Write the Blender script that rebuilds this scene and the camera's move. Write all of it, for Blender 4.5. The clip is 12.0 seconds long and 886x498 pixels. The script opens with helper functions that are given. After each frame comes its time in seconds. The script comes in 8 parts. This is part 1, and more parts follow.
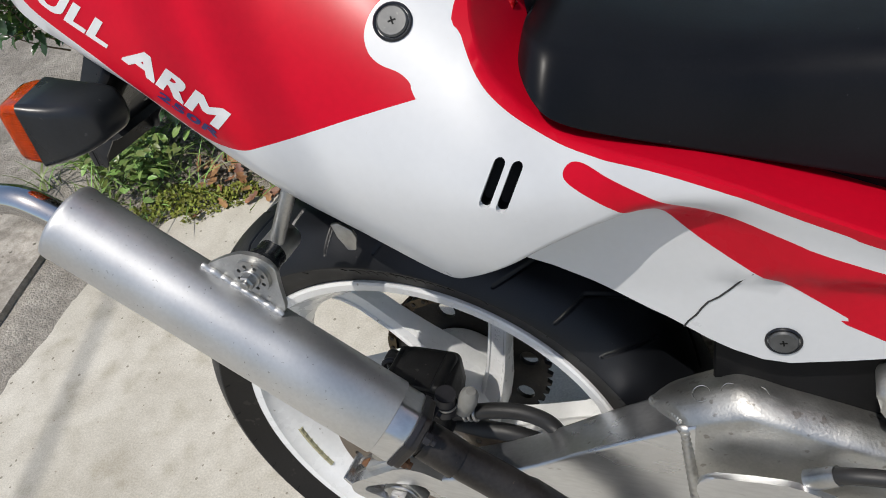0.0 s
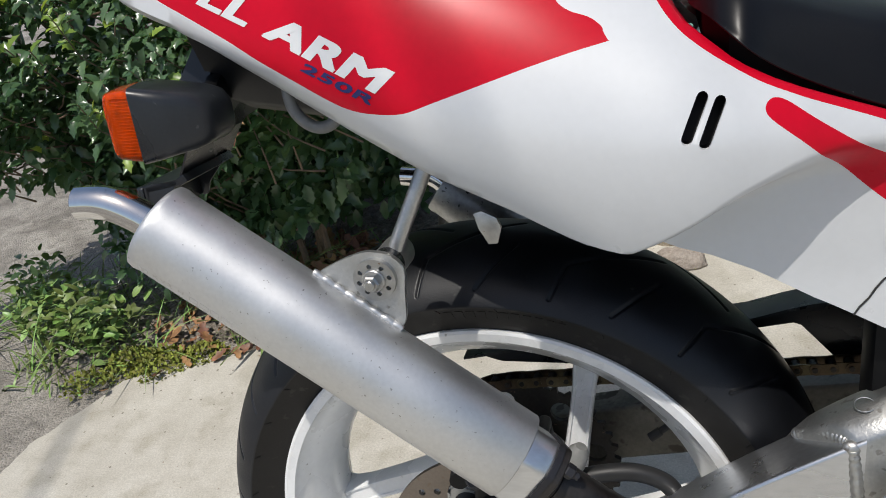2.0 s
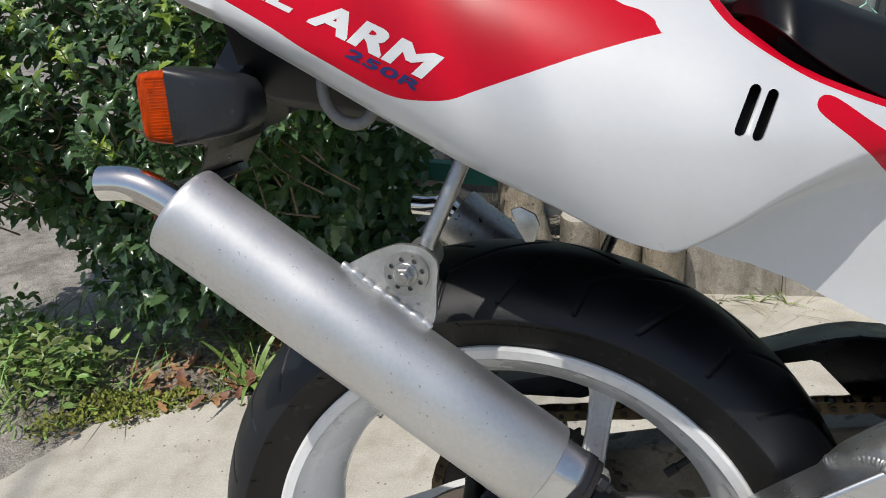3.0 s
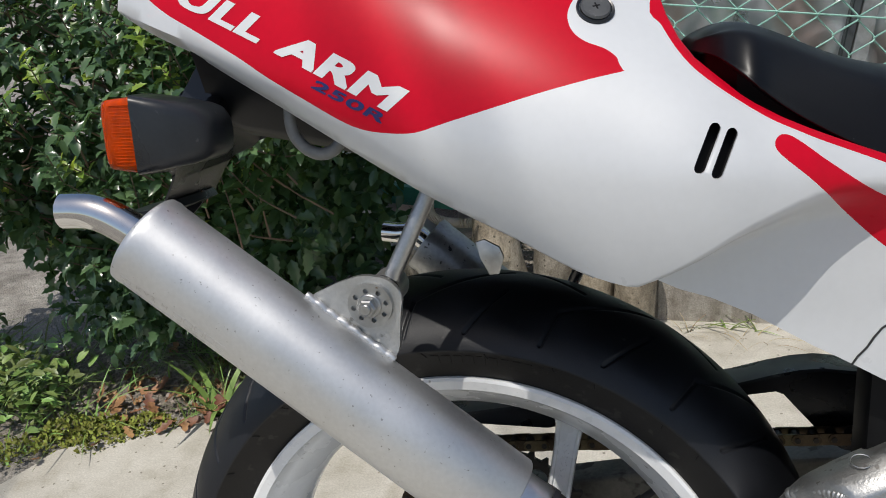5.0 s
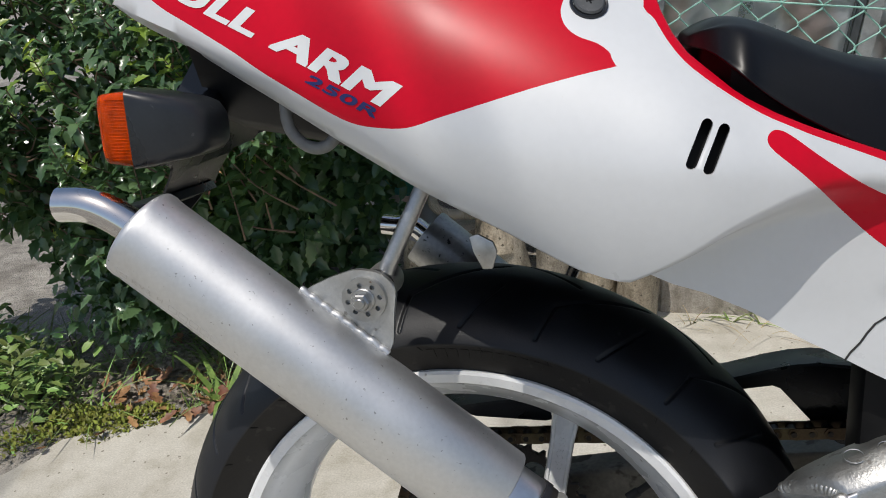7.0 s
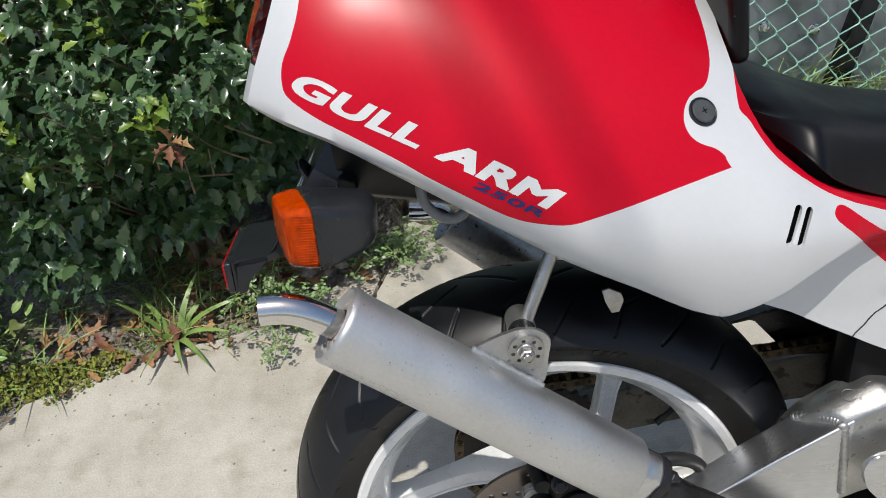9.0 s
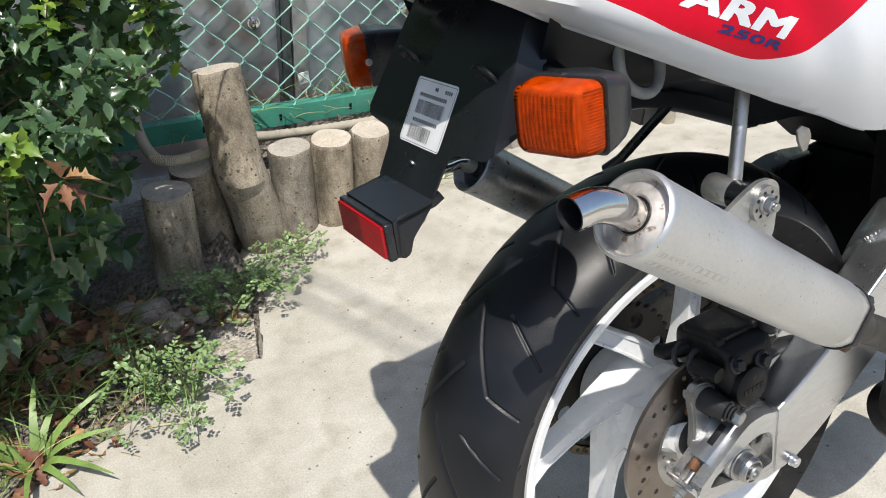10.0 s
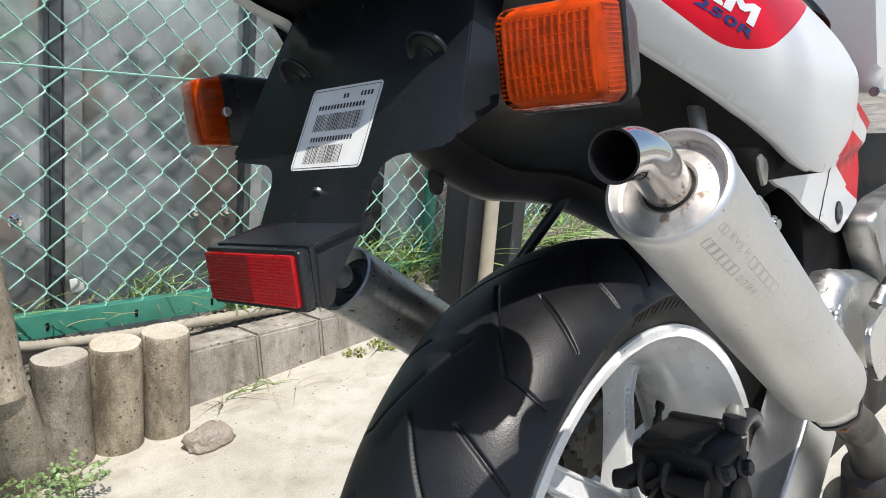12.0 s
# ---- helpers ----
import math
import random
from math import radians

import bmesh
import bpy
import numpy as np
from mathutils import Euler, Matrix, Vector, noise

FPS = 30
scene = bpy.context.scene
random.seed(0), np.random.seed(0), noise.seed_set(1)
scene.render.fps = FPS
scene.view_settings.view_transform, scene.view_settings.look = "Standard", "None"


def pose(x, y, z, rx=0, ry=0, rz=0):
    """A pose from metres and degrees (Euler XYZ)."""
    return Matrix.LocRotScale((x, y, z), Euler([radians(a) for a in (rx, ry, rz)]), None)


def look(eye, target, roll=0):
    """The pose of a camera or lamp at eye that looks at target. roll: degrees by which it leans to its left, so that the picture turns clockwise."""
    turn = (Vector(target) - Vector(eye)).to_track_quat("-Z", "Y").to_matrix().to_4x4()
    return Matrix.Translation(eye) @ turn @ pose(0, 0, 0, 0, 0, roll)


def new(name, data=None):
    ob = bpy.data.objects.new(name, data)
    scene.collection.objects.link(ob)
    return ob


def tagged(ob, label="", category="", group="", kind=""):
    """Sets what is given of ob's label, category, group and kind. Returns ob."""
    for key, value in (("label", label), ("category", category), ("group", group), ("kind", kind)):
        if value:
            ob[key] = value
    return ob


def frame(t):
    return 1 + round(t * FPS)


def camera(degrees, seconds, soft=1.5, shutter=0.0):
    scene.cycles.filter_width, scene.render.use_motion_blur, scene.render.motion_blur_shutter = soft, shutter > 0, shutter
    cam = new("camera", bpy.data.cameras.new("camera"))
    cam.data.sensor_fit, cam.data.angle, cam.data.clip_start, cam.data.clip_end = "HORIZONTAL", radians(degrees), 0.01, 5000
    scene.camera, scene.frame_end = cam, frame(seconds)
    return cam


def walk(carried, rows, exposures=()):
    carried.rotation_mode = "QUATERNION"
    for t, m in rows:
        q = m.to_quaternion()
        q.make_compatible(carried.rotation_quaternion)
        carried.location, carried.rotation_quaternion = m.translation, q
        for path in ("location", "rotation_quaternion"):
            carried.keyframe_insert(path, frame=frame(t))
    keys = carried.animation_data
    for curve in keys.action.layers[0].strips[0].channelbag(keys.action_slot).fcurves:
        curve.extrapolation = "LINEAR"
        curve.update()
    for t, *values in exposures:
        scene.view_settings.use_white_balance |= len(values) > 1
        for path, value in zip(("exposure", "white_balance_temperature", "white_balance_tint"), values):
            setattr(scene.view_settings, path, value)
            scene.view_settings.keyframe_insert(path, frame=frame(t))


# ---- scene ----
cam = camera(58.7, 12.0, soft=0.95)
PATH = [
    (0, (0.341, -0.405, 1.051), (-0.445, 0.825, -0.316), -18.4),
    (0.2, (0.321, -0.422, 1.016), (-0.434, 0.882, -0.3), -15.5),
    (0.5, (0.271, -0.45, 0.995), (-0.428, 0.91, -0.293), -13.3),
    (0.7, (0.221, -0.479, 0.97), (-0.456, 0.932, -0.275), -12.8),
    (1, (0.17, -0.505, 0.962), (-0.47, 0.965, -0.234), -12.7),
    (1.5, (0.174, -0.529, 0.949), (-0.439, 1.047, -0.118), -12.3),
    (2, (0.167, -0.53, 0.922), (-0.404, 1.136, -0.027), -10.4),
    (2.5, (0.138, -0.542, 0.901), (-0.393, 1.192, 0.058), -8.0),
    (3, (0.12, -0.555, 0.868), (-0.378, 1.221, 0.095), -6.3),
    (3.5, (0.122, -0.556, 0.869), (-0.351, 1.244, 0.136), -5.0),
    (5.5, (0.137, -0.543, 0.874), (-0.303, 1.268, 0.147), -5.1),
    (6, (0.15, -0.536, 0.873), (-0.325, 1.263, 0.14), -5.4),
    (6.5, (0.141, -0.543, 0.872), (-0.31, 1.264, 0.145), -5.3),
    (7, (0.138, -0.549, 0.876), (-0.322, 1.248, 0.128), -5.1),
    (7.2, (0.136, -0.552, 0.873), (-0.33, 1.237, 0.111), -5.0),
    (8.8, (-0.015, -0.61, 1.106), (-0.134, 1.039, -0.019), -3.5),
    (9, (-0.104, -0.585, 1.114), (-0.101, 1.044, -0.047), -4.4),
    (9.2, (-0.203, -0.57, 1.105), (-0.004, 1.043, -0.06), -4.7),
    (9.5, (-0.34, -0.547, 1.073), (0.066, 1.016, -0.106), -5.5),
    (9.7, (-0.439, -0.506, 1.047), (0.132, 1.002, -0.135), -5.5),
    (10, (-0.54, -0.433, 0.991), (0.281, 1.014, -0.119), -4.3),
    (10.2, (-0.584, -0.377, 0.906), (0.372, 1.033, -0.142), -3.1),
    (10.5, (-0.613, -0.305, 0.778), (0.513, 1.044, -0.178), -2.1),
    (11, (-0.588, -0.248, 0.71), (0.732, 1.032, -0.077), -1.5),
    (11.5, (-0.565, -0.246, 0.724), (0.863, 1.001, 0.086), -1.7),
    (12, (-0.562, -0.268, 0.773), (0.883, 1.01, 0.244), -0.8),
]
walk(cam, [(t, look(eye, target, roll)) for t, eye, target, roll in PATH], [(0, -0.03), (3.0, 0.02), (5.5, -0.06), (7.0, -0.06), (9.0, 0.02), (9.6, 0.14), (10.3, 0.54), (12, 0.54)])

# ---- sky and sun ----
SUN_WAY = Vector((-0.13, -0.41, 1.0)).normalized()
world = bpy.data.worlds.new("world")
scene.world = world
world.use_nodes = True
wn = world.node_tree
wn.nodes.clear()
sky = wn.nodes.new("ShaderNodeTexSky")
sky.sky_type = "NISHITA"
sky.sun_disc = False
sky.sun_elevation = math.asin(SUN_WAY.z)
sky.sun_rotation = math.atan2(SUN_WAY.x, SUN_WAY.y)
sky.air_density, sky.dust_density, sky.ozone_density = 1.0, 1.6, 1.0
bg = wn.nodes.new("ShaderNodeBackground")
bg.inputs["Strength"].default_value = 0.108
wout = wn.nodes.new("ShaderNodeOutputWorld")
wn.links.new(sky.outputs[0], bg.inputs[0])
wn.links.new(bg.outputs[0], wout.inputs[0])
sun_data = bpy.data.lights.new("sun", "SUN")
sun_data.energy, sun_data.angle, sun_data.color = 3.3, radians(0.55), (1.0, 0.95, 0.88)
sun = new("sun", sun_data)
sun.matrix_world = look(SUN_WAY * 20, (0, 0, 0))
scene.view_settings.exposure = 0.0

# ---- materials ----
def material(name, base, rough=0.5, metal=0.0, var=0.12, scale=14.0, fine=180.0, bump=0.15, depth=0.0006, coat=0.0,
             spots=None, spot_scale=60.0, spot_at=0.66, rough_var=0.12, per_object=0.0, stretch=(1, 1, 1), island=0.0, sheen_spec=0.5):
    """A surface with blotches at one scale, grain at another, spots of another colour and a fine relief."""
    m = bpy.data.materials.new(name)
    m.use_nodes = True
    t = m.node_tree
    N, L = t.nodes, t.links
    p = N["Principled BSDF"]
    tc = N.new("ShaderNodeTexCoord")
    mp = N.new("ShaderNodeMapping")
    mp.inputs["Scale"].default_value = stretch
    L.new(tc.outputs["Object"], mp.inputs[0])
    big = N.new("ShaderNodeTexNoise")
    big.inputs["Scale"].default_value, big.inputs["Detail"].default_value = scale, 6
    small = N.new("ShaderNodeTexNoise")
    small.inputs["Scale"].default_value, small.inputs["Detail"].default_value = fine, 4
    L.new(mp.outputs[0], big.inputs[0])
    L.new(mp.outputs[0], small.inputs[0])
    both = N.new("ShaderNodeMath")
    both.operation = "MULTIPLY_ADD"
    both.inputs[1].default_value = 0.4
    L.new(small.outputs[0], both.inputs[0])
    L.new(big.outputs[0], both.inputs[2])
    ramp = N.new("ShaderNodeValToRGB")
    ramp.color_ramp.elements[0].position, ramp.color_ramp.elements[1].position = 0.5, 0.9
    ramp.color_ramp.elements[0].color = (*[c * (1 - var) for c in base], 1)
    ramp.color_ramp.elements[1].color = (*[min(1, c * (1 + var)) for c in base], 1)
    L.new(both.outputs[0], ramp.inputs[0])
    col = ramp.outputs[0]
    if per_object or island:
        if island:
            src = N.new("ShaderNodeNewGeometry").outputs["Random Per Island"]
        else:
            src = N.new("ShaderNodeObjectInfo").outputs["Random"]
        hsv = N.new("ShaderNodeHueSaturation")
        mr = N.new("ShaderNodeMapRange")
        k = per_object or island
        mr.inputs["To Min"].default_value, mr.inputs["To Max"].default_value = 1 - k, 1 + k
        L.new(src, mr.inputs["Value"])
        L.new(mr.outputs[0], hsv.inputs["Value"])
        mh = N.new("ShaderNodeMapRange")
        mh.inputs["To Min"].default_value, mh.inputs["To Max"].default_value = 0.5 - 0.06 * k, 0.5 + 0.06 * k
        L.new(src, mh.inputs["Value"])
        L.new(mh.outputs[0], hsv.inputs["Hue"])
        L.new(col, hsv.inputs["Color"])
        col = hsv.outputs[0]
    if spots:
        sp = N.new("ShaderNodeTexNoise")
        sp.inputs["Scale"].default_value, sp.inputs["Detail"].default_value = spot_scale, 3
        L.new(mp.outputs[0], sp.inputs[0])
        sr = N.new("ShaderNodeMapRange")
        sr.inputs["From Min"].default_value, sr.inputs["From Max"].default_value = spot_at, spot_at + 0.06
        L.new(sp.outputs[0], sr.inputs[0])
        mix = N.new("ShaderNodeMix")
        mix.data_type = "RGBA"
        mix.inputs["B"].default_value = (*spots, 1)
        L.new(sr.outputs[0], mix.inputs["Factor"])
        L.new(col, mix.inputs["A"])
        col = mix.outputs["Result"]
    L.new(col, p.inputs["Base Color"])
    rr = N.new("ShaderNodeMapRange")
    rr.inputs["From Min"].default_value, rr.inputs["From Max"].default_value = 0.3, 0.75
    rr.inputs["To Min"].default_value, rr.inputs["To Max"].default_value = max(0.02, rough - rough_var), min(1, rough + rough_var)
    L.new(big.outputs[0], rr.inputs[0])
    L.new(rr.outputs[0], p.inputs["Roughness"])
    p.inputs["Metallic"].default_value = metal
    p.inputs["Coat Weight"].default_value = coat
    p.inputs["Coat Roughness"].default_value = 0.04
    p.inputs["Specular IOR Level"].default_value = sheen_spec
    if bump:
        b = N.new("ShaderNodeBump")
        b.inputs["Strength"].default_value, b.inputs["Distance"].default_value = bump, depth
        L.new(both.outputs[0], b.inputs["Height"])
        L.new(b.outputs[0], p.inputs["Normal"])
    return m


WHITE = material("white_paint", (0.585, 0.60, 0.61), 0.38, var=0.03, scale=9, bump=0.03, coat=0.4, spots=(0.55, 0.53, 0.49), spot_scale=300, spot_at=0.74)
RED = material("red_paint", (0.52, 0.0030, 0.018), 0.36, var=0.08, scale=8, bump=0.02, coat=0.24, sheen_spec=0.05, spots=(0.42, 0.02, 0.03), spot_scale=260, spot_at=0.75)
RED.node_tree.nodes["Principled BSDF"].inputs["Coat Roughness"].default_value = 0.27
DECAL_WHITE = material("white_decal", (0.66, 0.67, 0.67), 0.4, var=0.05, bump=0.02)
DECAL_BLUE = material("blue_decal", (0.012, 0.015, 0.10), 0.35, var=0.1, bump=0.02)
SEAT = material("black_vinyl", (0.0055, 0.0059, 0.0072), 0.40, var=0.3, scale=10, fine=420, bump=0.15, depth=0.0004, sheen_spec=0.22, spots=(0.09, 0.09, 0.09), spot_scale=170, spot_at=0.74)
PLASTIC = material("black_plastic", (0.0110, 0.0125, 0.0160), 0.31, sheen_spec=0.45, var=0.3, scale=16, fine=500, bump=0.25, depth=0.0004, spots=(0.035, 0.035, 0.036), spot_scale=120, spot_at=0.72)
GREYED = material("faded_black_plastic", (0.015, 0.017, 0.020), 0.31, sheen_spec=0.5, var=0.25, scale=22, fine=400, bump=0.2, depth=0.0004, spots=(0.07, 0.07, 0.07), spot_scale=90, spot_at=0.70)
RUBBER = material("tyre_rubber", (0.0075, 0.0083, 0.0105), 0.44, sheen_spec=0.42, var=0.35, scale=18, fine=700, bump=0.35, depth=0.0009, spots=(0.035, 0.034, 0.033), spot_scale=110, spot_at=0.72)
SIDEWALL = material("tyre_sidewall", (0.013, 0.012, 0.011), 0.6, sheen_spec=0.3, var=0.3, scale=20, fine=500, bump=0.3, depth=0.0006, spots=(0.030, 0.027, 0.024), spot_scale=70, spot_at=0.62)
RIM = material("white_wheel_paint", (0.79, 0.80, 0.80), 0.3, var=0.06, scale=18, bump=0.05, coat=0.4, spots=(0.42, 0.41, 0.38), spot_scale=110, spot_at=0.7)
CAN = material("silencer_aluminium", (0.61, 0.615, 0.615), 0.47, metal=0.86, var=0.09, scale=11, fine=300, bump=0.2, depth=0.0005, rough_var=0.07, spots=(0.30, 0.30, 0.29), spot_scale=320, spot_at=0.685)
ALU = material("brushed_aluminium", (0.60, 0.61, 0.62), 0.30, metal=0.95, var=0.16, scale=9, fine=300, bump=0.3, depth=0.0005, spots=(0.36, 0.35, 0.33), spot_scale=140, spot_at=0.7, stretch=(0.25, 1, 1))
CAST = material("cast_aluminium", (0.47, 0.47, 0.455), 0.46, metal=0.95, var=0.15, scale=30, fine=420, bump=0.6, depth=0.0010, spots=(0.30, 0.29, 0.27), spot_scale=120, spot_at=0.64)
CHROME = material("chromed_steel", (0.72, 0.71, 0.69), 0.10, metal=1.0, var=0.06, scale=20, bump=0.05, rough_var=0.05, spots=(0.45, 0.40, 0.34), spot_scale=90, spot_at=0.74)
SOOT = material("sooty_steel", (0.02, 0.02, 0.024), 0.5, metal=0.3, var=0.3, bump=0.2)
STEEL = material("dull_steel", (0.42, 0.42, 0.41), 0.4, metal=1.0, var=0.2, scale=60, bump=0.2, spots=(0.20, 0.13, 0.08), spot_scale=160, spot_at=0.68)
DISC = material("brake_disc_steel", (0.24, 0.21, 0.185), 0.38, metal=1.0, var=0.15, scale=25, fine=350, bump=0.15, spots=(0.22, 0.17, 0.13), spot_scale=60, spot_at=0.62)
PIPE = material("burnt_exhaust_steel", (0.030, 0.027, 0.025), 0.42, metal=0.5, var=0.5, scale=20, fine=300, bump=0.4, spots=(0.20, 0.14, 0.10), spot_scale=160, spot_at=0.70)
BARREL = material("dark_silencer_steel", (0.40, 0.40, 0.39), 0.42, metal=0.9, var=0.3, scale=18, fine=220, bump=0.35, spots=(0.08, 0.08, 0.078), spot_scale=130, spot_at=0.64)
CALIPER = material("black_caliper_paint", (0.0045, 0.0045, 0.005), 0.5, sheen_spec=0.3, var=0.4, scale=35, fine=350, bump=0.5, depth=0.001, spots=(0.06, 0.055, 0.05), spot_scale=120, spot_at=0.67)
# Blacker than the plastic itself, with the shade of voids and slots in it.
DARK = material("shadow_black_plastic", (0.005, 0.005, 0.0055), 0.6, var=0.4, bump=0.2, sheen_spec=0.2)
UNDERSIDE = material("dusty_black_underside", (0.0085, 0.0092, 0.0105), 0.5, var=0.4, scale=14, bump=0.2, sheen_spec=0.3, spots=(0.018, 0.0175, 0.017), spot_scale=40, spot_at=0.64)
HOSE = material("rubber_hose", (0.018, 0.018, 0.018), 0.5, var=0.2, bump=0.2)
RUST = material("rusty_bolt", (0.20, 0.10, 0.05), 0.7, metal=0.4, var=0.4, scale=80, bump=0.5)
GOLD = material("chain_plate", (0.11, 0.085, 0.055), 0.45, metal=0.9, var=0.5, scale=60, bump=0.3, per_object=0.35)
LABEL = material("paper_label", (0.72, 0.72, 0.70), 0.5, var=0.06, scale=30, bump=0.1, spots=(0.50, 0.49, 0.48), spot_scale=75, spot_at=0.72)
INK = material("label_ink", (0.03, 0.03, 0.03), 0.6, var=0.1, bump=0)
CRACK = material("crack_dark", (0.02, 0.02, 0.02), 0.8, var=0.2, bump=0)
BOOT = material("grey_rubber_cap", (0.20, 0.20, 0.19), 0.45, var=0.2, scale=60, bump=0.2)
STAINED = material("heat_stained_end_plate", (0.56, 0.52, 0.48), 0.5, metal=0.6, var=0.22, scale=45, bump=0.35, spots=(0.27, 0.19, 0.14), spot_scale=85, spot_at=0.62)
# Grime, and the shade on the far arm as well, both in one colour.
GRIMY_SHADED = material("grimy_shaded_aluminium", (0.20, 0.19, 0.165), 0.62, metal=0.35, var=0.35, scale=22, fine=240, bump=0.4, spots=(0.09, 0.08, 0.065), spot_scale=45, spot_at=0.58)
# Darker copy of the can metal, for shade in its shallow marks.
STAMP_SHADE = material("stamped_groove_shade", (0.51, 0.505, 0.50), 0.48, metal=0.86, var=0.2, bump=0)
WEIGHT = material("stick_on_weight", (0.42, 0.40, 0.26), 0.6, var=0.2, bump=0.1)


def lens_material(name, colour, rough=0.08, mixin=0.55, low=0.75, patch=70):
    """Coloured translucent plastic: part clear, part scattering, mottled down to low in patches."""
    m = bpy.data.materials.new(name)
    m.use_nodes = True
    t = m.node_tree
    p = t.nodes["Principled BSDF"]
    tc = t.nodes.new("ShaderNodeTexCoord")
    nz = t.nodes.new("ShaderNodeTexNoise")
    nz.inputs["Scale"].default_value = patch
    t.links.new(tc.outputs["Object"], nz.inputs[0])
    rp = t.nodes.new("ShaderNodeValToRGB")
    rp.color_ramp.elements[0].color = (*[c * low for c in colour], 1)
    rp.color_ramp.elements[1].color = (*colour, 1)
    t.links.new(nz.outputs[0], rp.inputs[0])
    t.links.new(rp.outputs[0], p.inputs["Base Color"])
    p.inputs["Roughness"].default_value = rough
    p.inputs["Transmission Weight"].default_value = mixin
    p.inputs["IOR"].default_value = 1.49
    cell = t.nodes.new("ShaderNodeTexVoronoi")
    cell.inputs["Scale"].default_value = 260
    t.links.new(tc.outputs["Object"], cell.inputs[0])
    bp = t.nodes.new("ShaderNodeBump")
    bp.inputs["Strength"].default_value, bp.inputs["Distance"].default_value = 0.2, 0.0006
    t.links.new(cell.outputs[0], bp.inputs["Height"])
    t.links.new(bp.outputs[0], p.inputs["Normal"])
    return m


# Dark-to-bright mottling in the amber stands for light broken up by the prisms.
AMBER = lens_material("amber_lens", (0.70, 0.108, 0.0), mixin=0.2, low=0.2, patch=170, rough=0.06)
AMBER_CLEAR = lens_material("clear_amber_lens", (1.0, 0.50, 0.16), mixin=1.0, low=0.9, rough=0.03)
AMBER_CLEAR.node_tree.nodes["Principled BSDF"].inputs["IOR"].default_value = 1.25
AMBER.node_tree.nodes["Principled BSDF"].inputs["Specular IOR Level"].default_value = 0.35
SCREW_GREY = material("dull_grey_screw", (0.085, 0.088, 0.09), 0.5, metal=0.4, var=0.2, scale=60, bump=0.2, spots=(0.16, 0.16, 0.155), spot_scale=220, spot_at=0.66)
ANODISED = material("dark_anodised_frame", (0.10, 0.112, 0.122), 0.35, metal=0.5, var=0.25, scale=12, bump=0.1, stretch=(1, 1, 0.2))
RED_LENS = lens_material("red_lens", (0.75, 0.008, 0.012), mixin=0.35)
REFLECTOR = lens_material("red_reflector", (0.72, 0.004, 0.014), mixin=0.35, low=0.45, patch=500)
# Same red made darker, for the half whose prisms return less light.
PRISM_UNLIT = lens_material("red_reflector_unlit_half", (0.34, 0.002, 0.007), mixin=0.45, low=0.2, patch=420)

# ---- mesh tools ----
def finish(bm, sharp=38):
    bmesh.ops.recalc_face_normals(bm, faces=bm.faces)
    for f in bm.faces:
        f.smooth = True
    for e in bm.edges:
        if len(e.link_faces) == 2 and e.calc_face_angle(0) > radians(sharp):
            e.smooth = False


def part(name, bm, mat, parent=None, label="", sharp=38):
    finish(bm, sharp)
    me = bpy.data.meshes.new(name)
    bm.to_mesh(me)
    bm.free()
    for m in mat if isinstance(mat, (list, tuple)) else [mat]:
        me.materials.append(m)
    ob = new(name, me)
    ob.parent = parent
    if label:
        ob["label"] = label
    return ob


def thing(name, label, category, at=None, kind="", group=""):
    ob = new(name)
    ob.empty_display_size = 0.05
    if at is not None:
        ob.matrix_world = at
    return tagged(ob, label, category, group, kind)


def frame_to(way):
    return Vector(way).normalized().to_track_quat("Z", "Y").to_matrix()


def ring(bm, centre, rot, r, seg, squash=1.0):
    return [bm.verts.new(Vector(centre) + rot @ Vector((r * math.cos(2 * math.pi * k / seg), squash * r * math.sin(2 * math.pi * k / seg), 0))) for k in range(seg)]


def skin(bm, loops, closed=True, cap=(False, False)):
    n = len(loops[0])
    for a, b in zip(loops, loops[1:]):
        for k in range(n if closed else n - 1):
            bm.faces.new((a[k], a[(k + 1) % n], b[(k + 1) % n], b[k]))
    if cap[0]:
        bm.faces.new(loops[0][::-1])
    if cap[1]:
        bm.faces.new(loops[-1])


def rod(bm, points, radii, seg=20, cap=True):
    """A round bar through the points, with a radius at each or one for all."""
    pts = [Vector(p) for p in points]
    rad = radii if isinstance(radii, (list, tuple)) else [radii] * len(pts)
    loops, up = [], None
    for i, p in enumerate(pts):
        way = (pts[min(i + 1, len(pts) - 1)] - pts[max(i - 1, 0)]).normalized()
        if up is None:
            up = way.orthogonal().normalized()
        up = (up - way * up.dot(way)).normalized()
        side = way.cross(up)
        loops.append([bm.verts.new(p + rad[i] * (math.cos(2 * math.pi * k / seg) * up + math.sin(2 * math.pi * k / seg) * side)) for k in range(seg)])
    skin(bm, loops, cap=(cap, cap))


def turned(bm, profile, centre, way, seg=48, closed=False):
    """A lathe: profile of (radius, height along way) from centre."""
    rot, c = frame_to(way), Vector(centre)
    loops = [[bm.verts.new(c + rot @ Vector((r * math.cos(2 * math.pi * k / seg), r * math.sin(2 * math.pi * k / seg), hh))) for k in range(seg)] for r, hh in profile]
    skin(bm, loops + ([loops[0]] if closed else []))
    return loops


def disc_solid(bm, centre, way, r, thick, seg=32, bevel=0.0):
    b = min(bevel, thick * 0.45, r * 0.4)
    prof = [(r - b, -thick / 2), (r, -thick / 2 + b), (r, thick / 2 - b), (r - b, thick / 2)]
    loops = turned(bm, prof, centre, way, seg)
    bm.faces.new(loops[0][::-1])
    bm.faces.new(loops[-1])


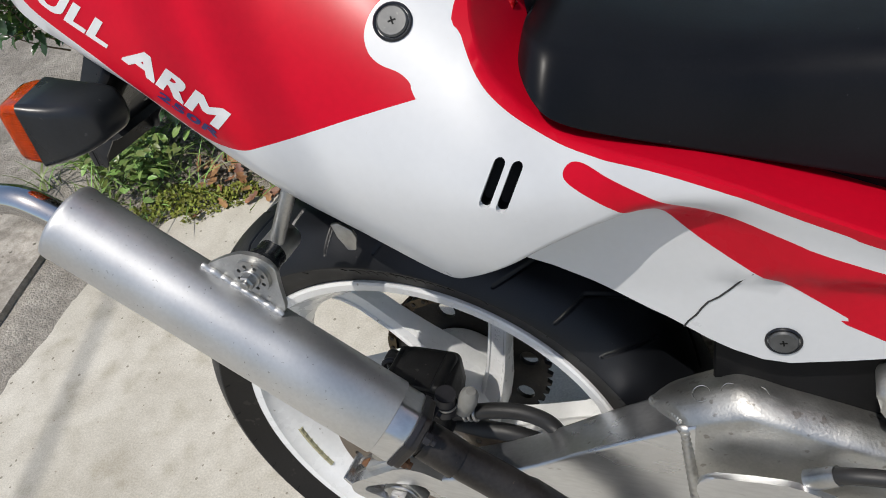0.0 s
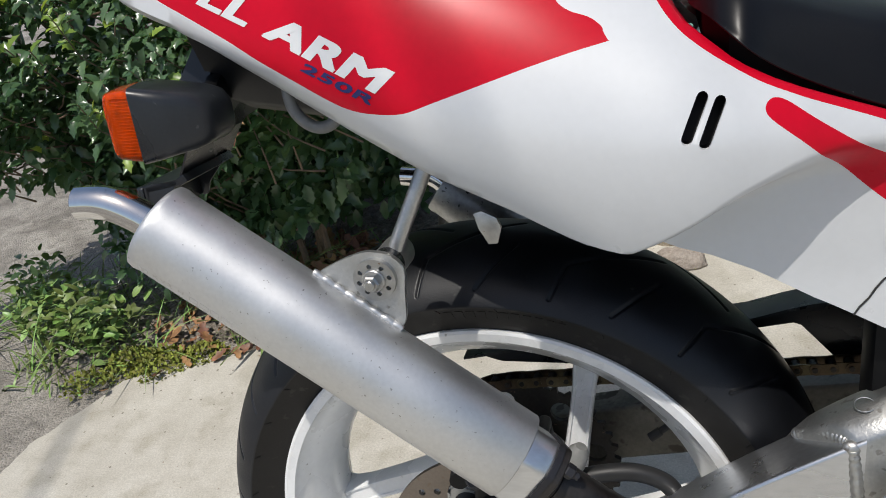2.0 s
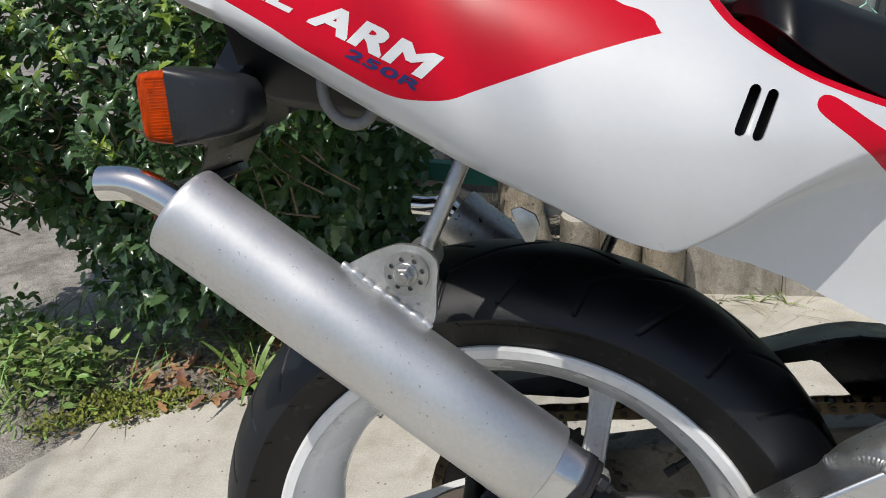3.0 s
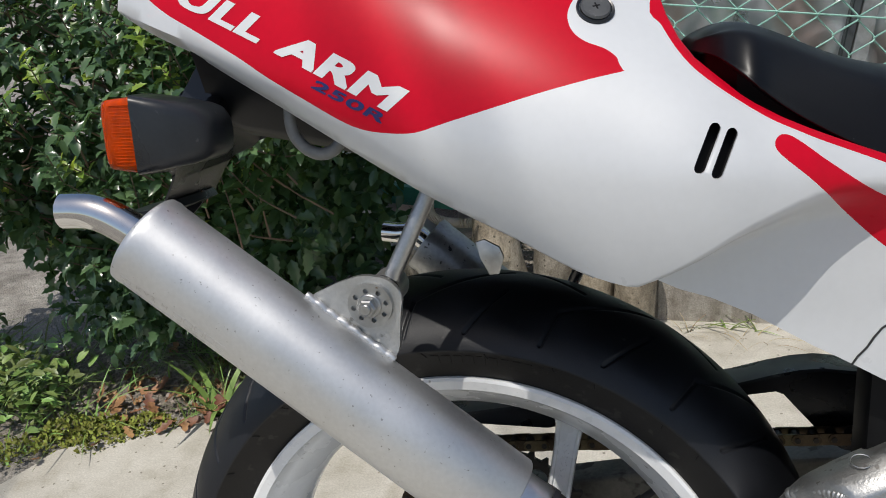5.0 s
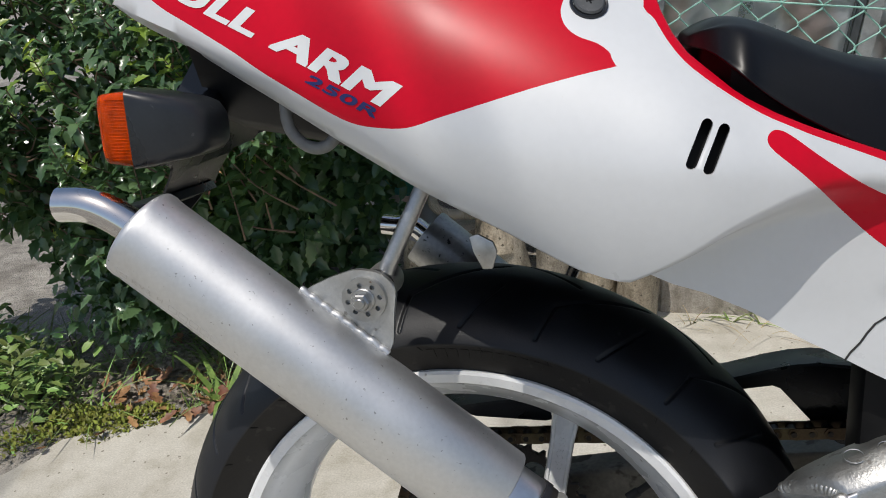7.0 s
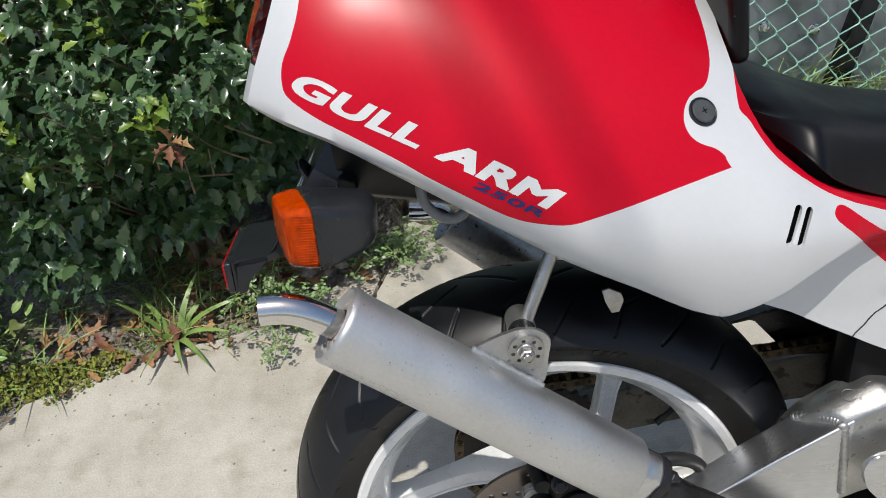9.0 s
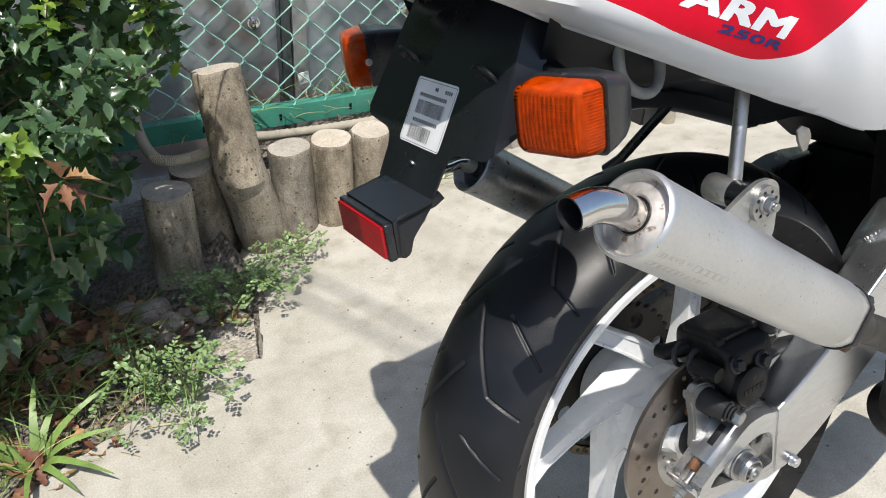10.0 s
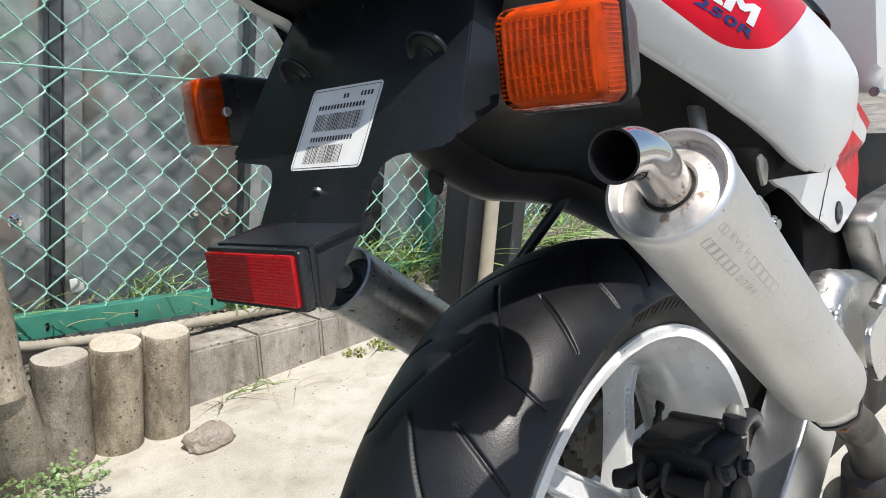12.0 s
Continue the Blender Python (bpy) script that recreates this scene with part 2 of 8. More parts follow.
def block(bm, centre, size, rot=None, bevel=0.0, segments=2):
    made = bmesh.ops.create_cube(bm, size=1.0)
    vs = made["verts"]
    rot = rot or Matrix.Identity(3)
    for v in vs:
        v.co = Vector(centre) + rot @ Vector((v.co.x * size[0], v.co.y * size[1], v.co.z * size[2]))
    if bevel:
        es = list({e for v in vs for e in v.link_edges})
        bmesh.ops.bevel(bm, geom=es, offset=bevel, segments=segments, profile=0.5, affect="EDGES")


def slab(bm, outline, y0, y1, bevel=0.0, segments=2, axis="y"):
    """An outline of (x, z) drawn out from y0 to y1 (axis y), with rounded rims."""
    def at(u, w, k):
        return (u, k, w) if axis == "y" else (u, w, k) if axis == "z" else (k, u, w)
    a = [bm.verts.new(at(u, w, y0)) for u, w in outline]
    b = [bm.verts.new(at(u, w, y1)) for u, w in outline]
    fa, fb = bm.faces.new(a), bm.faces.new(b[::-1])
    n = len(a)
    for k in range(n):
        bm.faces.new((a[k], a[(k + 1) % n], b[(k + 1) % n], b[k]))
    if bevel:
        es = list({e for f in (fa, fb) for e in f.edges})
        bmesh.ops.bevel(bm, geom=es, offset=bevel, segments=segments, profile=0.5, affect="EDGES")


def rounded(outline, r=0.01, n=5):
    """The outline with its corners rounded."""
    out, m = [], len(outline)
    for i in range(m):
        a, b, c = (Vector(outline[j % m]) for j in (i - 1, i, i + 1))
        u, w = (a - b), (c - b)
        k = min(r, u.length * 0.45, w.length * 0.45)
        p, q = b + u.normalized() * k, b + w.normalized() * k
        for s in range(n + 1):
            t = s / n
            out.append(tuple((1 - t) ** 2 * p + 2 * t * (1 - t) * b + t * t * q))
    return out


def spline(points, n=8, closed=False):
    """Catmull-Rom through points of any dimension."""
    P = [Vector(p) for p in points]
    m = len(P)
    out = []
    for i in range(m if closed else m - 1):
        p0, p1, p2, p3 = (P[(i + k) % m] if closed else P[min(max(i + k, 0), m - 1)] for k in (-1, 0, 1, 2))
        for s in range(n):
            t = s / n
            out.append(0.5 * (2 * p1 + (p2 - p0) * t + (2 * p0 - 5 * p1 + 4 * p2 - p3) * t * t + (3 * p1 - p0 - 3 * p2 + p3) * t ** 3))
    if not closed:
        out.append(P[-1])
    return out


def smooth_fn(xs, ys):
    """A smooth function through the given places."""
    xs, ys = np.array(xs, float), np.array(ys, float)
    d = np.diff(ys) / np.diff(xs)
    m = np.r_[d[0], (d[1:] + d[:-1]) / 2, d[-1]]

    def g(x):
        x = min(max(x, xs[0]), xs[-1])
        i = max(0, min(int(np.searchsorted(xs, x, side="right")) - 1, len(xs) - 2))
        w = xs[i + 1] - xs[i]
        t = (x - xs[i]) / w
        return float((2 * t**3 - 3 * t * t + 1) * ys[i] + (t**3 - 2 * t * t + t) * w * m[i] + (3 * t * t - 2 * t**3) * ys[i + 1] + (t**3 - t * t) * w * m[i + 1])
    return g


def inside(p, poly):
    x, y = p
    hit, n = False, len(poly)
    for i in range(n):
        (x1, y1), (x2, y2) = poly[i], poly[i - 1]
        if (y1 > y) != (y2 > y) and x < (x2 - x1) * (y - y1) / (y2 - y1) + x1:
            hit = not hit
    return hit


def resample(poly, step):
    out, n = [], len(poly)
    for i in range(n):
        a, b = Vector(poly[i]), Vector(poly[(i + 1) % n])
        k = max(1, int((b - a).length / step))
        out += [tuple(a.lerp(b, j / k)) for j in range(k)]
    return out

# ---- the motorcycle, in its own upright frame: x ahead, y to its left, z up, the rear axle over the origin ----
from mathutils.geometry import delaunay_2d_cdt

AXLE = 0.2953
bike = thing("motorcycle", "white and red sport motorcycle leaning on its side stand on concrete", "motorcycle", pose(0, 0, 0, -8.17))

cowl_half = smooth_fn([-0.27, -0.214, -0.11, 0, 0.06, 0.12, 0.18, 0.22, 0.26, 0.32, 0.6], [0.088, 0.123, 0.150, 0.178, 0.184, 0.187, 0.186, 0.172, 0.158, 0.152, 0.15])
cowl_wide = smooth_fn([-0.27, -0.11, 0, 0.1, 0.2, 0.3, 0.6], [0.845, 0.785, 0.745, 0.72, 0.71, 0.70, 0.66])
cowl_high = smooth_fn([-0.27, -0.1, 0, 0.1, 0.16, 0.21, 0.3, 0.6], [0.15, 0.22, 0.22, 0.20, 0.162, 0.13, 0.12, 0.12])
cowl_low = smooth_fn([-0.27, -0.254, 0, 0.085, 0.13], [0.845, 0.838, 0.70, 0.66, 0.636])
crease = smooth_fn([0.11, 0.134, 0.159, 0.178, 0.198, 0.217, 0.235, 0.256, 0.275, 0.295, 0.32, 0.36, 0.40, 0.6], [0.622, 0.632, 0.6430, 0.6530, 0.6650, 0.6740, 0.6815, 0.6872, 0.6885, 0.6870, 0.6835, 0.671, 0.655, 0.60])
crease_soft = smooth_fn([0.11, 0.15, 0.18, 0.25, 0.30, 0.36, 0.6], [0.004, 0.007, 0.010, 0.013, 0.016, 0.024, 0.034])


def cowl_recess(x, y, z):
    """Below the crease the panel drops back towards the frame."""
    if x < 0.115:
        return y
    w = crease_soft(x)
    t = min(max((z - crease(x) + w) / (2 * w), 0), 1)
    t = t * t * (3 - 2 * t)
    top = -y - 0.013 * min(max((x - 0.24) / 0.08, 0), 1)
    return -(t * top + (1 - t) * min(0.118 + 0.1 * max(0, z - 0.60) + 0.10 * min(max(0, x - 0.27), 0.08), -y))


def cowl_v(x, z):
    s, a = z - cowl_wide(x), cowl_high(x)
    return s if s < 0 else 1.25 * a * math.asin(min(s / a, 1.0)) / (math.pi / 2)


def cowl_at(x, v, lift=0.0):
    a, hm, zw = cowl_high(x), cowl_half(x), cowl_wide(x)
    if v >= 0:
        s = a * math.sin(min(v / (1.25 * a), 1.0) * math.pi / 2)
        y, z = -hm * max(0.0, 1 - (s / a) ** 1.6) ** 0.8, zw + s
    else:
        b = max(zw - cowl_low(min(x, 0.13)), 0.01)
        y, z = -(hm - 0.02 * min((v / b) ** 2, 1.6)), zw + v
    return Vector((x, cowl_recess(x, y, z) - lift, z))


def on_cowl(x, z, lift=0.0):
    return cowl_at(x, cowl_v(x, z), lift)


RED_TAIL = [(-0.19, 0.985), (-0.201, 0.918), (-0.21, 0.89), (-0.219, 0.872), (-0.221, 0.857), (-0.217, 0.846), (-0.196, 0.831), (-0.17, 0.817),
            (-0.135, 0.797), (-0.11, 0.781), (-0.083, 0.766), (-0.057, 0.752), (-0.04, 0.7455), (-0.022, 0.743), (-0.001, 0.743), (0.021, 0.749),
            (0.06, 0.7595), (0.083, 0.7655), (0.110, 0.7715), (0.1295, 0.7750), (0.1294, 0.7756), (0.1268, 0.7800), (0.1252, 0.7838), (0.1180, 0.7893), (0.1062, 0.7942),
            (0.0985, 0.8005), (0.0950, 0.8090), (0.0965, 0.8175), (0.1015, 0.8240), (0.1085, 0.8275), (0.1170, 0.8295), (0.1240, 0.8360), (0.1300, 0.8500), (0.1320, 0.88), (0.127, 0.93)]
RED_SEAT = [(0.146, 0.816), (0.153, 0.802), (0.161, 0.788), (0.170, 0.7765), (0.180, 0.7675), (0.194, 0.7570), (0.2148, 0.7435), (0.234, 0.7342), (0.2498, 0.7272),
            (0.2815, 0.7145), (0.3132, 0.7012), (0.3448, 0.6867), (0.3761, 0.6733), (0.42, 0.655), (0.7, 0.56), (0.7, 0.80), (0.22, 0.83), (0.165, 0.86)]
RED_STRIPE = [(0.218, 0.7275), (0.2195, 0.732), (0.224, 0.7335), (0.232, 0.730), (0.252, 0.7150), (0.281, 0.6955), (0.3133, 0.6795), (0.3466, 0.6640),
              (0.401, 0.642), (0.7, 0.54), (0.7, 0.46), (0.409, 0.577), (0.385, 0.594), (0.349, 0.618), (0.326, 0.633), (0.292, 0.658), (0.265, 0.683),
              (0.250, 0.697), (0.238, 0.708), (0.222, 0.7215)]
EDGE = [(-0.255, 0.838), (-0.19, 0.803), (-0.1, 0.7545), (0.0, 0.70), (0.06, 0.671), (0.085, 0.6573), (0.10, 0.6497), (0.112, 0.6447), (0.122, 0.6418), (0.131, 0.6400), (0.139, 0.6385), (0.150, 0.6320),
        (0.168, 0.624), (0.189, 0.618), (0.217, 0.606), (0.257, 0.584), (0.282, 0.572), (0.316, 0.555), (0.336, 0.548), (0.354, 0.547), (0.389, 0.555),
        (0.425, 0.565), (0.438, 0.60), (0.440, 0.656), (0.398, 0.672), (0.345, 0.6930), (0.318, 0.7040), (0.290, 0.7155), (0.270, 0.7230), (0.255, 0.7288), (0.2395, 0.7352), (0.2235, 0.7425), (0.2073, 0.7515), (0.199, 0.7572), (0.191, 0.7640), (0.1825, 0.7712), (0.172, 0.7805),
        (0.163, 0.793), (0.156, 0.808), (0.151, 0.824), (0.149, 0.86)]
SLOTS = [((0.1825, 0.7395), (0.1735, 0.7175)), ((0.1925, 0.736), (0.1835, 0.7140))]


def pill(a, b, r, n=6):
    a, b = Vector(a), Vector(b)
    u = (b - a).normalized()
    w = Vector((-u.y, u.x))
    out = [a + r * (w * math.cos(math.pi * k / n) - u * math.sin(math.pi * k / n)) for k in range(n + 1)]
    return out + [b + r * (-w * math.cos(math.pi * k / n) + u * math.sin(math.pi * k / n)) for k in range(n + 1)]


def cowl_mesh():
    """The right half of the tail cowl, cut along its colour borders."""
    top = [(0.152, 0.90)] + [(x, cowl_wide(x) + cowl_high(x)) for x in np.linspace(0.145, -0.20, 20)]
    rear = [(-0.212, 0.945), (-0.223, 0.918), (-0.232, 0.894), (-0.243, 0.869)]
    to_v = lambda poly: [(x, cowl_v(x, z)) for x, z in poly]
    edge = to_v(resample(EDGE + [(x, min(z, cowl_wide(x) + cowl_high(x))) for x, z in top + rear], 0.006))
    zones = [to_v(resample([tuple(q) for q in spline(z, 4, closed=True)], 0.004)) for z in (RED_TAIL, RED_SEAT, RED_STRIPE)]
    holes = [to_v(pill(a, b, 0.0034)) for a, b in SLOTS]
    verts, edges = [], []
    for loop in [edge] + zones + holes:
        n0 = len(verts)
        verts += [Vector(p) for p in loop]
        edges += [(n0 + k, n0 + (k + 1) % len(loop)) for k in range(len(loop))]
    for k in (-2.6, -1.7, -1.2, -1.0, -0.75, -0.5, -0.25, 0.0, 0.25, 0.5, 0.75, 1.0, 1.2, 1.7, 2.6):
        fold = [Vector((x, cowl_v(x, crease(x) + k * crease_soft(x)))) for x in np.arange(0.119, 0.45, 0.004)]
        fold = [q for q in fold if inside(q, edge)]
        n0 = len(verts)
        verts += fold
        edges += [(n0 + i, n0 + i + 1) for i in range(len(fold) - 1)]
    for x in np.arange(-0.26, 0.61, 0.008):
        for v in np.arange(-0.16, 0.29, 0.008):
            if inside((x, v), edge) and (x < 0.12 or abs(cowl_at(x, v).z - crease(x)) > 3.0 * crease_soft(x) or x > 0.45):
                verts.append(Vector((x + random.uniform(-1, 1) * 0.0006, v)))
    pts, _, tris, *_ = delaunay_2d_cdt(verts, edges, [], 0, 1e-5)
    bm = bmesh.new()
    vs = [bm.verts.new(cowl_at(p.x, p.y)) for p in pts]
    for t in tris:
        c = sum((pts[k] for k in t), Vector((0, 0))) / len(t)
        if not inside(c, edge) or any(inside(c, hh) for hh in holes):
            continue
        try:
            f = bm.faces.new([vs[k] for k in t])
        except ValueError:
            continue
        f.material_index = 1 if any(inside(c, z) for z in zones) else 0
    bmesh.ops.delete(bm, geom=[v for v in bm.verts if not v.link_faces], context="VERTS")
    # the rim of the shell turns in
    rim = [e for e in bm.edges if len(e.link_faces) == 1]
    made = bmesh.ops.extrude_edge_only(bm, edges=rim)
    for v in [g for g in made["geom"] if isinstance(g, bmesh.types.BMVert)]:
        v.co.y += 0.004 if v.co.y < -0.005 else 0
    return bm


def mirrored(bm):
    b = bm.copy()
    for v in b.verts:
        v.co.y = -v.co.y
    return b


bm = cowl_mesh()
other = mirrored(bm)
cowl = part("tail_cowl", bm, [WHITE, RED], bike, "glossy white tail cowl with red panels", sharp=50)
part("tail_cowl", other, [WHITE, RED], bike, "glossy white tail cowl with red panels", sharp=50)

# red deck that turns in from the cowl's upper edge, below the seat
for s in (1, -1):
    bm = bmesh.new()
    loops = []
    for x, z in EDGE[-18:]:
        c = on_cowl(x, z)
        loops.append([bm.verts.new((c.x + dx, s * (c.y + dy), c.z + dz)) for dx, dy, dz in ((0, 0.0002, 0.0), (0.0004, 0.002, 0.0006), (0.0008, 0.006, 0.0002), (0.002, 0.020, -0.0022), (0.004, 0.045, -0.0065), (0.006, 0.085, -0.0135))])
    skin(bm, loops, closed=False)
    part("seat_deck", bm, RED, bike, "red deck under the seat", sharp=60)

# lower lip of the cowl, turned in under the tail
for s in (1, -1):
    bm = bmesh.new()
    loops = []
    low = [p for a, b in zip(EDGE[:7], EDGE[1:8]) for p in [tuple(Vector(a).lerp(Vector(b), j / 12)) for j in range(12)]]
    for p in low:
        c = on_cowl(*p)
        loops.append([bm.verts.new((c.x, s * (c.y + dy), c.z + dz)) for dy, dz in ((0.0004, 0.0), (0.0022, -0.0016), (0.0055, -0.0016), (0.011, 0.002))])
    skin(bm, loops, closed=False)
    part("cowl_lip", bm, WHITE, bike, sharp=70)

# rear end of the tail and its lamp
bm = bmesh.new()
loops = []
for x, z in [(-0.255, 0.838), (-0.249, 0.853), (-0.243, 0.869)]:
    c = on_cowl(x, z)
    loops.append([bm.verts.new((x - 0.012 * (1 - (k / 8) ** 2) ** 0.5 if abs(k) < 8 else x, c.y * k / -8 if k else 0, z)) for k in range(-8, 9)])
skin(bm, loops, closed=False)
part("tail_end", bm, WHITE, bike)
bm = bmesh.new()
loops = []
for x, z, k in [(-0.236, 0.868, 0.98), (-0.258, 0.870, 0.9), (-0.262, 0.880, 0.88), (-0.252, 0.905, 0.88), (-0.243, 0.925, 0.88), (-0.222, 0.928, 0.95)]:
    w = abs(on_cowl(max(x, -0.25), min(z, 0.92)).y) * k
    loops.append([bm.verts.new((x + 0.012 * (j / 6) ** 2, w * j / 6, z)) for j in range(-6, 7)])
skin(bm, loops, closed=False)
part("tail_lamp", bm, RED_LENS, bike, "red tail lamp lens")

# lettering on the tail
def lettering(text, at, end, height, mat, name, bold=0.0018, slant=0.5, label=""):
    """Built-in letters, thickened, slanted and laid on the cowl along the line from at to end."""
    cu = bpy.data.curves.new(name, "FONT")
    cu.body, cu.resolution_u = text, 6
    cu.space_character = 1.05
    tmp = new(name, cu)
    me = tmp.evaluated_get(bpy.context.evaluated_depsgraph_get()).to_mesh()
    co = [v.co.copy() for v in me.vertices]
    faces = [tuple(p.vertices) for p in me.polygons]
    bpy.data.objects.remove(tmp)
    x0, x1 = min(c.x for c in co), max(c.x for c in co)
    y0, y1 = min(c.y for c in co), max(c.y for c in co)
    a, b = Vector(at), Vector(end)
    u = (b - a).normalized()
    w = Vector((-u.y, u.x))
    length = (b - a).length
    bm = bmesh.new()
    layer = 0
    for i in (-2, -1, 0, 1, 2):
        for j in (-1, 0, 1):
            layer += 1
            vs = []
            for c in co:
                q = (c.y - y0) / (y1 - y0) * (height - bold) + 0.5 * bold * (j + 1)
                p = a + u * ((c.x - x0) / (x1 - x0) * (length - 2 * bold) + slant * q + bold + 0.5 * bold * i) + w * q
                vs.append(bm.verts.new(on_cowl(p.x, p.y, 0.0004 + 0.00001 * layer)))
            for f in faces:
                try:
                    bm.faces.new([vs[k] for k in f])
                except ValueError:
                    pass
    ob = part(name, bm, mat, cowl, label)
    ob["kind"] = "stuff"
    return ob


lettering("GULL", (-0.2182, 0.8530), (-0.1186, 0.8050), 0.0182, DECAL_WHITE, "decal", label="white slanted capital lettering")
lettering("ARM", (-0.1050, 0.7985), (-0.0192, 0.7568), 0.0182, DECAL_WHITE, "decal", label="white slanted capital lettering")
lettering("250R", (-0.0765, 0.7742), (-0.0238, 0.7490), 0.0070, DECAL_BLUE, "decal", bold=0.0006, label="dark blue model figures")

# slots, crack and quarter-turn screws
for a, b in SLOTS:
    bm = bmesh.new()
    lp = [on_cowl(*p) for p in pill(a, b, 0.0037)]
    skin(bm, [[bm.verts.new(c + Vector((0, d, 0))) for c in lp] for d in (0.0005, 0.012)], cap=(False, True))
    part("slot", bm, DARK, cowl, "black vent slot")
bm = bmesh.new()
line = [(0.2815, 0.5715), (0.2845, 0.5775), (0.290, 0.585), (0.2935, 0.592), (0.298, 0.599), (0.3045, 0.604), (0.311, 0.611), (0.3155, 0.6165), (0.319, 0.622), (0.326, 0.632)]
rod(bm, [on_cowl(x, z, 0.0003) for x, z in line], [0.0007] * 8 + [0.0005, 0.0002], seg=6)
part("crack", bm, CRACK, cowl, "dark hairline crack in the panel")


def screw(x, z):
    c, e = on_cowl(x, z), 0.004
    n = (on_cowl(x + e, z) - on_cowl(x - e, z)).cross(on_cowl(x, z + e) - on_cowl(x, z - e)).normalized()
    if n.y > 0:
        n = -n
    bm = bmesh.new()
    turned(bm, [(0.0124, -0.002), (0.0124, 0.0010), (0.0116, 0.0018), (0.0106, 0.0014), (0.0104, -0.001)], c, n, 40)
    part("screw_washer", bm, PLASTIC, cowl, "black rubber washer")
    bm = bmesh.new()
    disc_solid(bm, c + n * 0.001, n, 0.0100, 0.004, 36, 0.0012)
    part("screw", bm, SCREW_GREY, cowl, "round grey cross-head screw")
    # cross slot as black bars, its shade in the colour
    bm = bmesh.new()
    rot = frame_to(n)
    for k in (0.2, 0.2 + math.pi / 2):
        block(bm, c + n * 0.0027, (0.0052, 0.0011, 0.0008), rot @ Matrix.Rotation(k, 3, "Z"))
    part("screw_slot", bm, DARK, cowl)


screw(0.112, 0.814)
screw(0.348, 0.568)

# ---- seat ----
bm = bmesh.new()
loops = []
seat_w = smooth_fn([0.176, 0.182, 0.190, 0.200, 0.208, 0.216, 0.23, 0.25, 0.28, 0.30, 0.35, 0.40, 0.48, 0.6], [0.080, 0.118, 0.140, 0.154, 0.159, 0.156, 0.147, 0.134, 0.116, 0.106, 0.088, 0.076, 0.068, 0.064])
seat_t = smooth_fn([0.172, 0.178, 0.187, 0.2, 0.217, 0.242, 0.27, 0.30, 0.33, 0.4, 0.6], [0.791, 0.796, 0.801, 0.805, 0.802, 0.792, 0.780, 0.771, 0.766, 0.760, 0.758])
seat_b = smooth_fn([0.172, 0.188, 0.199, 0.207, 0.22, 0.25, 0.30, 0.35, 0.40, 0.6], [0.786, 0.780, 0.770, 0.763, 0.752, 0.7335, 0.7085, 0.690, 0.6745, 0.632])
for x in [0.176, 0.178, 0.182, 0.188, 0.194, 0.2, 0.207, 0.215, 0.228, 0.245, 0.265, 0.29, 0.32, 0.36, 0.40, 0.48, 0.6]:
    w, t, b = seat_w(x), seat_t(x), seat_b(x)
    d = t - b
    half = [(0.0, t), (0.36, t - 0.0008), (0.62, t - 0.003), (0.77, t - 0.006 - 0.05 * d), (0.86, t - 0.24 * d), (0.925, t - 0.52 * d), (0.975, b + 0.20 * d), (0.990, b + 0.07 * d), (1.0, b + 0.03 * d), (0.992, b), (0.94, b + 0.001)]
    loops.append([bm.verts.new((x, -k * w, z)) for k, z in half[::-1]] + [bm.verts.new((x, k * w, z)) for k, z in half[1:]])
skin(bm, loops, closed=True, cap=(True, True))
seat = part("seat", bm, SEAT, bike, "black vinyl rider seat", sharp=70)
sub = seat.modifiers.new("soft", "SUBSURF")
sub.levels = sub.render_levels = 2
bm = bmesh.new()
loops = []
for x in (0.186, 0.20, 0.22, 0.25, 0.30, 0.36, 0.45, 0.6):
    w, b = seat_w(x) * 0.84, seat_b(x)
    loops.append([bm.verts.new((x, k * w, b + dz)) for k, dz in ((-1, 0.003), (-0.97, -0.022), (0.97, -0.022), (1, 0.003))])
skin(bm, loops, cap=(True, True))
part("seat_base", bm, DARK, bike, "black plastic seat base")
bm = bmesh.new()
block(bm, (0.157, -0.005, 0.885), (0.018, 0.15, 0.105), Euler((0, radians(-6), 0)).to_matrix(), 0.008, 3)
part("back_pad", bm, SEAT, bike, "black padded seat stop")
bm = bmesh.new()
slab(bm, rounded([(0.128, 0.798), (0.132, 0.782), (0.138, 0.775), (0.150, 0.775), (0.162, 0.782), (0.166, 0.798)], 0.006), -0.066, -0.056, 0.003)
part("strap_tab", bm, RED_LENS, bike, "orange-red strap tab beside the seat")

# ---- rear wheel ----
bm = bmesh.new()
prof = [(0.2290, -0.0645), (0.2318, -0.0635), (0.2325, -0.0590), (0.2310, -0.0500), (0.2180, -0.0450), (0.2000, -0.020), (0.2000, 0.020), (0.2180, 0.0450), (0.2310, 0.0500),
        (0.2325, 0.0590), (0.2318, 0.0635), (0.2290, 0.0645), (0.2210, 0.0630), (0.2192, 0.0575), (0.2130, 0.0500), (0.1960, 0.030), (0.1905, 0.010), (0.1905, -0.010), (0.1960, -0.030),
        (0.2130, -0.0500), (0.2192, -0.0575), (0.2210, -0.0630)]
turned(bm, [(r, -y) for r, y in prof], (0, 0, AXLE), (0, -1, 0), 160, closed=True)
wheel = part("rear_wheel", bm, RIM, bike, "white cast rear wheel rim", sharp=30)


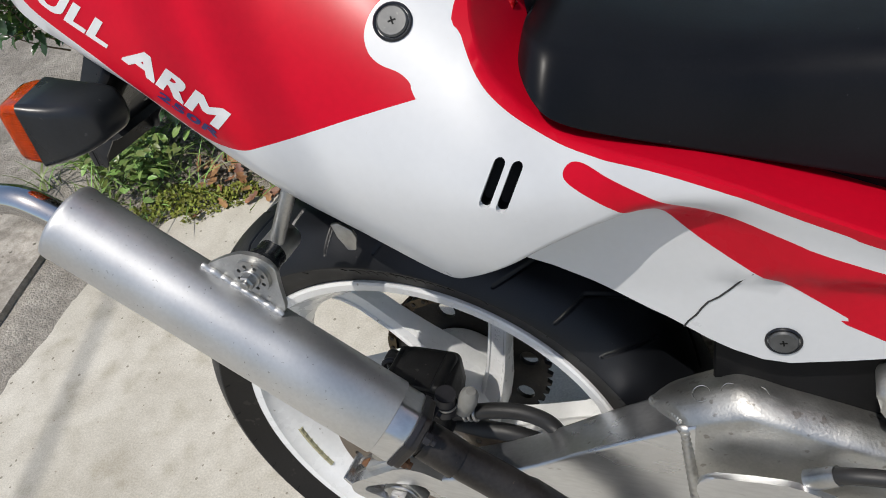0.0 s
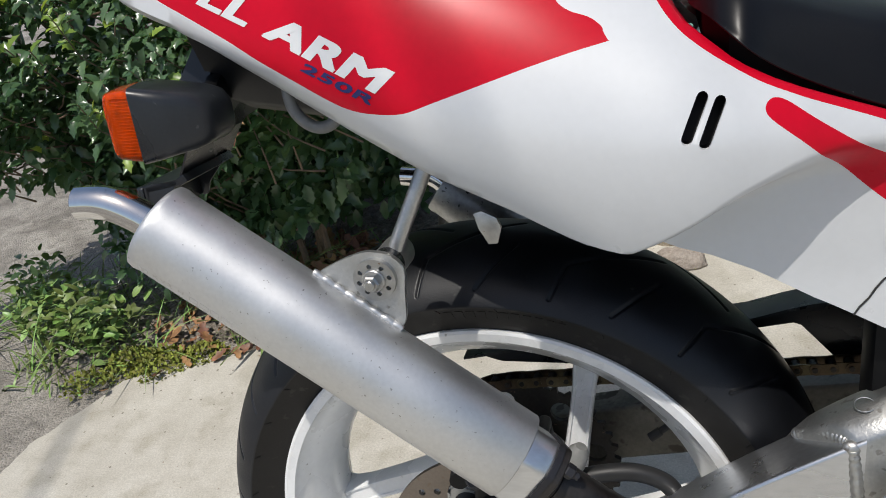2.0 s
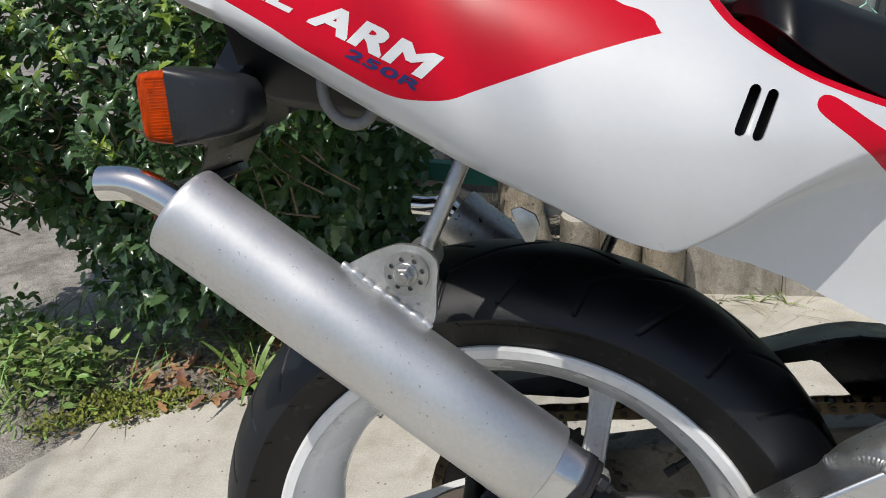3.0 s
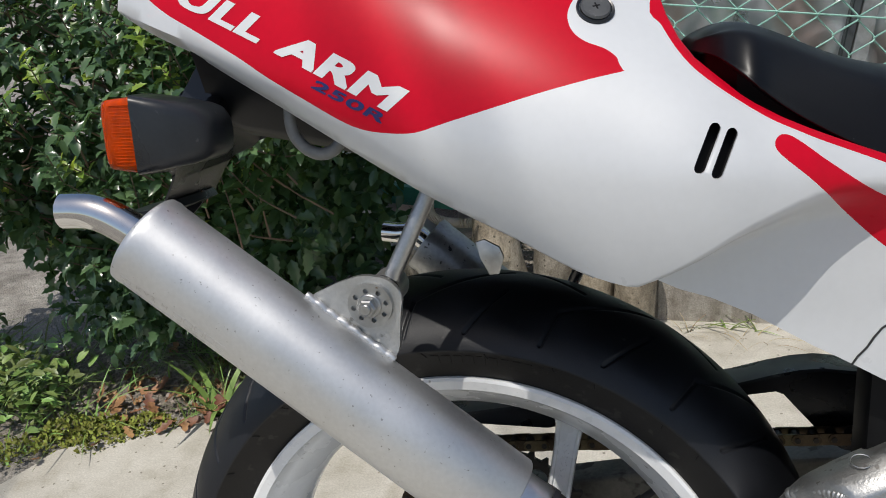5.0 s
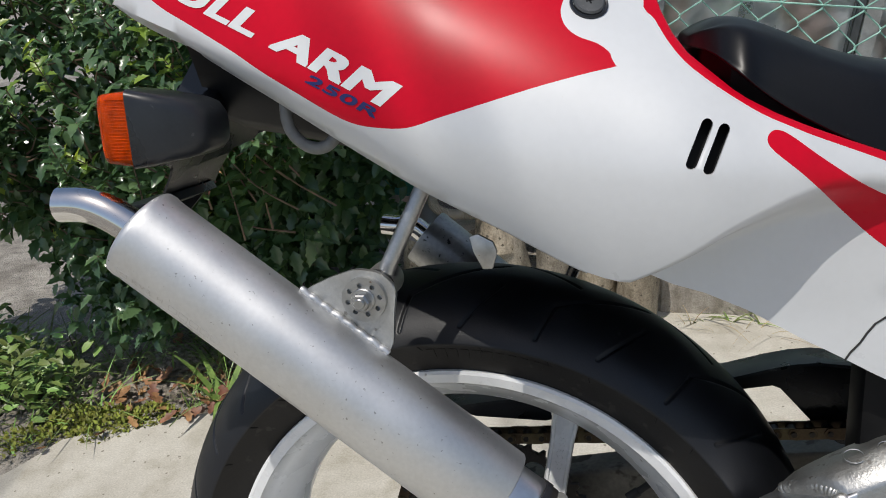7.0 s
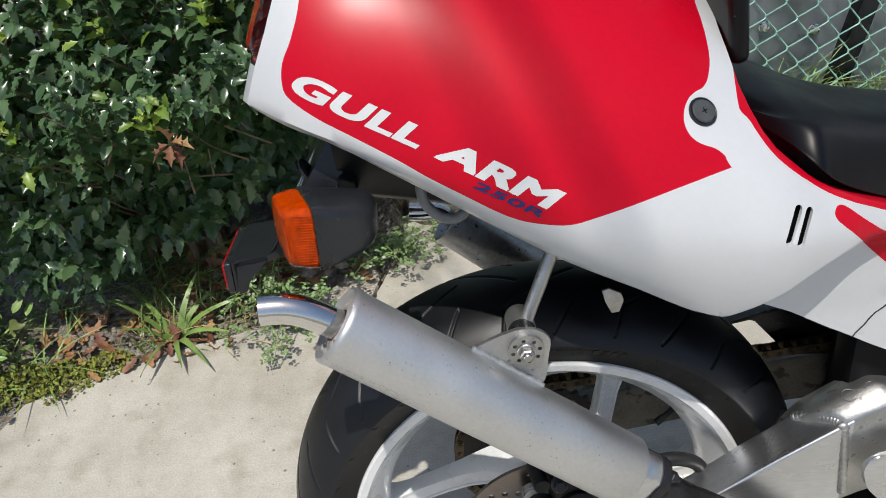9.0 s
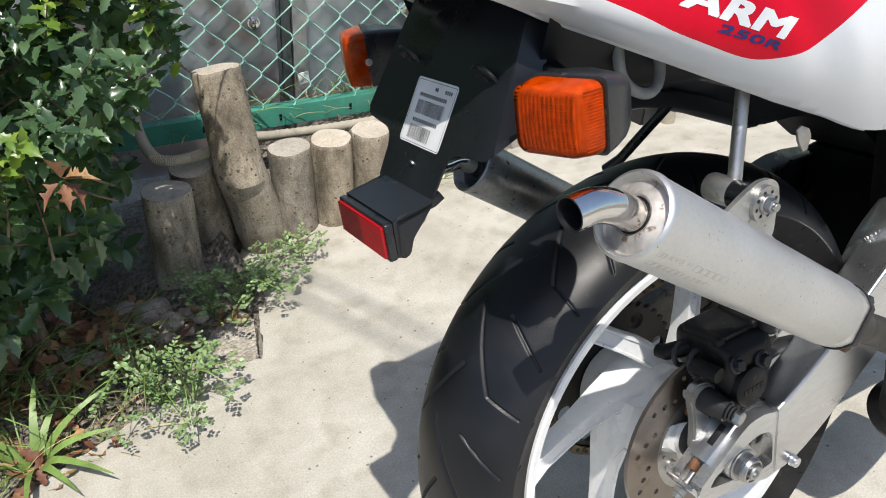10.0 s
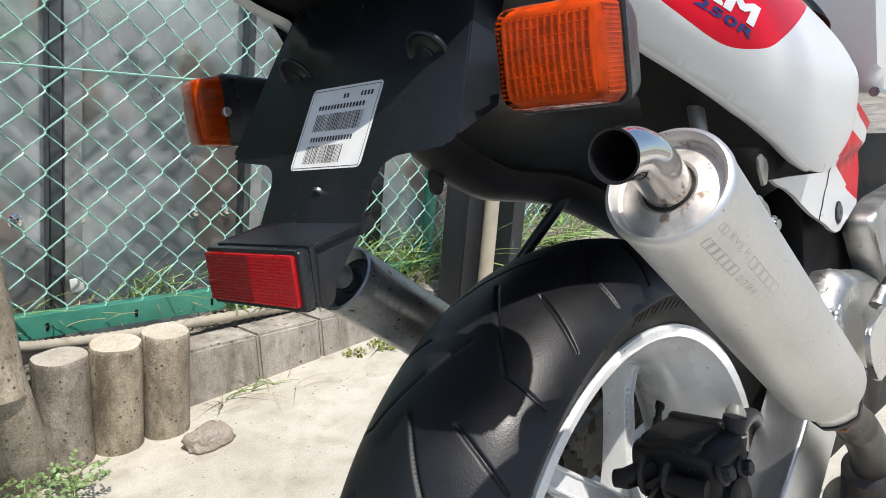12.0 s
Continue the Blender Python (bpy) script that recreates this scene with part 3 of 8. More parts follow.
def tyre_surface(a):
    """Radius and side of the tyre, from one bead (a = -1) over the crown (a = 0) to the other."""
    s, b = (1 if a > 0 else -1), abs(a)
    if b < 0.62:
        g = b / 0.62 * radians(75)
        return 0.246 + 0.060 * math.cos(g), s * 0.082 * math.sin(g)
    t = (b - 0.62) / 0.38
    return 0.2615 * (1 - t) + 0.2315 * t, s * (0.0792 * (1 - t) + 0.0600 * t - 0.001 * math.sin(math.pi * t))


NA, NB, PITCH = 1600, 190, 15
LONG = [(0.0, 0.05), (7.8, -0.11), (15.2, -0.275), (16.9, -0.515)]
SHORT = [(0.2, -0.19), (6.0, -0.50)]


def groove_depth():
    """Depth of the tread grooves over the tyre's grid, in metres."""
    ang = np.arange(NA) * 360.0 / NA
    a = np.linspace(-1, 1, NB)
    depth = np.zeros((NA, NB))
    segs = []
    for side in (1, -1):
        for k in range(PITCH):
            base = 131.4 + (k + (0 if side == 1 else 0.5)) * 360.0 / PITCH
            for line, half in ((LONG, 0.0012), (SHORT, 0.0014)):
                segs += [((p[0] + base, side * p[1]), (q[0] + base, side * q[1]), half) for p, q in zip(line, line[1:])]
    for (p0, a0), (p1, a1), half in segs:
        d0 = (ang - p0 + 180) % 360 - 180
        near = np.abs(d0) < 24
        X, Y = np.meshgrid(d0[near] * 0.00515, (a - a0) * 0.165, indexing="ij")
        ux, uy = (p1 - p0) * 0.00515, (a1 - a0) * 0.165
        t = np.clip((X * ux + Y * uy) / (ux * ux + uy * uy), 0, 1)
        dist = np.hypot(X - t * ux, Y - t * uy)
        cut = np.clip(1.5 - dist / half, 0, 1)
        cut = cut * cut * (3 - 2 * cut)
        depth[near] = np.maximum(depth[near], cut * 0.0028)
    return depth


depth = groove_depth()
ang = np.radians(np.arange(NA) * 360.0 / NA)
co = np.zeros((NA, NB, 3))
for j, a in enumerate(np.linspace(-1, 1, NB)):
    r, y = tyre_surface(a)
    rr = r - depth[:, j]
    co[:, j] = np.stack([rr * np.cos(ang), np.full(NA, y), AXLE + rr * np.sin(ang)], 1)
# the tread is pressed flat where it stands on the ground
over = -co[..., 1] * math.sin(radians(8.17)) + co[..., 2] * math.cos(radians(8.17)) - 0.0005
co[..., 2] -= np.minimum(over, 0)
idx = np.arange(NA * NB).reshape(NA, NB)
nxt = np.roll(idx, -1, 0)
quads = np.stack([idx[:, :-1], nxt[:, :-1], nxt[:, 1:], idx[:, 1:]], -1).reshape(-1, 4)
me = bpy.data.meshes.new("tyre")
me.from_pydata(co.reshape(-1, 3).tolist(), [], quads[:, ::-1].tolist())
me.materials.append(RUBBER)
me.materials.append(SIDEWALL)
side = np.tile(np.abs(np.linspace(-1, 1, NB)[:-1] + 1.0 / NB) > 0.63, NA)
me.polygons.foreach_set("material_index", side.astype(np.int32))
me.polygons.foreach_set("use_smooth", np.ones(len(quads), bool))
me.update()
tyre = new("tyre", me)
tyre.parent = wheel
tyre["label"] = "worn black sport tyre with angled tread grooves"

# moulded maker's mark on the sidewall, as plain raised bars, and wear ticks
bm = bmesh.new()


def on_wall(deg, a, lift):
    r, y = tyre_surface(a)
    k = radians(deg)
    return Vector((r * math.cos(k), y - lift, AXLE + r * math.sin(k)))


for base in (82.0, 262.0):
    for k in range(11):
        d = base + 13 - k * 2.2
        vs = [on_wall(d + dd, a, l) for dd in (-0.75, 0.75) for a in (-0.80, -0.68) for l in (0.0, 0.0006)]
        bmesh.ops.convex_hull(bm, input=[bm.verts.new(v) for v in vs])
part("raised_mark", bm, SIDEWALL, wheel)["kind"] = "stuff"
bm = bmesh.new()
for k in range(34):
    d = k * 360 / 34 + random.uniform(-1.5, 1.5)
    vs = [on_wall(d + dd + (0.6 if a > -0.68 else 0), a, l) for dd in (-0.12, 0.12) for a in (-0.70, -0.635) for l in (-0.0002, 0.0006)]
    bmesh.ops.convex_hull(bm, input=[bm.verts.new(v) for v in vs])
part("sidewall_tick", bm, DARK, wheel)["kind"] = "stuff"

# six hollow spokes and the hub
def spoke(deg):
    bm = bmesh.new()
    loops = []
    off = 0.056
    for t, half, y0, y1, shift in [(-0.030, 0.028, -0.044, 0.032, 0.026), (0.000, 0.0225, -0.037, 0.030, 0.014), (0.026, 0.0170, -0.024, 0.027, 0.006), (0.050, 0.0138, -0.013, 0.024, 0.001), (0.080, 0.0118, -0.005, 0.022, 0.0),
                                   (0.11, 0.0113, -0.002, 0.021, 0.0), (0.15, 0.0113, -0.001, 0.021, 0.0), (0.172, 0.0128, -0.004, 0.023, 0.0), (0.1905, 0.018, -0.012, 0.028, 0.0)]:
        f = min(half * 0.88, 0.0112)
        drop = 0.004 + 0.5 * (half - f)
        sec = [(-half, y1), (-half, y0 + drop), (-f, y0), (-f + 0.0022, y0), (-f + 0.0034, y0 + 0.0022), (f - 0.0034, y0 + 0.0022), (f - 0.0022, y0), (f, y0), (half, y0 + drop), (half, y1)]
        k = radians(deg + 17.0)
        along, across = Vector((math.cos(k), math.sin(k))), Vector((math.sin(k), -math.cos(k)))
        c = along * t + across * (off - shift)
        loops.append([bm.verts.new((c.x + across.x * u, y, AXLE + c.y + across.y * u)) for u, y in sec])
    skin(bm, loops, closed=True, cap=(True, True))
    return bm


for k in range(6):
    part("spoke", spoke(64 + 60 * k), RIM, wheel, sharp=50)
# small cast marks in the recess of one spoke, as plain bars
bm = bmesh.new()
k = radians(64 + 17.0)
along, across = Vector((math.cos(k), 0, math.sin(k))), Vector((math.sin(k), 0, -math.cos(k)))
for j in range(17):
    if j in (3, 9):
        continue
    c = along * (0.058 + 0.0062 * j) + across * 0.056 + Vector((0, 0.0004 if j > 5 else -0.0015, AXLE))
    for u in (-0.0022, 0.0, 0.0022):
        block(bm, c + across * u + along * random.uniform(-0.0006, 0.0006), (0.0008, 0.0012, 0.0036), Matrix.Rotation(radians(90 - 81) + random.uniform(-0.5, 0.5), 3, "Y"))
part("casting_mark", bm, RIM, wheel, "small cast marks in a spoke")["kind"] = "stuff"
bm = bmesh.new()
turned(bm, [(0.0, -0.052), (0.040, -0.052), (0.048, -0.047), (0.056, -0.038), (0.063, -0.024), (0.064, -0.012), (0.062, 0.03), (0.044, 0.05), (0.0, 0.05)], (0, 0, AXLE), (0, 1, 0), 48)
part("hub", bm, RIM, wheel)
bm = bmesh.new()
rod(bm, [(0.166, 0.012, AXLE + 0.101), (0.158, 0.010, AXLE + 0.096)], 0.0050, 14)
rod(bm, [(0.158, 0.010, AXLE + 0.096), (0.148, 0.007, AXLE + 0.089), (0.1475, 0.007, AXLE + 0.0886), (0.138, 0.005, AXLE + 0.082)], [0.0034, 0.0034, 0.0046, 0.0046], 14)
part("valve", bm, HOSE, wheel, "black rubber tyre valve with cap")
bm = bmesh.new()
for k in range(6):
    q = radians(196 + k * 3.2)
    block(bm, (0.2085 * math.cos(q), -0.040, AXLE + 0.2085 * math.sin(q)), (0.003, 0.014, 0.010), Matrix.Rotation(-q, 3, "Y"), 0.001)
part("balance_weight", bm, WEIGHT, wheel, "stick-on wheel weight")

# ---- brake disc ----
def plate_with_holes(outer, inner, y0, y1, holes, seg=120, teeth=0, tooth=0.0):
    """A flat ring with round holes cut through; teeth round the rim if wanted."""
    def circle(c, r, n):
        return [Vector((c[0] + r * math.cos(2 * math.pi * k / n), c[1] + r * math.sin(2 * math.pi * k / n))) for k in range(n)]
    if teeth:
        rim = []
        for k in range(teeth):
            for f, rr in ((0.0, -tooth), (0.22, -tooth), (0.42, 0.0), (0.58, 0.0), (0.78, -tooth)):
                t = 2 * math.pi * (k + f) / teeth
                rim.append(Vector(((outer + rr) * math.cos(t), (outer + rr) * math.sin(t))))
    else:
        rim = circle((0, 0), outer, seg)
    loops = [rim, circle((0, 0), inner, 72)] + [circle(c, r, 14) for c, r in holes]
    verts, edges = [], []
    for lp in loops:
        n0 = len(verts)
        verts += lp
        edges += [(n0 + k, n0 + (k + 1) % len(lp)) for k in range(len(lp))]
    pts, _, tris, *_ = delaunay_2d_cdt(verts, edges, [], 0, 1e-6)
    bm = bmesh.new()
    a = [bm.verts.new((p.x, y0, p.y)) for p in pts]
    b = [bm.verts.new((p.x, y1, p.y)) for p in pts]
    polys = [[(p.x, p.y) for p in lp] for lp in loops]
    kept = []
    for t in tris:
        c = sum((pts[k] for k in t), Vector((0, 0))) / len(t)
        if inside(c, polys[0]) and not any(inside(c, q) for q in polys[1:]):
            bm.faces.new([a[k] for k in t])
            bm.faces.new([b[k] for k in t][::-1])
            kept.append(t)
    count = {}
    for t in kept:
        for k in range(len(t)):
            e = (t[k], t[(k + 1) % len(t)])
            count[tuple(sorted(e))] = count.get(tuple(sorted(e)), 0) + 1
    for (i, j), n in count.items():
        if n == 1:
            bm.faces.new((a[i], a[j], b[j], b[i]))
    bmesh.ops.delete(bm, geom=[v for v in bm.verts if not v.link_faces], context="VERTS")
    return bm


holes = []
for k in range(12):
    for j in range(3):
        q = radians(30 * k + 8 * j)
        holes.append(((math.cos(q) * (0.080 + 0.0085 * j), math.sin(q) * (0.080 + 0.0085 * j)), 0.0035))
bm = plate_with_holes(0.1112, 0.0665, -0.0800, -0.0755, holes)
for v in bm.verts:
    v.co.z += AXLE
disc = part("brake_disc", bm, DISC, wheel, "worn drilled steel brake disc")


def flat_plate(outer, inner, y0, y1, bevel=0.0):
    """A plate of any outline with openings, from y0 to y1."""
    loops = [[Vector(p) for p in lp] for lp in [outer] + inner]
    verts, edges = [], []
    for lp in loops:
        n0 = len(verts)
        verts += lp
        edges += [(n0 + k, n0 + (k + 1) % len(lp)) for k in range(len(lp))]
    pts, _, tris, *_ = delaunay_2d_cdt(verts, edges, [], 0, 1e-6)
    polys = [[(p.x, p.y) for p in lp] for lp in loops]
    bm = bmesh.new()
    a = [bm.verts.new((p.x, y0, p.y)) for p in pts]
    b = [bm.verts.new((p.x, y1, p.y)) for p in pts]
    count = {}
    for t in tris:
        c = sum((pts[k] for k in t), Vector((0, 0))) / len(t)
        if inside(c, polys[0]) and not any(inside(c, q) for q in polys[1:]):
            bm.faces.new([a[k] for k in t])
            bm.faces.new([b[k] for k in t][::-1])
            for k in range(len(t)):
                e = tuple(sorted((t[k], t[(k + 1) % len(t)])))
                count[e] = count.get(e, 0) + 1
    for (i, j), n in count.items():
        if n == 1:
            bm.faces.new((a[i], a[j], b[j], b[i]))
    bmesh.ops.delete(bm, geom=[v for v in bm.verts if not v.link_faces], context="VERTS")
    return bm


# carrier of the disc: a ring with four lobes that carry its bolts
lobed = []
for k in range(120):
    q = 2 * math.pi * k / 120
    near = max(math.cos(q - radians(199 + 90 * j)) for j in range(4))
    rr = 0.0610 - 0.024 * min(1.0, max(0.0, (near - 0.86) / 0.11))
    lobed.append((rr * math.cos(q), rr * math.sin(q)))
bm = flat_plate([(0.0675 * math.cos(2 * math.pi * k / 120), 0.0675 * math.sin(2 * math.pi * k / 120)) for k in range(120)], [lobed], -0.0790, -0.0700)
for v in bm.verts:
    v.co.z += AXLE
part("disc_carrier", bm, STEEL, disc)
for k in range(4):
    q = radians(199 + 90 * k)
    bm = bmesh.new()
    turned(bm, [(0.0078, 0.0), (0.0078, 0.0018), (0.0066, 0.0028), (0.0036, 0.0028), (0.0030, 0.0005), (0.0, 0.0005)], (0.0495 * math.cos(q), -0.0790, AXLE + 0.0495 * math.sin(q)), (0, -1, 0), 20)
    part("disc_bolt", bm, RUST if k == 3 else STEEL, disc)
bm = bmesh.new()
turned(bm, [(0.0375, -0.068), (0.0385, -0.066), (0.041, -0.050), (0.052, -0.036)], (0, 0, AXLE), (0, 1, 0), 40)
turned(bm, [(0.0375, -0.068), (0.029, -0.068), (0.028, -0.080)], (0, 0, AXLE), (0, 1, 0), 40)
for k in range(4):
    q = radians(199 + 90 * k)
    c = Vector((0.0495 * math.cos(q), 0, AXLE + 0.0495 * math.sin(q)))
    rod(bm, [c + Vector((0, -0.0690, 0)), c + Vector((0, -0.034, 0)) * 1.0], [0.0105, 0.014], 20)
part("disc_hub", bm, RIM, wheel)
bm = bmesh.new()
turned(bm, [(0.0285, -0.066), (0.0285, -0.086), (0.0265, -0.088), (0.0205, -0.088), (0.0205, -0.082), (0.0, -0.082)], (0, 0, AXLE), (0, 1, 0), 40)
part("seal", bm, SOOT, wheel, "black wheel bearing seal")
bm = bmesh.new()
turned(bm, [(0.0165, -0.080), (0.0165, -0.118)], (0, 0, AXLE), (0, 1, 0), 30)
part("spacer", bm, STEEL, wheel)

# ---- sprocket and chain ----
bm = plate_with_holes(0.1045, 0.045, 0.066, 0.072, [((0.080 * math.cos(radians(45 * k + 12)), 0.080 * math.sin(radians(45 * k + 12))), 0.0115) for k in range(8)], teeth=40, tooth=0.006)
for v in bm.verts:
    v.co.z += AXLE
part("sprocket", bm, PIPE, wheel, "dirty steel rear sprocket with round holes")
bm = bmesh.new()
turned(bm, [(0.052, 0.03), (0.058, 0.045), (0.055, 0.064), (0.03, 0.066)], (0, 0, AXLE), (0, 1, 0), 36)
part("sprocket_carrier", bm, RIM, wheel)


def chain_plates():
    bm = bmesh.new()
    for y in (0.0615, 0.0765):
        out = [Vector((0.0075 * sx + 0.0058 * math.cos(q), 0.0058 * math.sin(q))) for sx, q0 in ((1, -90), (-1, 90)) for q in [radians(q0 + d) for d in (0, 36, 72, 108, 144, 180)]]
        slab(bm, [tuple(p) for p in out], y - 0.0009, y + 0.0009)
    return bm


R_CH = 0.1025
way = []
for q in np.linspace(-100, 82, 36):
    way.append(Vector((-R_CH * math.cos(radians(q)), AXLE + R_CH * math.sin(radians(q)))))
way += [Vector((x, AXLE + R_CH + 0.001 + 0.085 * (x - 0.0))) for x in np.linspace(0.02, 0.52, 30)]
low_run = [Vector((x, AXLE - R_CH - 0.004 + 0.20 * max(0, x))) for x in np.linspace(0.52, 0.02, 30)]
full = low_run + way
lengths = np.r_[0, np.cumsum([(b - a).length for a, b in zip(full, full[1:])])]
links = int(lengths[-1] / 0.01588)
places = []
for k in range(links):
    d0 = (k + 0.5) * 0.01588
    i = min(int(np.searchsorted(lengths, d0)) - 1, len(full) - 2)
    d = (full[i + 1] - full[i])
    p = full[i] + d * ((d0 - lengths[i]) / max(d.length, 1e-6))
    places.append((p, d.normalized()))
bm = bmesh.new()
for p, d in places:
    q = p - d * 0.0079
    rod(bm, [(q.x, 0.0595, q.y), (q.x, 0.0785, q.y)], 0.0028, 8)
    rod(bm, [(q.x, 0.0630, q.y), (q.x, 0.0750, q.y)], 0.0048, 10)
chain = part("drive_chain", bm, PIPE, bike, "greasy drive chain with tarnished plates")
chain["kind"] = "stuff"
first = part("chain_link", chain_plates(), GOLD, chain)
for k, (p, d) in enumerate(places):
    ob = first if k == 0 else new("chain_link", first.data)
    ob.parent = chain
    ob.matrix_local = Matrix.Translation((p.x, 0.0012 * (k % 2), p.y)) @ Matrix.Rotation(-math.atan2(d.y, d.x), 4, "Y")

# ---- right silencer ----
CAN_A, CAN_B = Vector((-0.193, -0.1922, 0.676)), Vector((0.066, -0.1843, 0.4762))
CAN_D = (CAN_B - CAN_A).normalized()
CAN_L = (CAN_B - CAN_A).length


def can_at(s):
    return CAN_A + CAN_D * s


bm = bmesh.new()
turned(bm, [(0.0282, 0.006), (0.0292, -0.001), (0.0312, -0.0035), (0.0336, -0.0022), (0.0342, 0.002), (0.0335, 0.007), (0.0335, 0.10), (0.0335, 0.20), (0.0335, CAN_L - 0.0215), (0.0328, CAN_L - 0.0205), (0.0315, CAN_L - 0.0205), (0.029, CAN_L - 0.024)], CAN_A, CAN_D, 72)
can = part("silencer", bm, CAN, bike, "scuffed satin aluminium silencer can", sharp=60)
axis_up = CAN_D.cross(Vector((0, 1, 0))).normalized()
if axis_up.z < 0:
    axis_up = -axis_up
OUT = axis_up.cross(CAN_D).normalized()
if OUT.y > 0:
    OUT = -OUT


def lobed_ring(bm, s, grow, seg=72):
    """A ring round the can's axis with three flats, one of them outwards."""
    lp = []
    for k in range(seg):
        q = 2 * math.pi * k / seg
        g = (q + math.pi / 3) % (2 * math.pi / 3) - math.pi / 3
        rr = min(0.0318, 0.0262 / math.cos(g)) + grow
        lp.append(bm.verts.new(can_at(s) + (OUT * math.cos(q) + axis_up * math.sin(q)) * rr))
    return lp


bm = bmesh.new()
loops = [lobed_ring(bm, CAN_L + s, g) for s, g in ((-0.034, -0.004), (-0.032, -0.0015), (-0.026, 0.0), (-0.004, 0.0006), (-0.001, -0.0006))]
skin(bm, loops, cap=(False, True))
part("end_cap", bm, ALU, can, "machined aluminium front cap with three flats")
bm = bmesh.new()
loops = [lobed_ring(bm, CAN_L + s, g) for s, g in ((-0.001, -0.001), (-0.001, 0.0016), (0.0035, 0.0016), (0.0035, -0.010))]
skin(bm, loops, cap=(False, True))
part("gasket", bm, SOOT, can, "black gasket")
bm = bmesh.new()
loops = [lobed_ring(bm, CAN_L + s, g) for s, g in ((0.0035, -0.003), (0.0035, 0.0004), (0.0085, 0.0004), (0.0095, -0.0008), (0.0095, -0.012))]
skin(bm, loops, cap=(False, True))
part("pipe_flange", bm, PIPE, can)
for k in range(3):
    q = math.pi / 3 + 2 * math.pi * k / 3
    off = (OUT * math.cos(q) + axis_up * math.sin(q)) * 0.0285
    bm = bmesh.new()
    disc_solid(bm, can_at(CAN_L + 0.0125) + off, CAN_D, 0.0056, 0.007, 6, 0.001)
    rod(bm, [can_at(CAN_L + 0.012) + off, can_at(CAN_L + 0.020) + off], 0.0032, 10)
    part("cap_bolt", bm, RUST if k == 2 else SOOT, can)
bm = bmesh.new()
turned(bm, [(0.0122, 0.003), (0.0138, 0.0002), (0.0158, -0.0010), (0.0195, 0.0006), (0.0240, 0.0032), (0.0270, 0.0044), (0.0287, 0.0030)], CAN_A, CAN_D, 60)
part("end_plate", bm, STAINED, can, "dished heat-stained end plate")
# tail pipe
bm = bmesh.new()
tail = spline([can_at(0.03), can_at(0.004), (-0.214, -0.1945, 0.6905), (-0.232, -0.1955, 0.6975), (-0.252, -0.1965, 0.6985)], 8)
rod(bm, tail, 0.0128, 28, cap=False)
part("tail_pipe", bm, CHROME, can, "bent polished steel tail pipe")
bm = bmesh.new()
rod(bm, [tail[-1] + (tail[-1] - tail[-2]).normalized() * 0.0002] + tail[::-1][:25], [0.0127] + [0.0116] * 25, 28, cap=False)
part("pipe_bore", bm, SOOT, can, "sooty bore of the tail pipe")
bm = bmesh.new()
turned(bm, [(0.0128, 0.0005), (0.0140, 0.0006), (0.0142, -0.002)], can_at(0.0004), -CAN_D, 32)
part("pipe_collar", bm, PIPE, can, "dark heat-stained ring round the tail pipe")
# added black disc that shuts the sooty bore, in place of its unlit depth
bm = bmesh.new()
disc_solid(bm, tail[-22], tail[-22] - tail[-21], 0.0116, 0.001, 24)
part("soot", bm, SOOT, can)
# hanger bracket, weld, rubber bush
NUT = Vector((-0.0385, -0.1700, 0.6275))
bm = bmesh.new()
u = CAN_D
w = Vector((0, -0.0, 1)) - u * u.z
w = (w - Vector((0, w.y, 0))).normalized()
foot = Vector((NUT.x, -0.1745, NUT.z))


def brk(a, b, y=0.0):
    return foot + u * a + w * b + Vector((0, y, 0))


shape = rounded([(-0.040, -0.034), (-0.038, -0.0225), (-0.028, -0.003), (-0.017, 0.013), (-0.002, 0.0215), (0.013, 0.0200), (0.0205, 0.006), (0.0345, -0.016), (0.0355, -0.034)], 0.006, 5)
A = [bm.verts.new(brk(a, b, -0.0022)) for a, b in shape]
B = [bm.verts.new(brk(a, b, 0.0022)) for a, b in shape]
fa, fb = bm.faces.new(A), bm.faces.new(B[::-1])
for k in range(len(A)):
    bm.faces.new((A[k], A[(k + 1) % len(A)], B[(k + 1) % len(A)], B[k]))
bmesh.ops.bevel(bm, geom=list({e for f in (fa, fb) for e in f.edges}), offset=0.0007, segments=1, affect="EDGES")
part("hanger_plate", bm, CAST, can, "cast aluminium hanger plate")
mid = CAN_A + CAN_D * (foot - CAN_A).dot(CAN_D)
seat_b2 = (0.0335 ** 2 - (foot.y - 0.0045 - mid.y) ** 2) ** 0.5 - (foot - mid).dot(w)
bm = bmesh.new()
rod(bm, [brk(-0.041 + 0.077 * k / 96, seat_b2 + 0.0008 + 0.0004 * math.sin(k * 0.5), -0.0042) for k in range(97)], [0.0012] + [0.0027 + 0.00010 * abs(math.sin(k * 0.55)) + 0.0003 * math.sin(k * 0.17) for k in range(1, 96)] + [0.0012], 12)
part("weld_bead", bm, CAN, can, "lumpy weld bead")
bm = plate_with_holes(0.0158, 0.0062, -0.0025, 0.0025, [((0.0118 * math.cos(math.pi / 4 * k + 0.2), 0.0105 * math.sin(math.pi / 4 * k + 0.2)), 0.0018) for k in range(8)], seg=48)
bm.transform(Matrix.Translation(NUT + Vector((0, -0.0085, 0))))
part("bush_washer", bm, STEEL, can, "dull steel washer with eight small holes")
bm = bmesh.new()
disc_solid(bm, NUT + Vector((0, -0.012, 0)), (0, 1, 0), 0.0085, 0.003, 24, 0.0006)
disc_solid(bm, NUT + Vector((0, -0.016, 0)), (0, 1, 0), 0.0066, 0.007, 6, 0.0012)
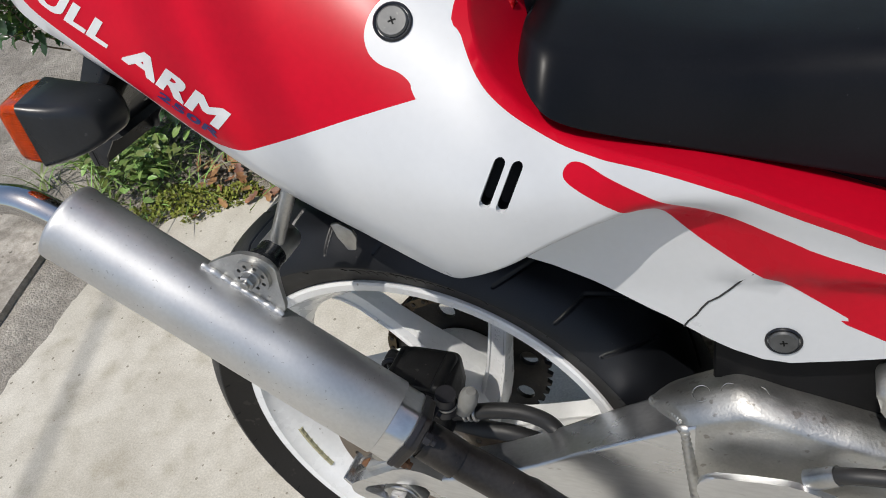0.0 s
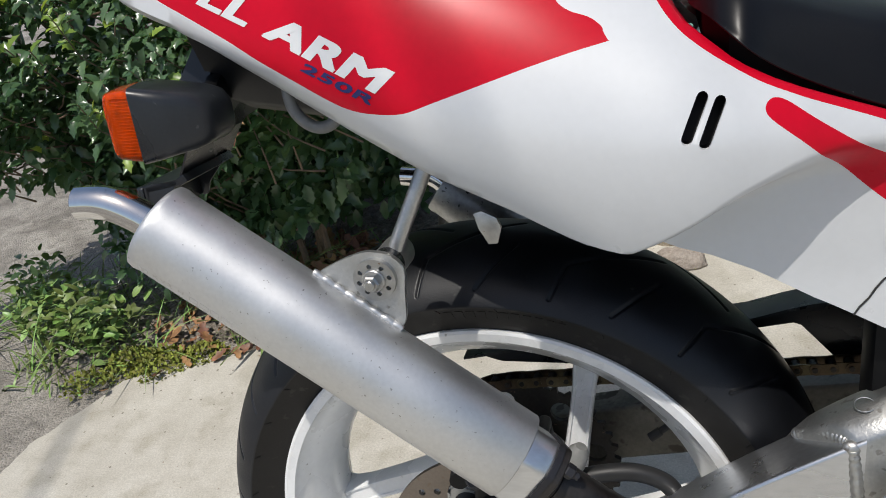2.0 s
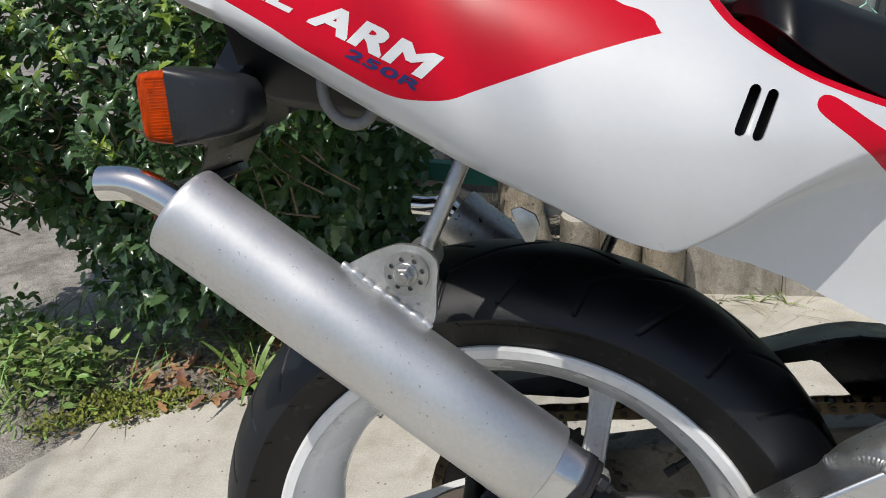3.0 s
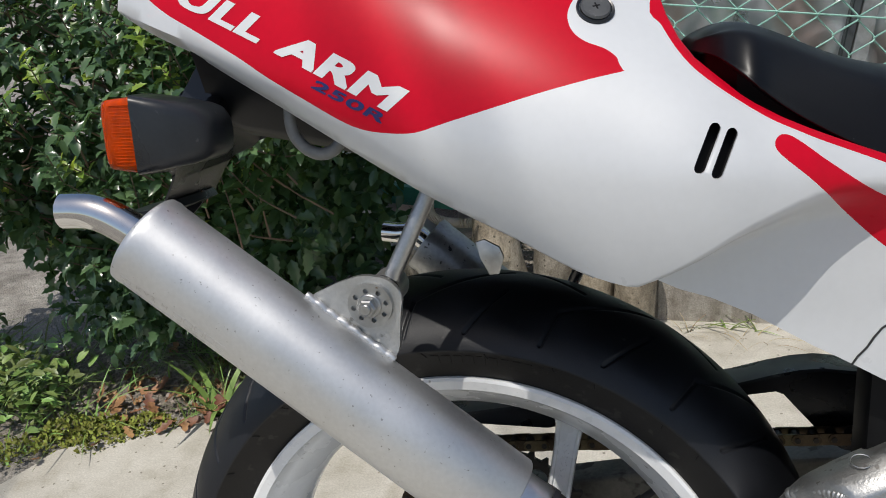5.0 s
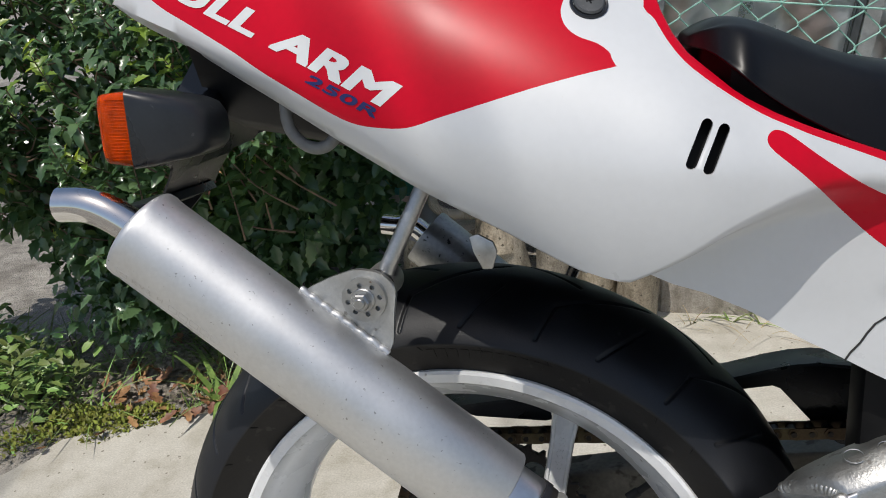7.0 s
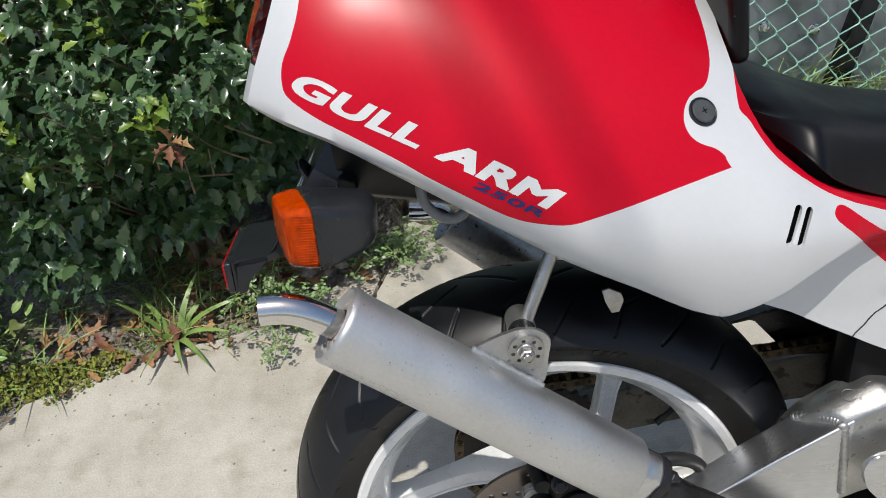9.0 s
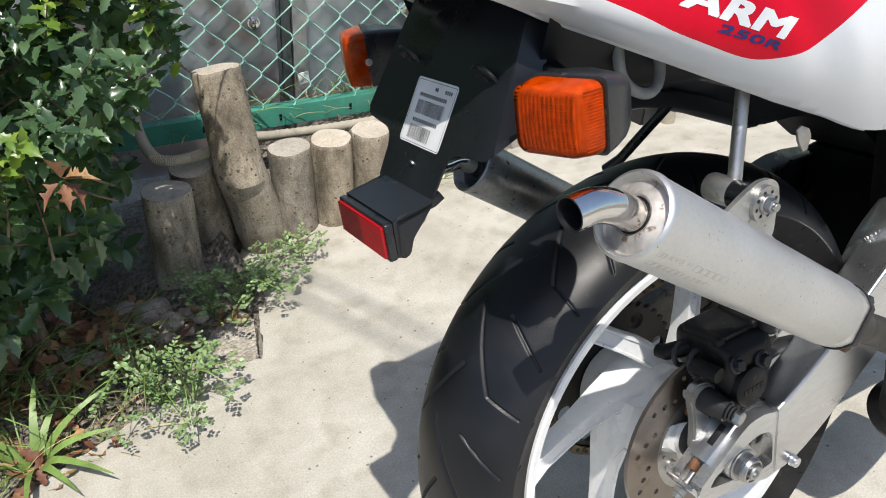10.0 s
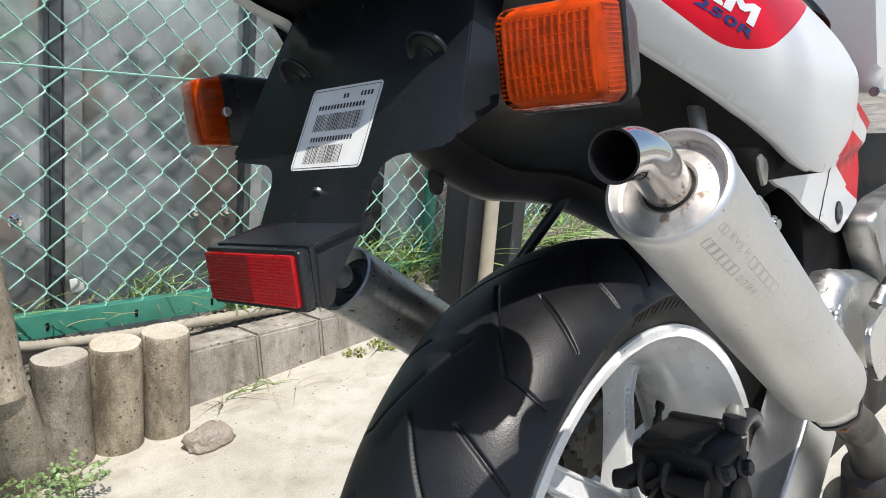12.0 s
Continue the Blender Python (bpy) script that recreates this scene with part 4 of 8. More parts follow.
disc_solid(bm, NUT + Vector((0, -0.020, 0)), (0, 1, 0), 0.0038, 0.004, 16, 0.0006)
part("hanger_bolt", bm, STEEL, can)
bm = bmesh.new()
turned(bm, [(0.0, 0.045), (0.011, 0.045), (0.0125, 0.043), (0.0125, 0.012), (0.014, 0.010), (0.014, 0.004), (0.0, 0.003)], NUT, (0, 1, 0), 32)
part("rubber_bush", bm, GREYED, can)
bm = bmesh.new()
rod(bm, [NUT + Vector((0.004, 0.026, 0.004)), (-0.032, -0.143, 0.640), (-0.006, -0.126, 0.697), (0.006, -0.118, 0.725)], 0.0062, 18)
turned(bm, [(0.0, -0.014), (0.0118, -0.014), (0.0130, -0.011), (0.0130, 0.011), (0.0118, 0.014), (0.0, 0.014)], NUT + Vector((0, 0.034, 0.0)), (0, 1, 0), 28)
part("silencer_stay", bm, CAST, bike, "grey painted tubular silencer stay")
# marks stamped in the can; the shade of their grooves is in the colour
SCRATCH = ((0.1355, -9.5), (0.1515, 4.1), (0.1699, 25.4), (0.1828, 47.5), (0.1907, 78.5))
bm = bmesh.new()

def on_can(s, deg, lift):
    k = radians(deg)
    return can_at(s) + (Vector((0, -1, 0)) * math.cos(k) + axis_up * math.sin(k)) * (0.0335 + lift)


def can_text(text, s0, s1, deg0, deg1, height):
    """Built-in letters laid along the can from s0 to s1, coloured as shaded grooves."""
    cu = bpy.data.curves.new("stamped_figures", "FONT")
    cu.body, cu.resolution_u, cu.space_character = text, 4, 1.3
    tmp = new("stamped_figures", cu)
    me = tmp.evaluated_get(bpy.context.evaluated_depsgraph_get()).to_mesh()
    co = [v.co.copy() for v in me.vertices]
    faces = [tuple(p.vertices) for p in me.polygons]
    bpy.data.objects.remove(tmp)
    xs, ys = [c.x for c in co], [c.y for c in co]
    bm = bmesh.new()
    vs = []
    for c in co:
        k = (c.x - min(xs)) / (max(xs) - min(xs))
        h = (c.y - min(ys)) / (max(ys) - min(ys)) * height
        vs.append(bm.verts.new(on_can(s0 + (s1 - s0) * k, deg0 + (deg1 - deg0) * k + math.degrees(h / 0.0335), 0.00012)))
    for f in faces:
        bm.faces.new([vs[k] for k in f])
    part("stamped_figures", bm, STAMP_SHADE, can)["kind"] = "stuff"


can_text("KV3 H", 0.0200, 0.0455, -33.5, -30.5, 0.0042)
can_text("2284", 0.0535, 0.0780, -50.5, -47.0, 0.0042)
# makers' words as plain open boxes
bm = bmesh.new()
for s0, s1, d0, d1, n, hh in ((0.0070, 0.0165, -35.0, -33.8, 2, 7.0), (0.0090, 0.0505, -54.5, -50.5, 6, 9.5), (0.0505, 0.0945, -33.5, -31.0, 5, 9.5)):
    step = (s1 - s0) / n
    for k in range(n):
        a, d = s0 + step * k, d0 + (d1 - d0) * k / n
        for p, q in (((0, 0), (0, 1)), ((0, 1), (0.78, 1)), ((0.78, 1), (0.78, 0)), ((0.78, 0), (0, 0))):
            rod(bm, [on_can(a + step * (p[0] + (q[0] - p[0]) * j / 3), d + hh * (p[1] + (q[1] - p[1]) * j / 3), 0.0) for j in range(4)], 0.00022, 5)
part("stamped_mark", bm, STAMP_SHADE, can, "stamped marks in the can")["kind"] = "stuff"
bm = bmesh.new()
rod(bm, [on_can(s, d, -0.00005) for s, d in SCRATCH], [0.0001, 0.0002, 0.00022, 0.0002, 0.0001], 5)
part("scratch", bm, STAMP_SHADE, can, "faint curved scratch")
# exhaust pipe
bm = bmesh.new()
rod(bm, spline([can_at(CAN_L - 0.004), can_at(CAN_L + 0.02), (0.105, -0.1820, 0.446), (0.155, -0.180, 0.412), (0.20, -0.178, 0.375), (0.235, -0.172, 0.335), (0.255, -0.163, 0.285), (0.275, -0.15, 0.235), (0.33, -0.13, 0.19), (0.45, -0.10, 0.17)], 8), [0.0155] * 17 + [0.0165] * 8 + [0.018] * 16 + [0.026] * 16 + [0.04] * 16, 28)
part("exhaust_pipe", bm, PIPE, bike, "heat-blackened exhaust pipe")
bm = bmesh.new()
rod(bm, [can_at(CAN_L + 0.015), can_at(CAN_L + 0.050)], 0.0172, 28)
part("pipe_sleeve", bm, PIPE, bike)

# ---- left silencer, lower and darker ----
L_A, L_B = Vector((-0.090, 0.192, 0.583)), Vector((0.17, 0.180, 0.375))
bm = bmesh.new()
LD = (L_B - L_A).normalized()
turned(bm, [(0.012, 0.022), (0.024, 0.014), (0.028, 0.004), (0.031, -0.003), (0.0335, -0.002), (0.034, 0.003), (0.0335, 0.01), (0.0335, 0.30), (0.02, 0.335), (0.016, 0.36)], L_A, LD, 56)
lcan = part("silencer", bm, BARREL, bike, "dark soot-stained left silencer", sharp=60)
bm = bmesh.new()
rod(bm, spline([L_A + LD * 0.03, L_A + LD * 0.004, L_A - LD * 0.018 + Vector((-0.002, 0, 0.001)), L_A - LD * 0.03 + Vector((-0.012, 0, -0.006)), L_A + Vector((-0.052, 0.002, 0.014))], 7), 0.0118, 24, cap=False)
part("tail_pipe", bm, CHROME, lcan, "bent polished steel tail pipe")
bm = bmesh.new()
rod(bm, spline([L_B - LD * 0.02, L_B + LD * 0.04, (0.25, 0.16, 0.28), (0.35, 0.13, 0.2), (0.5, 0.08, 0.17)], 8), [0.016] * 17 + [0.028] * 16, 20)
part("exhaust_pipe", bm, PIPE, lcan)
bm = bmesh.new()
turned(bm, [(0.0, 0.010), (0.0135, 0.010), (0.0150, 0.0085), (0.0240, 0.0110), (0.0300, 0.0050)], L_A, LD, 40)
part("end_plate", bm, SOOT, lcan, "sooty dished end plate")
# hook, tab and stay under the tail
bm = bmesh.new()
rod(bm, spline([(-0.117, -0.098, 0.778), (-0.118, -0.101, 0.746), (-0.109, -0.104, 0.730), (-0.094, -0.106, 0.723), (-0.081, -0.104, 0.728), (-0.076, -0.101, 0.745), (-0.080, -0.098, 0.772)], 6), 0.0048, 14)
part("luggage_hook", bm, BOOT, bike, "bent grey luggage hook")
bm = bmesh.new()
slab(bm, rounded([(0.0310, 0.6655), (0.0375, 0.6675), (0.0480, 0.6620), (0.0505, 0.6550), (0.0470, 0.6430), (0.0400, 0.6425), (0.0345, 0.6540)], 0.0009, 2), -0.1545, -0.1515, 0.0008)
part("seat_lock_tab", bm, STEEL, bike, "small worn metal tab")
bm = bmesh.new()
rod(bm, [(0.125, 0.060, 0.660), (0.108, 0.069, 0.628), (0.079, 0.123, 0.556), (0.070, 0.142, 0.540)], 0.0062, 14)
part("silencer_stay", bm, PLASTIC, bike, "dark left silencer stay")

# ---- turn signals ----
def signal(s):
    """One turn signal; s = -1 on the right, 1 on the left."""
    def at(x, y, z):
        return Vector((-0.194 + 0.655 * (x + 0.19), s * (0.151 + (0.017 if s > 0 else 0.0) + 0.92 * (y - 0.156)), 0.747 + 0.92 * (z - 0.748)))
    def sec(x, y0, y1, z0, z1, r, skew=0.0, n=5):
        c = rounded([(y0, z0), (y1, z0), (y1, z1), (y0, z1)], r, n)
        return [at(x + skew * (y - y0), y, z) for y, z in c]
    bm = bmesh.new()
    secs = [sec(-0.2327, 0.128, 0.1875, 0.719, 0.7775, 0.007, 0.515), sec(-0.2290, 0.128, 0.1885, 0.718, 0.7785, 0.007, 0.46), sec(-0.200, 0.127, 0.1862, 0.7195, 0.7760, 0.009, 0.25), sec(-0.172, 0.124, 0.1815, 0.7220, 0.7725, 0.010, 0.08), sec(-0.152, 0.120, 0.1735, 0.7235, 0.7690, 0.011), sec(-0.142, 0.117, 0.1665, 0.7260, 0.7655, 0.012),
            sec(-0.136, 0.118, 0.1610, 0.7295, 0.7600, 0.012), sec(-0.1325, 0.123, 0.155, 0.735, 0.755, 0.008)]
    skin(bm, [[bm.verts.new(p) for p in q] for q in secs], cap=(True, True))
    body = part("turn_signal", bm, GREYED, bike, "turn signal with scuffed black housing", sharp=60)
    MY, MZ = 0.1595, 0.7485

    def face(y, z):
        """The slightly domed, slanted rear face of the lens."""
        a, b = (y - MY) / 0.026, (z - MZ) / 0.026
        return -0.2675 + 0.50 * (y - 0.136) + 0.0030 * (a * a + b * b)

    def shell(bm, k0, push):
        """Box-shaped lens with rounded edges, drawn in by k0 and push."""
        def grown(x, y0, y1, z0, z1, r, skew):
            return sec(x + push * 0.2, MY + k0 * (y0 - MY), MY + k0 * (y1 - MY), MZ + k0 * (z0 - MZ), MZ + k0 * (z1 - MZ), r, skew)
        secs = [grown(-0.2327, 0.1290, 0.1870, 0.7195, 0.7770, 0.008, 0.515), grown(-0.2460, 0.1305, 0.1868, 0.7205, 0.7765, 0.008, 0.515)]
        outline = rounded([(0.1335, 0.7225), (0.1860, 0.7225), (0.1860, 0.7750), (0.1335, 0.7750)], 0.009, 5)
        for k, back in ((1.03, 0.0080), (1.015, 0.0035), (0.985, 0.0012), (0.95, 0.0003), (0.88, 0), (0.7, 0), (0.45, 0), (0.2, 0)):
            lp = [(MY + k0 * k * (y - MY), MZ + k0 * k * (z - MZ)) for y, z in outline]
            secs.append([at(face(y, z) + back + push, y, z) for y, z in lp])
        skin(bm, [[bm.verts.new(p) for p in q] for q in secs], cap=(True, True))
    bm = bmesh.new()
    shell(bm, 1.0, 0.0)
    lens = part("lens", bm, AMBER_CLEAR, body, "clear amber lens", sharp=60)
    lens.visible_shadow = False
    bm = bmesh.new()
    shell(bm, 0.93, 0.0045)
    part("lens_core", bm, AMBER, lens, "amber inner face of the lens")
    # flutes and prisms moulded inside the lens
    bm = bmesh.new()
    for k in range(13):
        y = 0.1380 + 0.0036 * k
        rod(bm, [at(face(y, z) + 0.0044, y, z) for z in np.linspace(0.7275, 0.7695, 9)], 0.0012, 8)
    for k in range(9):
        z = 0.7290 + 0.0049 * k
        rod(bm, [at(face(y, z) + 0.0036, y, z) for y in np.linspace(0.1375, 0.1815, 9)], 0.0005, 6)
    for k in range(19):
        z = 0.7260 + 0.0025 * k
        for y in (0.1312, 0.1850):
            x1 = -0.2327 + 0.515 * (y - 0.129)
            rod(bm, [at(x1 - 0.001, y, z), at(x1 - 0.024, y + (0.0015 if y < 0.15 else -0.0005), z)], 0.0006, 6)
    for k in range(19):
        y = 0.1345 + 0.0026 * k
        x1 = -0.2327 + 0.515 * (y - 0.129)
        rod(bm, [at(x1 - 0.001, y, 0.7213), at(x1 - 0.022, y, 0.7226)], 0.0006, 6)
    part("lens_rib", bm, AMBER, lens)["kind"] = "stuff"
    bm = bmesh.new()
    disc_solid(bm, at(-0.2330, 0.1275, 0.7470), (0, 1, 0), 0.0036, 0.004, 16, 0.0008)
    part("lens_screw", bm, STEEL, body)
    bm = bmesh.new()
    loops = []
    for y, x, z, w, hh in [(0.126, -0.165, 0.748, 0.013, 0.013), (0.112, -0.168, 0.752, 0.012, 0.012), (0.094, -0.172, 0.760, 0.013, 0.013), (0.078, -0.175, 0.764, 0.015, 0.015)]:
        loops.append([bm.verts.new(at(x + a * w, y, z + b * hh)) for a, b in rounded([(-1, -1), (1, -1), (1, 1), (-1, 1)], 0.6, 3)])
    skin(bm, loops, cap=(True, True))
    part("stem", bm, DARK, body)


signal(-1)
signal(1)

# ---- plate carrier with label and reflector ----
def carrier(y, d, lift=0.0):
    """A point of the sloping carrier: y across, d down its slope from the top."""
    n = Vector((-0.85, 0, -0.52)).normalized()
    p = Vector((-0.184, y, 0.816)) + Vector((-0.52, 0, -0.85)).normalized() * d
    return p + n * lift


bm = bmesh.new()
half = [(0.0, 0.0), (0.080, 0.0), (0.090, 0.045), (0.104, 0.118), (0.098, 0.124), (0.060, 0.128), (0.052, 0.133), (0.048, 0.142), (0.046, 0.176), (0.0, 0.176)]
out = half + [(-y, d) for y, d in half[-2:0:-1]]
out = rounded(out, 0.007, 4)
A = [bm.verts.new(carrier(y, d, 0.0015)) for y, d in out]
B = [bm.verts.new(carrier(y, d, -0.0025)) for y, d in out]
fa, fb = bm.faces.new(A), bm.faces.new(B[::-1])
for k in range(len(A)):
    bm.faces.new((A[k], A[(k + 1) % len(A)], B[(k + 1) % len(A)], B[k]))
bmesh.ops.bevel(bm, geom=list(fa.edges), offset=0.0012, segments=2, affect="EDGES")
plate = part("plate_carrier", bm, PLASTIC, bike, "black plastic plate carrier below the tail")
# raised ribs, folded sides, screw recesses
for s in (-1, 1):
    bm = bmesh.new()
    A = [bm.verts.new(p) for p in (carrier(s * 0.0815, 0.0, 0.001), carrier(s * 0.0915, 0.045, 0.001), carrier(s * 0.1045, 0.118, 0.001))]
    B = [bm.verts.new(v.co + Vector((0.035, 0, 0.012))) for v in A]
    C = [bm.verts.new(v.co + Vector((0, -s * 0.0025, 0))) for v in B]
    D = [bm.verts.new(v.co + Vector((0, -s * 0.0025, 0))) for v in A]
    skin(bm, [[q[k] for q in (A, B, C, D)] for k in range(3)], cap=(True, True))
    part("side_flange", bm, PLASTIC, plate)
for y in (-0.064, 0.056):
    bm = bmesh.new()
    turned(bm, [(0.0152, 0.0010), (0.0150, 0.0026), (0.0138, 0.0034), (0.0122, 0.0026), (0.0112, 0.0016), (0.0070, 0.0016), (0.0060, 0.0022), (0.0, 0.0022)], carrier(y, 0.064), Vector((-0.85, 0, -0.52)), 40)
    part("screw_recess", bm, PLASTIC, plate)
    bm = bmesh.new()
    disc_solid(bm, carrier(y, 0.064, 0.0028), Vector((-0.85, 0, -0.52)), 0.0046, 0.003, 14, 0.0006)
    part("screw", bm, SOOT, plate, "black screw")
bm = bmesh.new()
disc_solid(bm, carrier(-0.002, 0.148, 0.002), Vector((-0.85, 0, -0.52)), 0.0036, 0.003, 14, 0.0008)
part("rivet", bm, STEEL, plate)
# label with bars in place of print
tip = rounded([(-0.033, 0.076), (0.033, 0.076), (0.033, 0.133), (-0.033, 0.133)], 0.004, 4)
bm = bmesh.new()
bm.faces.new([bm.verts.new(carrier(y, d, 0.0020)) for y, d in tip])
label = part("label", bm, LABEL, plate, "scuffed white sticker with two bar codes")
bm = bmesh.new()


def bar(y0, y1, d0, d1):
    bm.faces.new([bm.verts.new(carrier(y, d, 0.0024)) for y, d in ((y0, d0), (y1, d0), (y1, d1), (y0, d1))])


for d0, d1, span in ((0.0945, 0.1065, (-0.022, 0.022)), (0.1165, 0.1285, (-0.012, 0.022))):
    y = span[0]
    while y < span[1]:
        w = random.choice((0.0003, 0.0005, 0.0008))
        bar(y, y + w, d0, d1)
        y += w + random.choice((0.0004, 0.0006, 0.0009))
for d, y0, y1, n in ((0.0885, -0.021, 0.023, 15), (0.1105, -0.018, 0.022, 15), (0.0815, -0.026, -0.014, 4), (0.0815, -0.004, 0.002, 2)):
    for k in range(n):
        w = (y1 - y0) / n
        bar(y0 + k * w, y0 + k * w + w * 0.62, d, d + 0.0032)
for y0, y1, d0, d1 in ((-0.0312, 0.0312, 0.0775, 0.0779), (-0.0312, 0.0312, 0.1311, 0.1315), (-0.0312, -0.0308, 0.0779, 0.1311), (0.0308, 0.0312, 0.0779, 0.1311)):
    bar(y0, y1, d0, d1)
part("print", bm, INK, label)["kind"] = "stuff"
# shelf and reflector
bm = bmesh.new()
slab(bm, [(-0.266, 0.677), (-0.274, 0.671), (-0.312, 0.667), (-0.3125, 0.634), (-0.3085, 0.633), (-0.3080, 0.6625), (-0.272, 0.6655), (-0.262, 0.670)], -0.049, 0.038, 0.0012)
part("shelf", bm, PLASTIC, plate, "black plastic shelf behind the reflector")
for s in (-1, 1):
    bm = bmesh.new()
    slab(bm, rounded([(-0.309, 0.668), (-0.272, 0.671), (-0.284, 0.658), (-0.296, 0.646), (-0.301, 0.632), (-0.310, 0.632)], 0.004), -0.0055 + s * 0.0435, -0.0055 + s * 0.0415, 0.0008)
    part("gusset", bm, PLASTIC, plate)
bm = bmesh.new()
out = rounded([(-0.0495, 0.6325), (0.0385, 0.6325), (0.0385, 0.6660), (-0.0495, 0.6660)], 0.003, 3)
slab(bm, out, -0.3195, -0.3125, 0.0012, axis="x")
frame_part = part("reflector_frame", bm, GREYED, plate, "grey reflector surround")
bm = bmesh.new()
out = rounded([(-0.0460, 0.6352), (0.0365, 0.6352), (0.0365, 0.6636), (-0.0460, 0.6636)], 0.002, 3)
slab(bm, out, -0.3222, -0.3190, 0.0010, axis="x")
refl = part("reflector", bm, REFLECTOR, plate, "red prismatic reflector")
# one half takes the dimmer red: weaker light return put into its colour
for half, mat in ((0, PRISM_UNLIT), (1, REFLECTOR)):
    bm = bmesh.new()
    prng = random.Random(half)
    for j in range(45):
        for k in range(15):
            c = Vector((-0.32225, -0.0450 + 0.00182 * (j + 0.5 * (k % 2)), 0.6366 + 0.00182 * k))
            if c.y > 0.0357 or (c.y < -0.006) != bool(half):
                continue
            b = [bm.verts.new(c + Vector((0, 0.00095 * math.cos(q), 0.00095 * math.sin(q)))) for q in [math.pi / 3 * i + 0.5 for i in range(6)]]
            a = bm.verts.new(c + Vector((-0.00045, prng.uniform(-0.0005, 0.0005), prng.uniform(-0.0005, 0.0005))))
            for i in range(6):
                bm.faces.new((b[i], b[(i + 1) % 6], a))
    part("prism", bm, mat, refl, sharp=5)["kind"] = "stuff"

# ---- dark underside of the tail, inner mudguard ----
bm = bmesh.new()
loops = []
left_low = smooth_fn([-0.19, -0.12, -0.092, -0.08, -0.061, -0.009, 0.098, 0.236, 0.30], [0.755, 0.745, 0.735, 0.716, 0.694, 0.663, 0.638, 0.566, 0.53])
for x, z, top in [(-0.190, 0.748, 0.82), (-0.165, 0.736, 0.815), (-0.12, 0.728, 0.80), (-0.092, 0.722, 0.79), (-0.08, 0.719, 0.785), (-0.061, 0.715, 0.775), (-0.035, 0.710, 0.765), (0.0, 0.705, 0.75), (0.04, 0.699, 0.73), (0.09, 0.69, 0.72), (0.15, 0.67, 0.70), (0.21, 0.64, 0.68), (0.26, 0.60, 0.66)]:
    lo = left_low(x)
    loops.append([bm.verts.new((x, y, zz)) for y, zz in ((-0.118, top), (-0.100, (top + z) / 2), (-0.088, z + 0.010), (-0.075, z + 0.001), (-0.03, z - 0.15 * (z - lo)), (0.02, z - 0.45 * (z - lo)), (0.06, z - 0.82 * (z - lo)),
                                                         (0.082, lo + 0.002), (0.092, lo), (0.099, lo + 0.006), (0.102, (top + lo) / 2), (0.122, top))])
skin(bm, loops, closed=False)
part("under_tail", bm, UNDERSIDE, bike, "dusty black under-tail moulding", sharp=60)
# Plain blocks for engine and frame, black with the shade of the void.
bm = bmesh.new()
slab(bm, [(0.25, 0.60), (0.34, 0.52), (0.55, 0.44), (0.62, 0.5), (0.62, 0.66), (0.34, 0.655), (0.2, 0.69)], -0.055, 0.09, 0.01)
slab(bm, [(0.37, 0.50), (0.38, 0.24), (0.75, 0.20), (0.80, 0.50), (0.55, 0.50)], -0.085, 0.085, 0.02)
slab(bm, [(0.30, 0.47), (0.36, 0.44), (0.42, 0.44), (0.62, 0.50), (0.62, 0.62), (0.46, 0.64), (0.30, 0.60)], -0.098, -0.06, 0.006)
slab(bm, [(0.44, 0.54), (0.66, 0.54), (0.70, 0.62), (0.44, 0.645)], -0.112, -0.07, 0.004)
part("engine_bay", bm, DARK, bike, "plain black blocks for the shaded engine bay and frame")

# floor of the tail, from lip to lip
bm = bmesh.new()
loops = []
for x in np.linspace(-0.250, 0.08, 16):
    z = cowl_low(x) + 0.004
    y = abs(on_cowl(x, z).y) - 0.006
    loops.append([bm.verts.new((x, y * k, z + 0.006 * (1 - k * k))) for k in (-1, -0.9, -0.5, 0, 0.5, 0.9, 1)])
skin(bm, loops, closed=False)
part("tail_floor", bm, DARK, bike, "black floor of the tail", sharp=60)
# dark tray below the mudguard, with a hooked tongue
tray_low = smooth_fn([-0.098, -0.062, -0.040, -0.002, 0.040, 0.096, 0.25], [0.708, 0.676, 0.661, 0.643, 0.634, 0.622, 0.553])
bm = bmesh.new()
loops = []
for x in (-0.098, -0.085, -0.072, -0.062, -0.05, -0.04, -0.02, 0.0, 0.02, 0.04, 0.07, 0.10, 0.15, 0.20, 0.25):
    z = tray_low(x)
    loops.append([bm.verts.new((x, y, z + dz)) for y, dz in ((0.050, 0.026), (0.062, 0.008), (0.080, 0.001), (0.090, 0.0), (0.094, 0.002), (0.094, 0.006), (0.088, 0.004), (0.078, 0.006), (0.064, 0.013), (0.053, 0.030))])
skin(bm, loops, cap=(True, True))
part("under_tray", bm, SOOT, bike, "black tray below the tail", sharp=50)
bm = bmesh.new()
slab(bm, rounded([(-0.066, 0.680), (-0.052, 0.676), (-0.054, 0.662), (-0.060, 0.655), (-0.067, 0.660)], 0.004), 0.086, 0.092, 0.001)
part("tray_hook", bm, SOOT, bike)

# ---- swingarm ----
def beam(sections, name, mat, label="", sharp=30):
    """A box beam through sections of (x, z centre, half height, y0, y1, slope)."""
    bm = bmesh.new()
    loops = []
    for x, z, hh, y0, y1, sl in sections:
        r = 0.18
        sec = rounded([(-1, -1), (1, -1), (1, 1), (-1, 1)], r, 4)
        loops.append([bm.verts.new((x - sl * v * hh, (y0 + y1) / 2 + (y1 - y0) / 2 * a, z + v * hh)) for a, v in sec])
    skin(bm, loops, cap=(True, True))
    return part(name, bm, mat, bike, label, sharp)


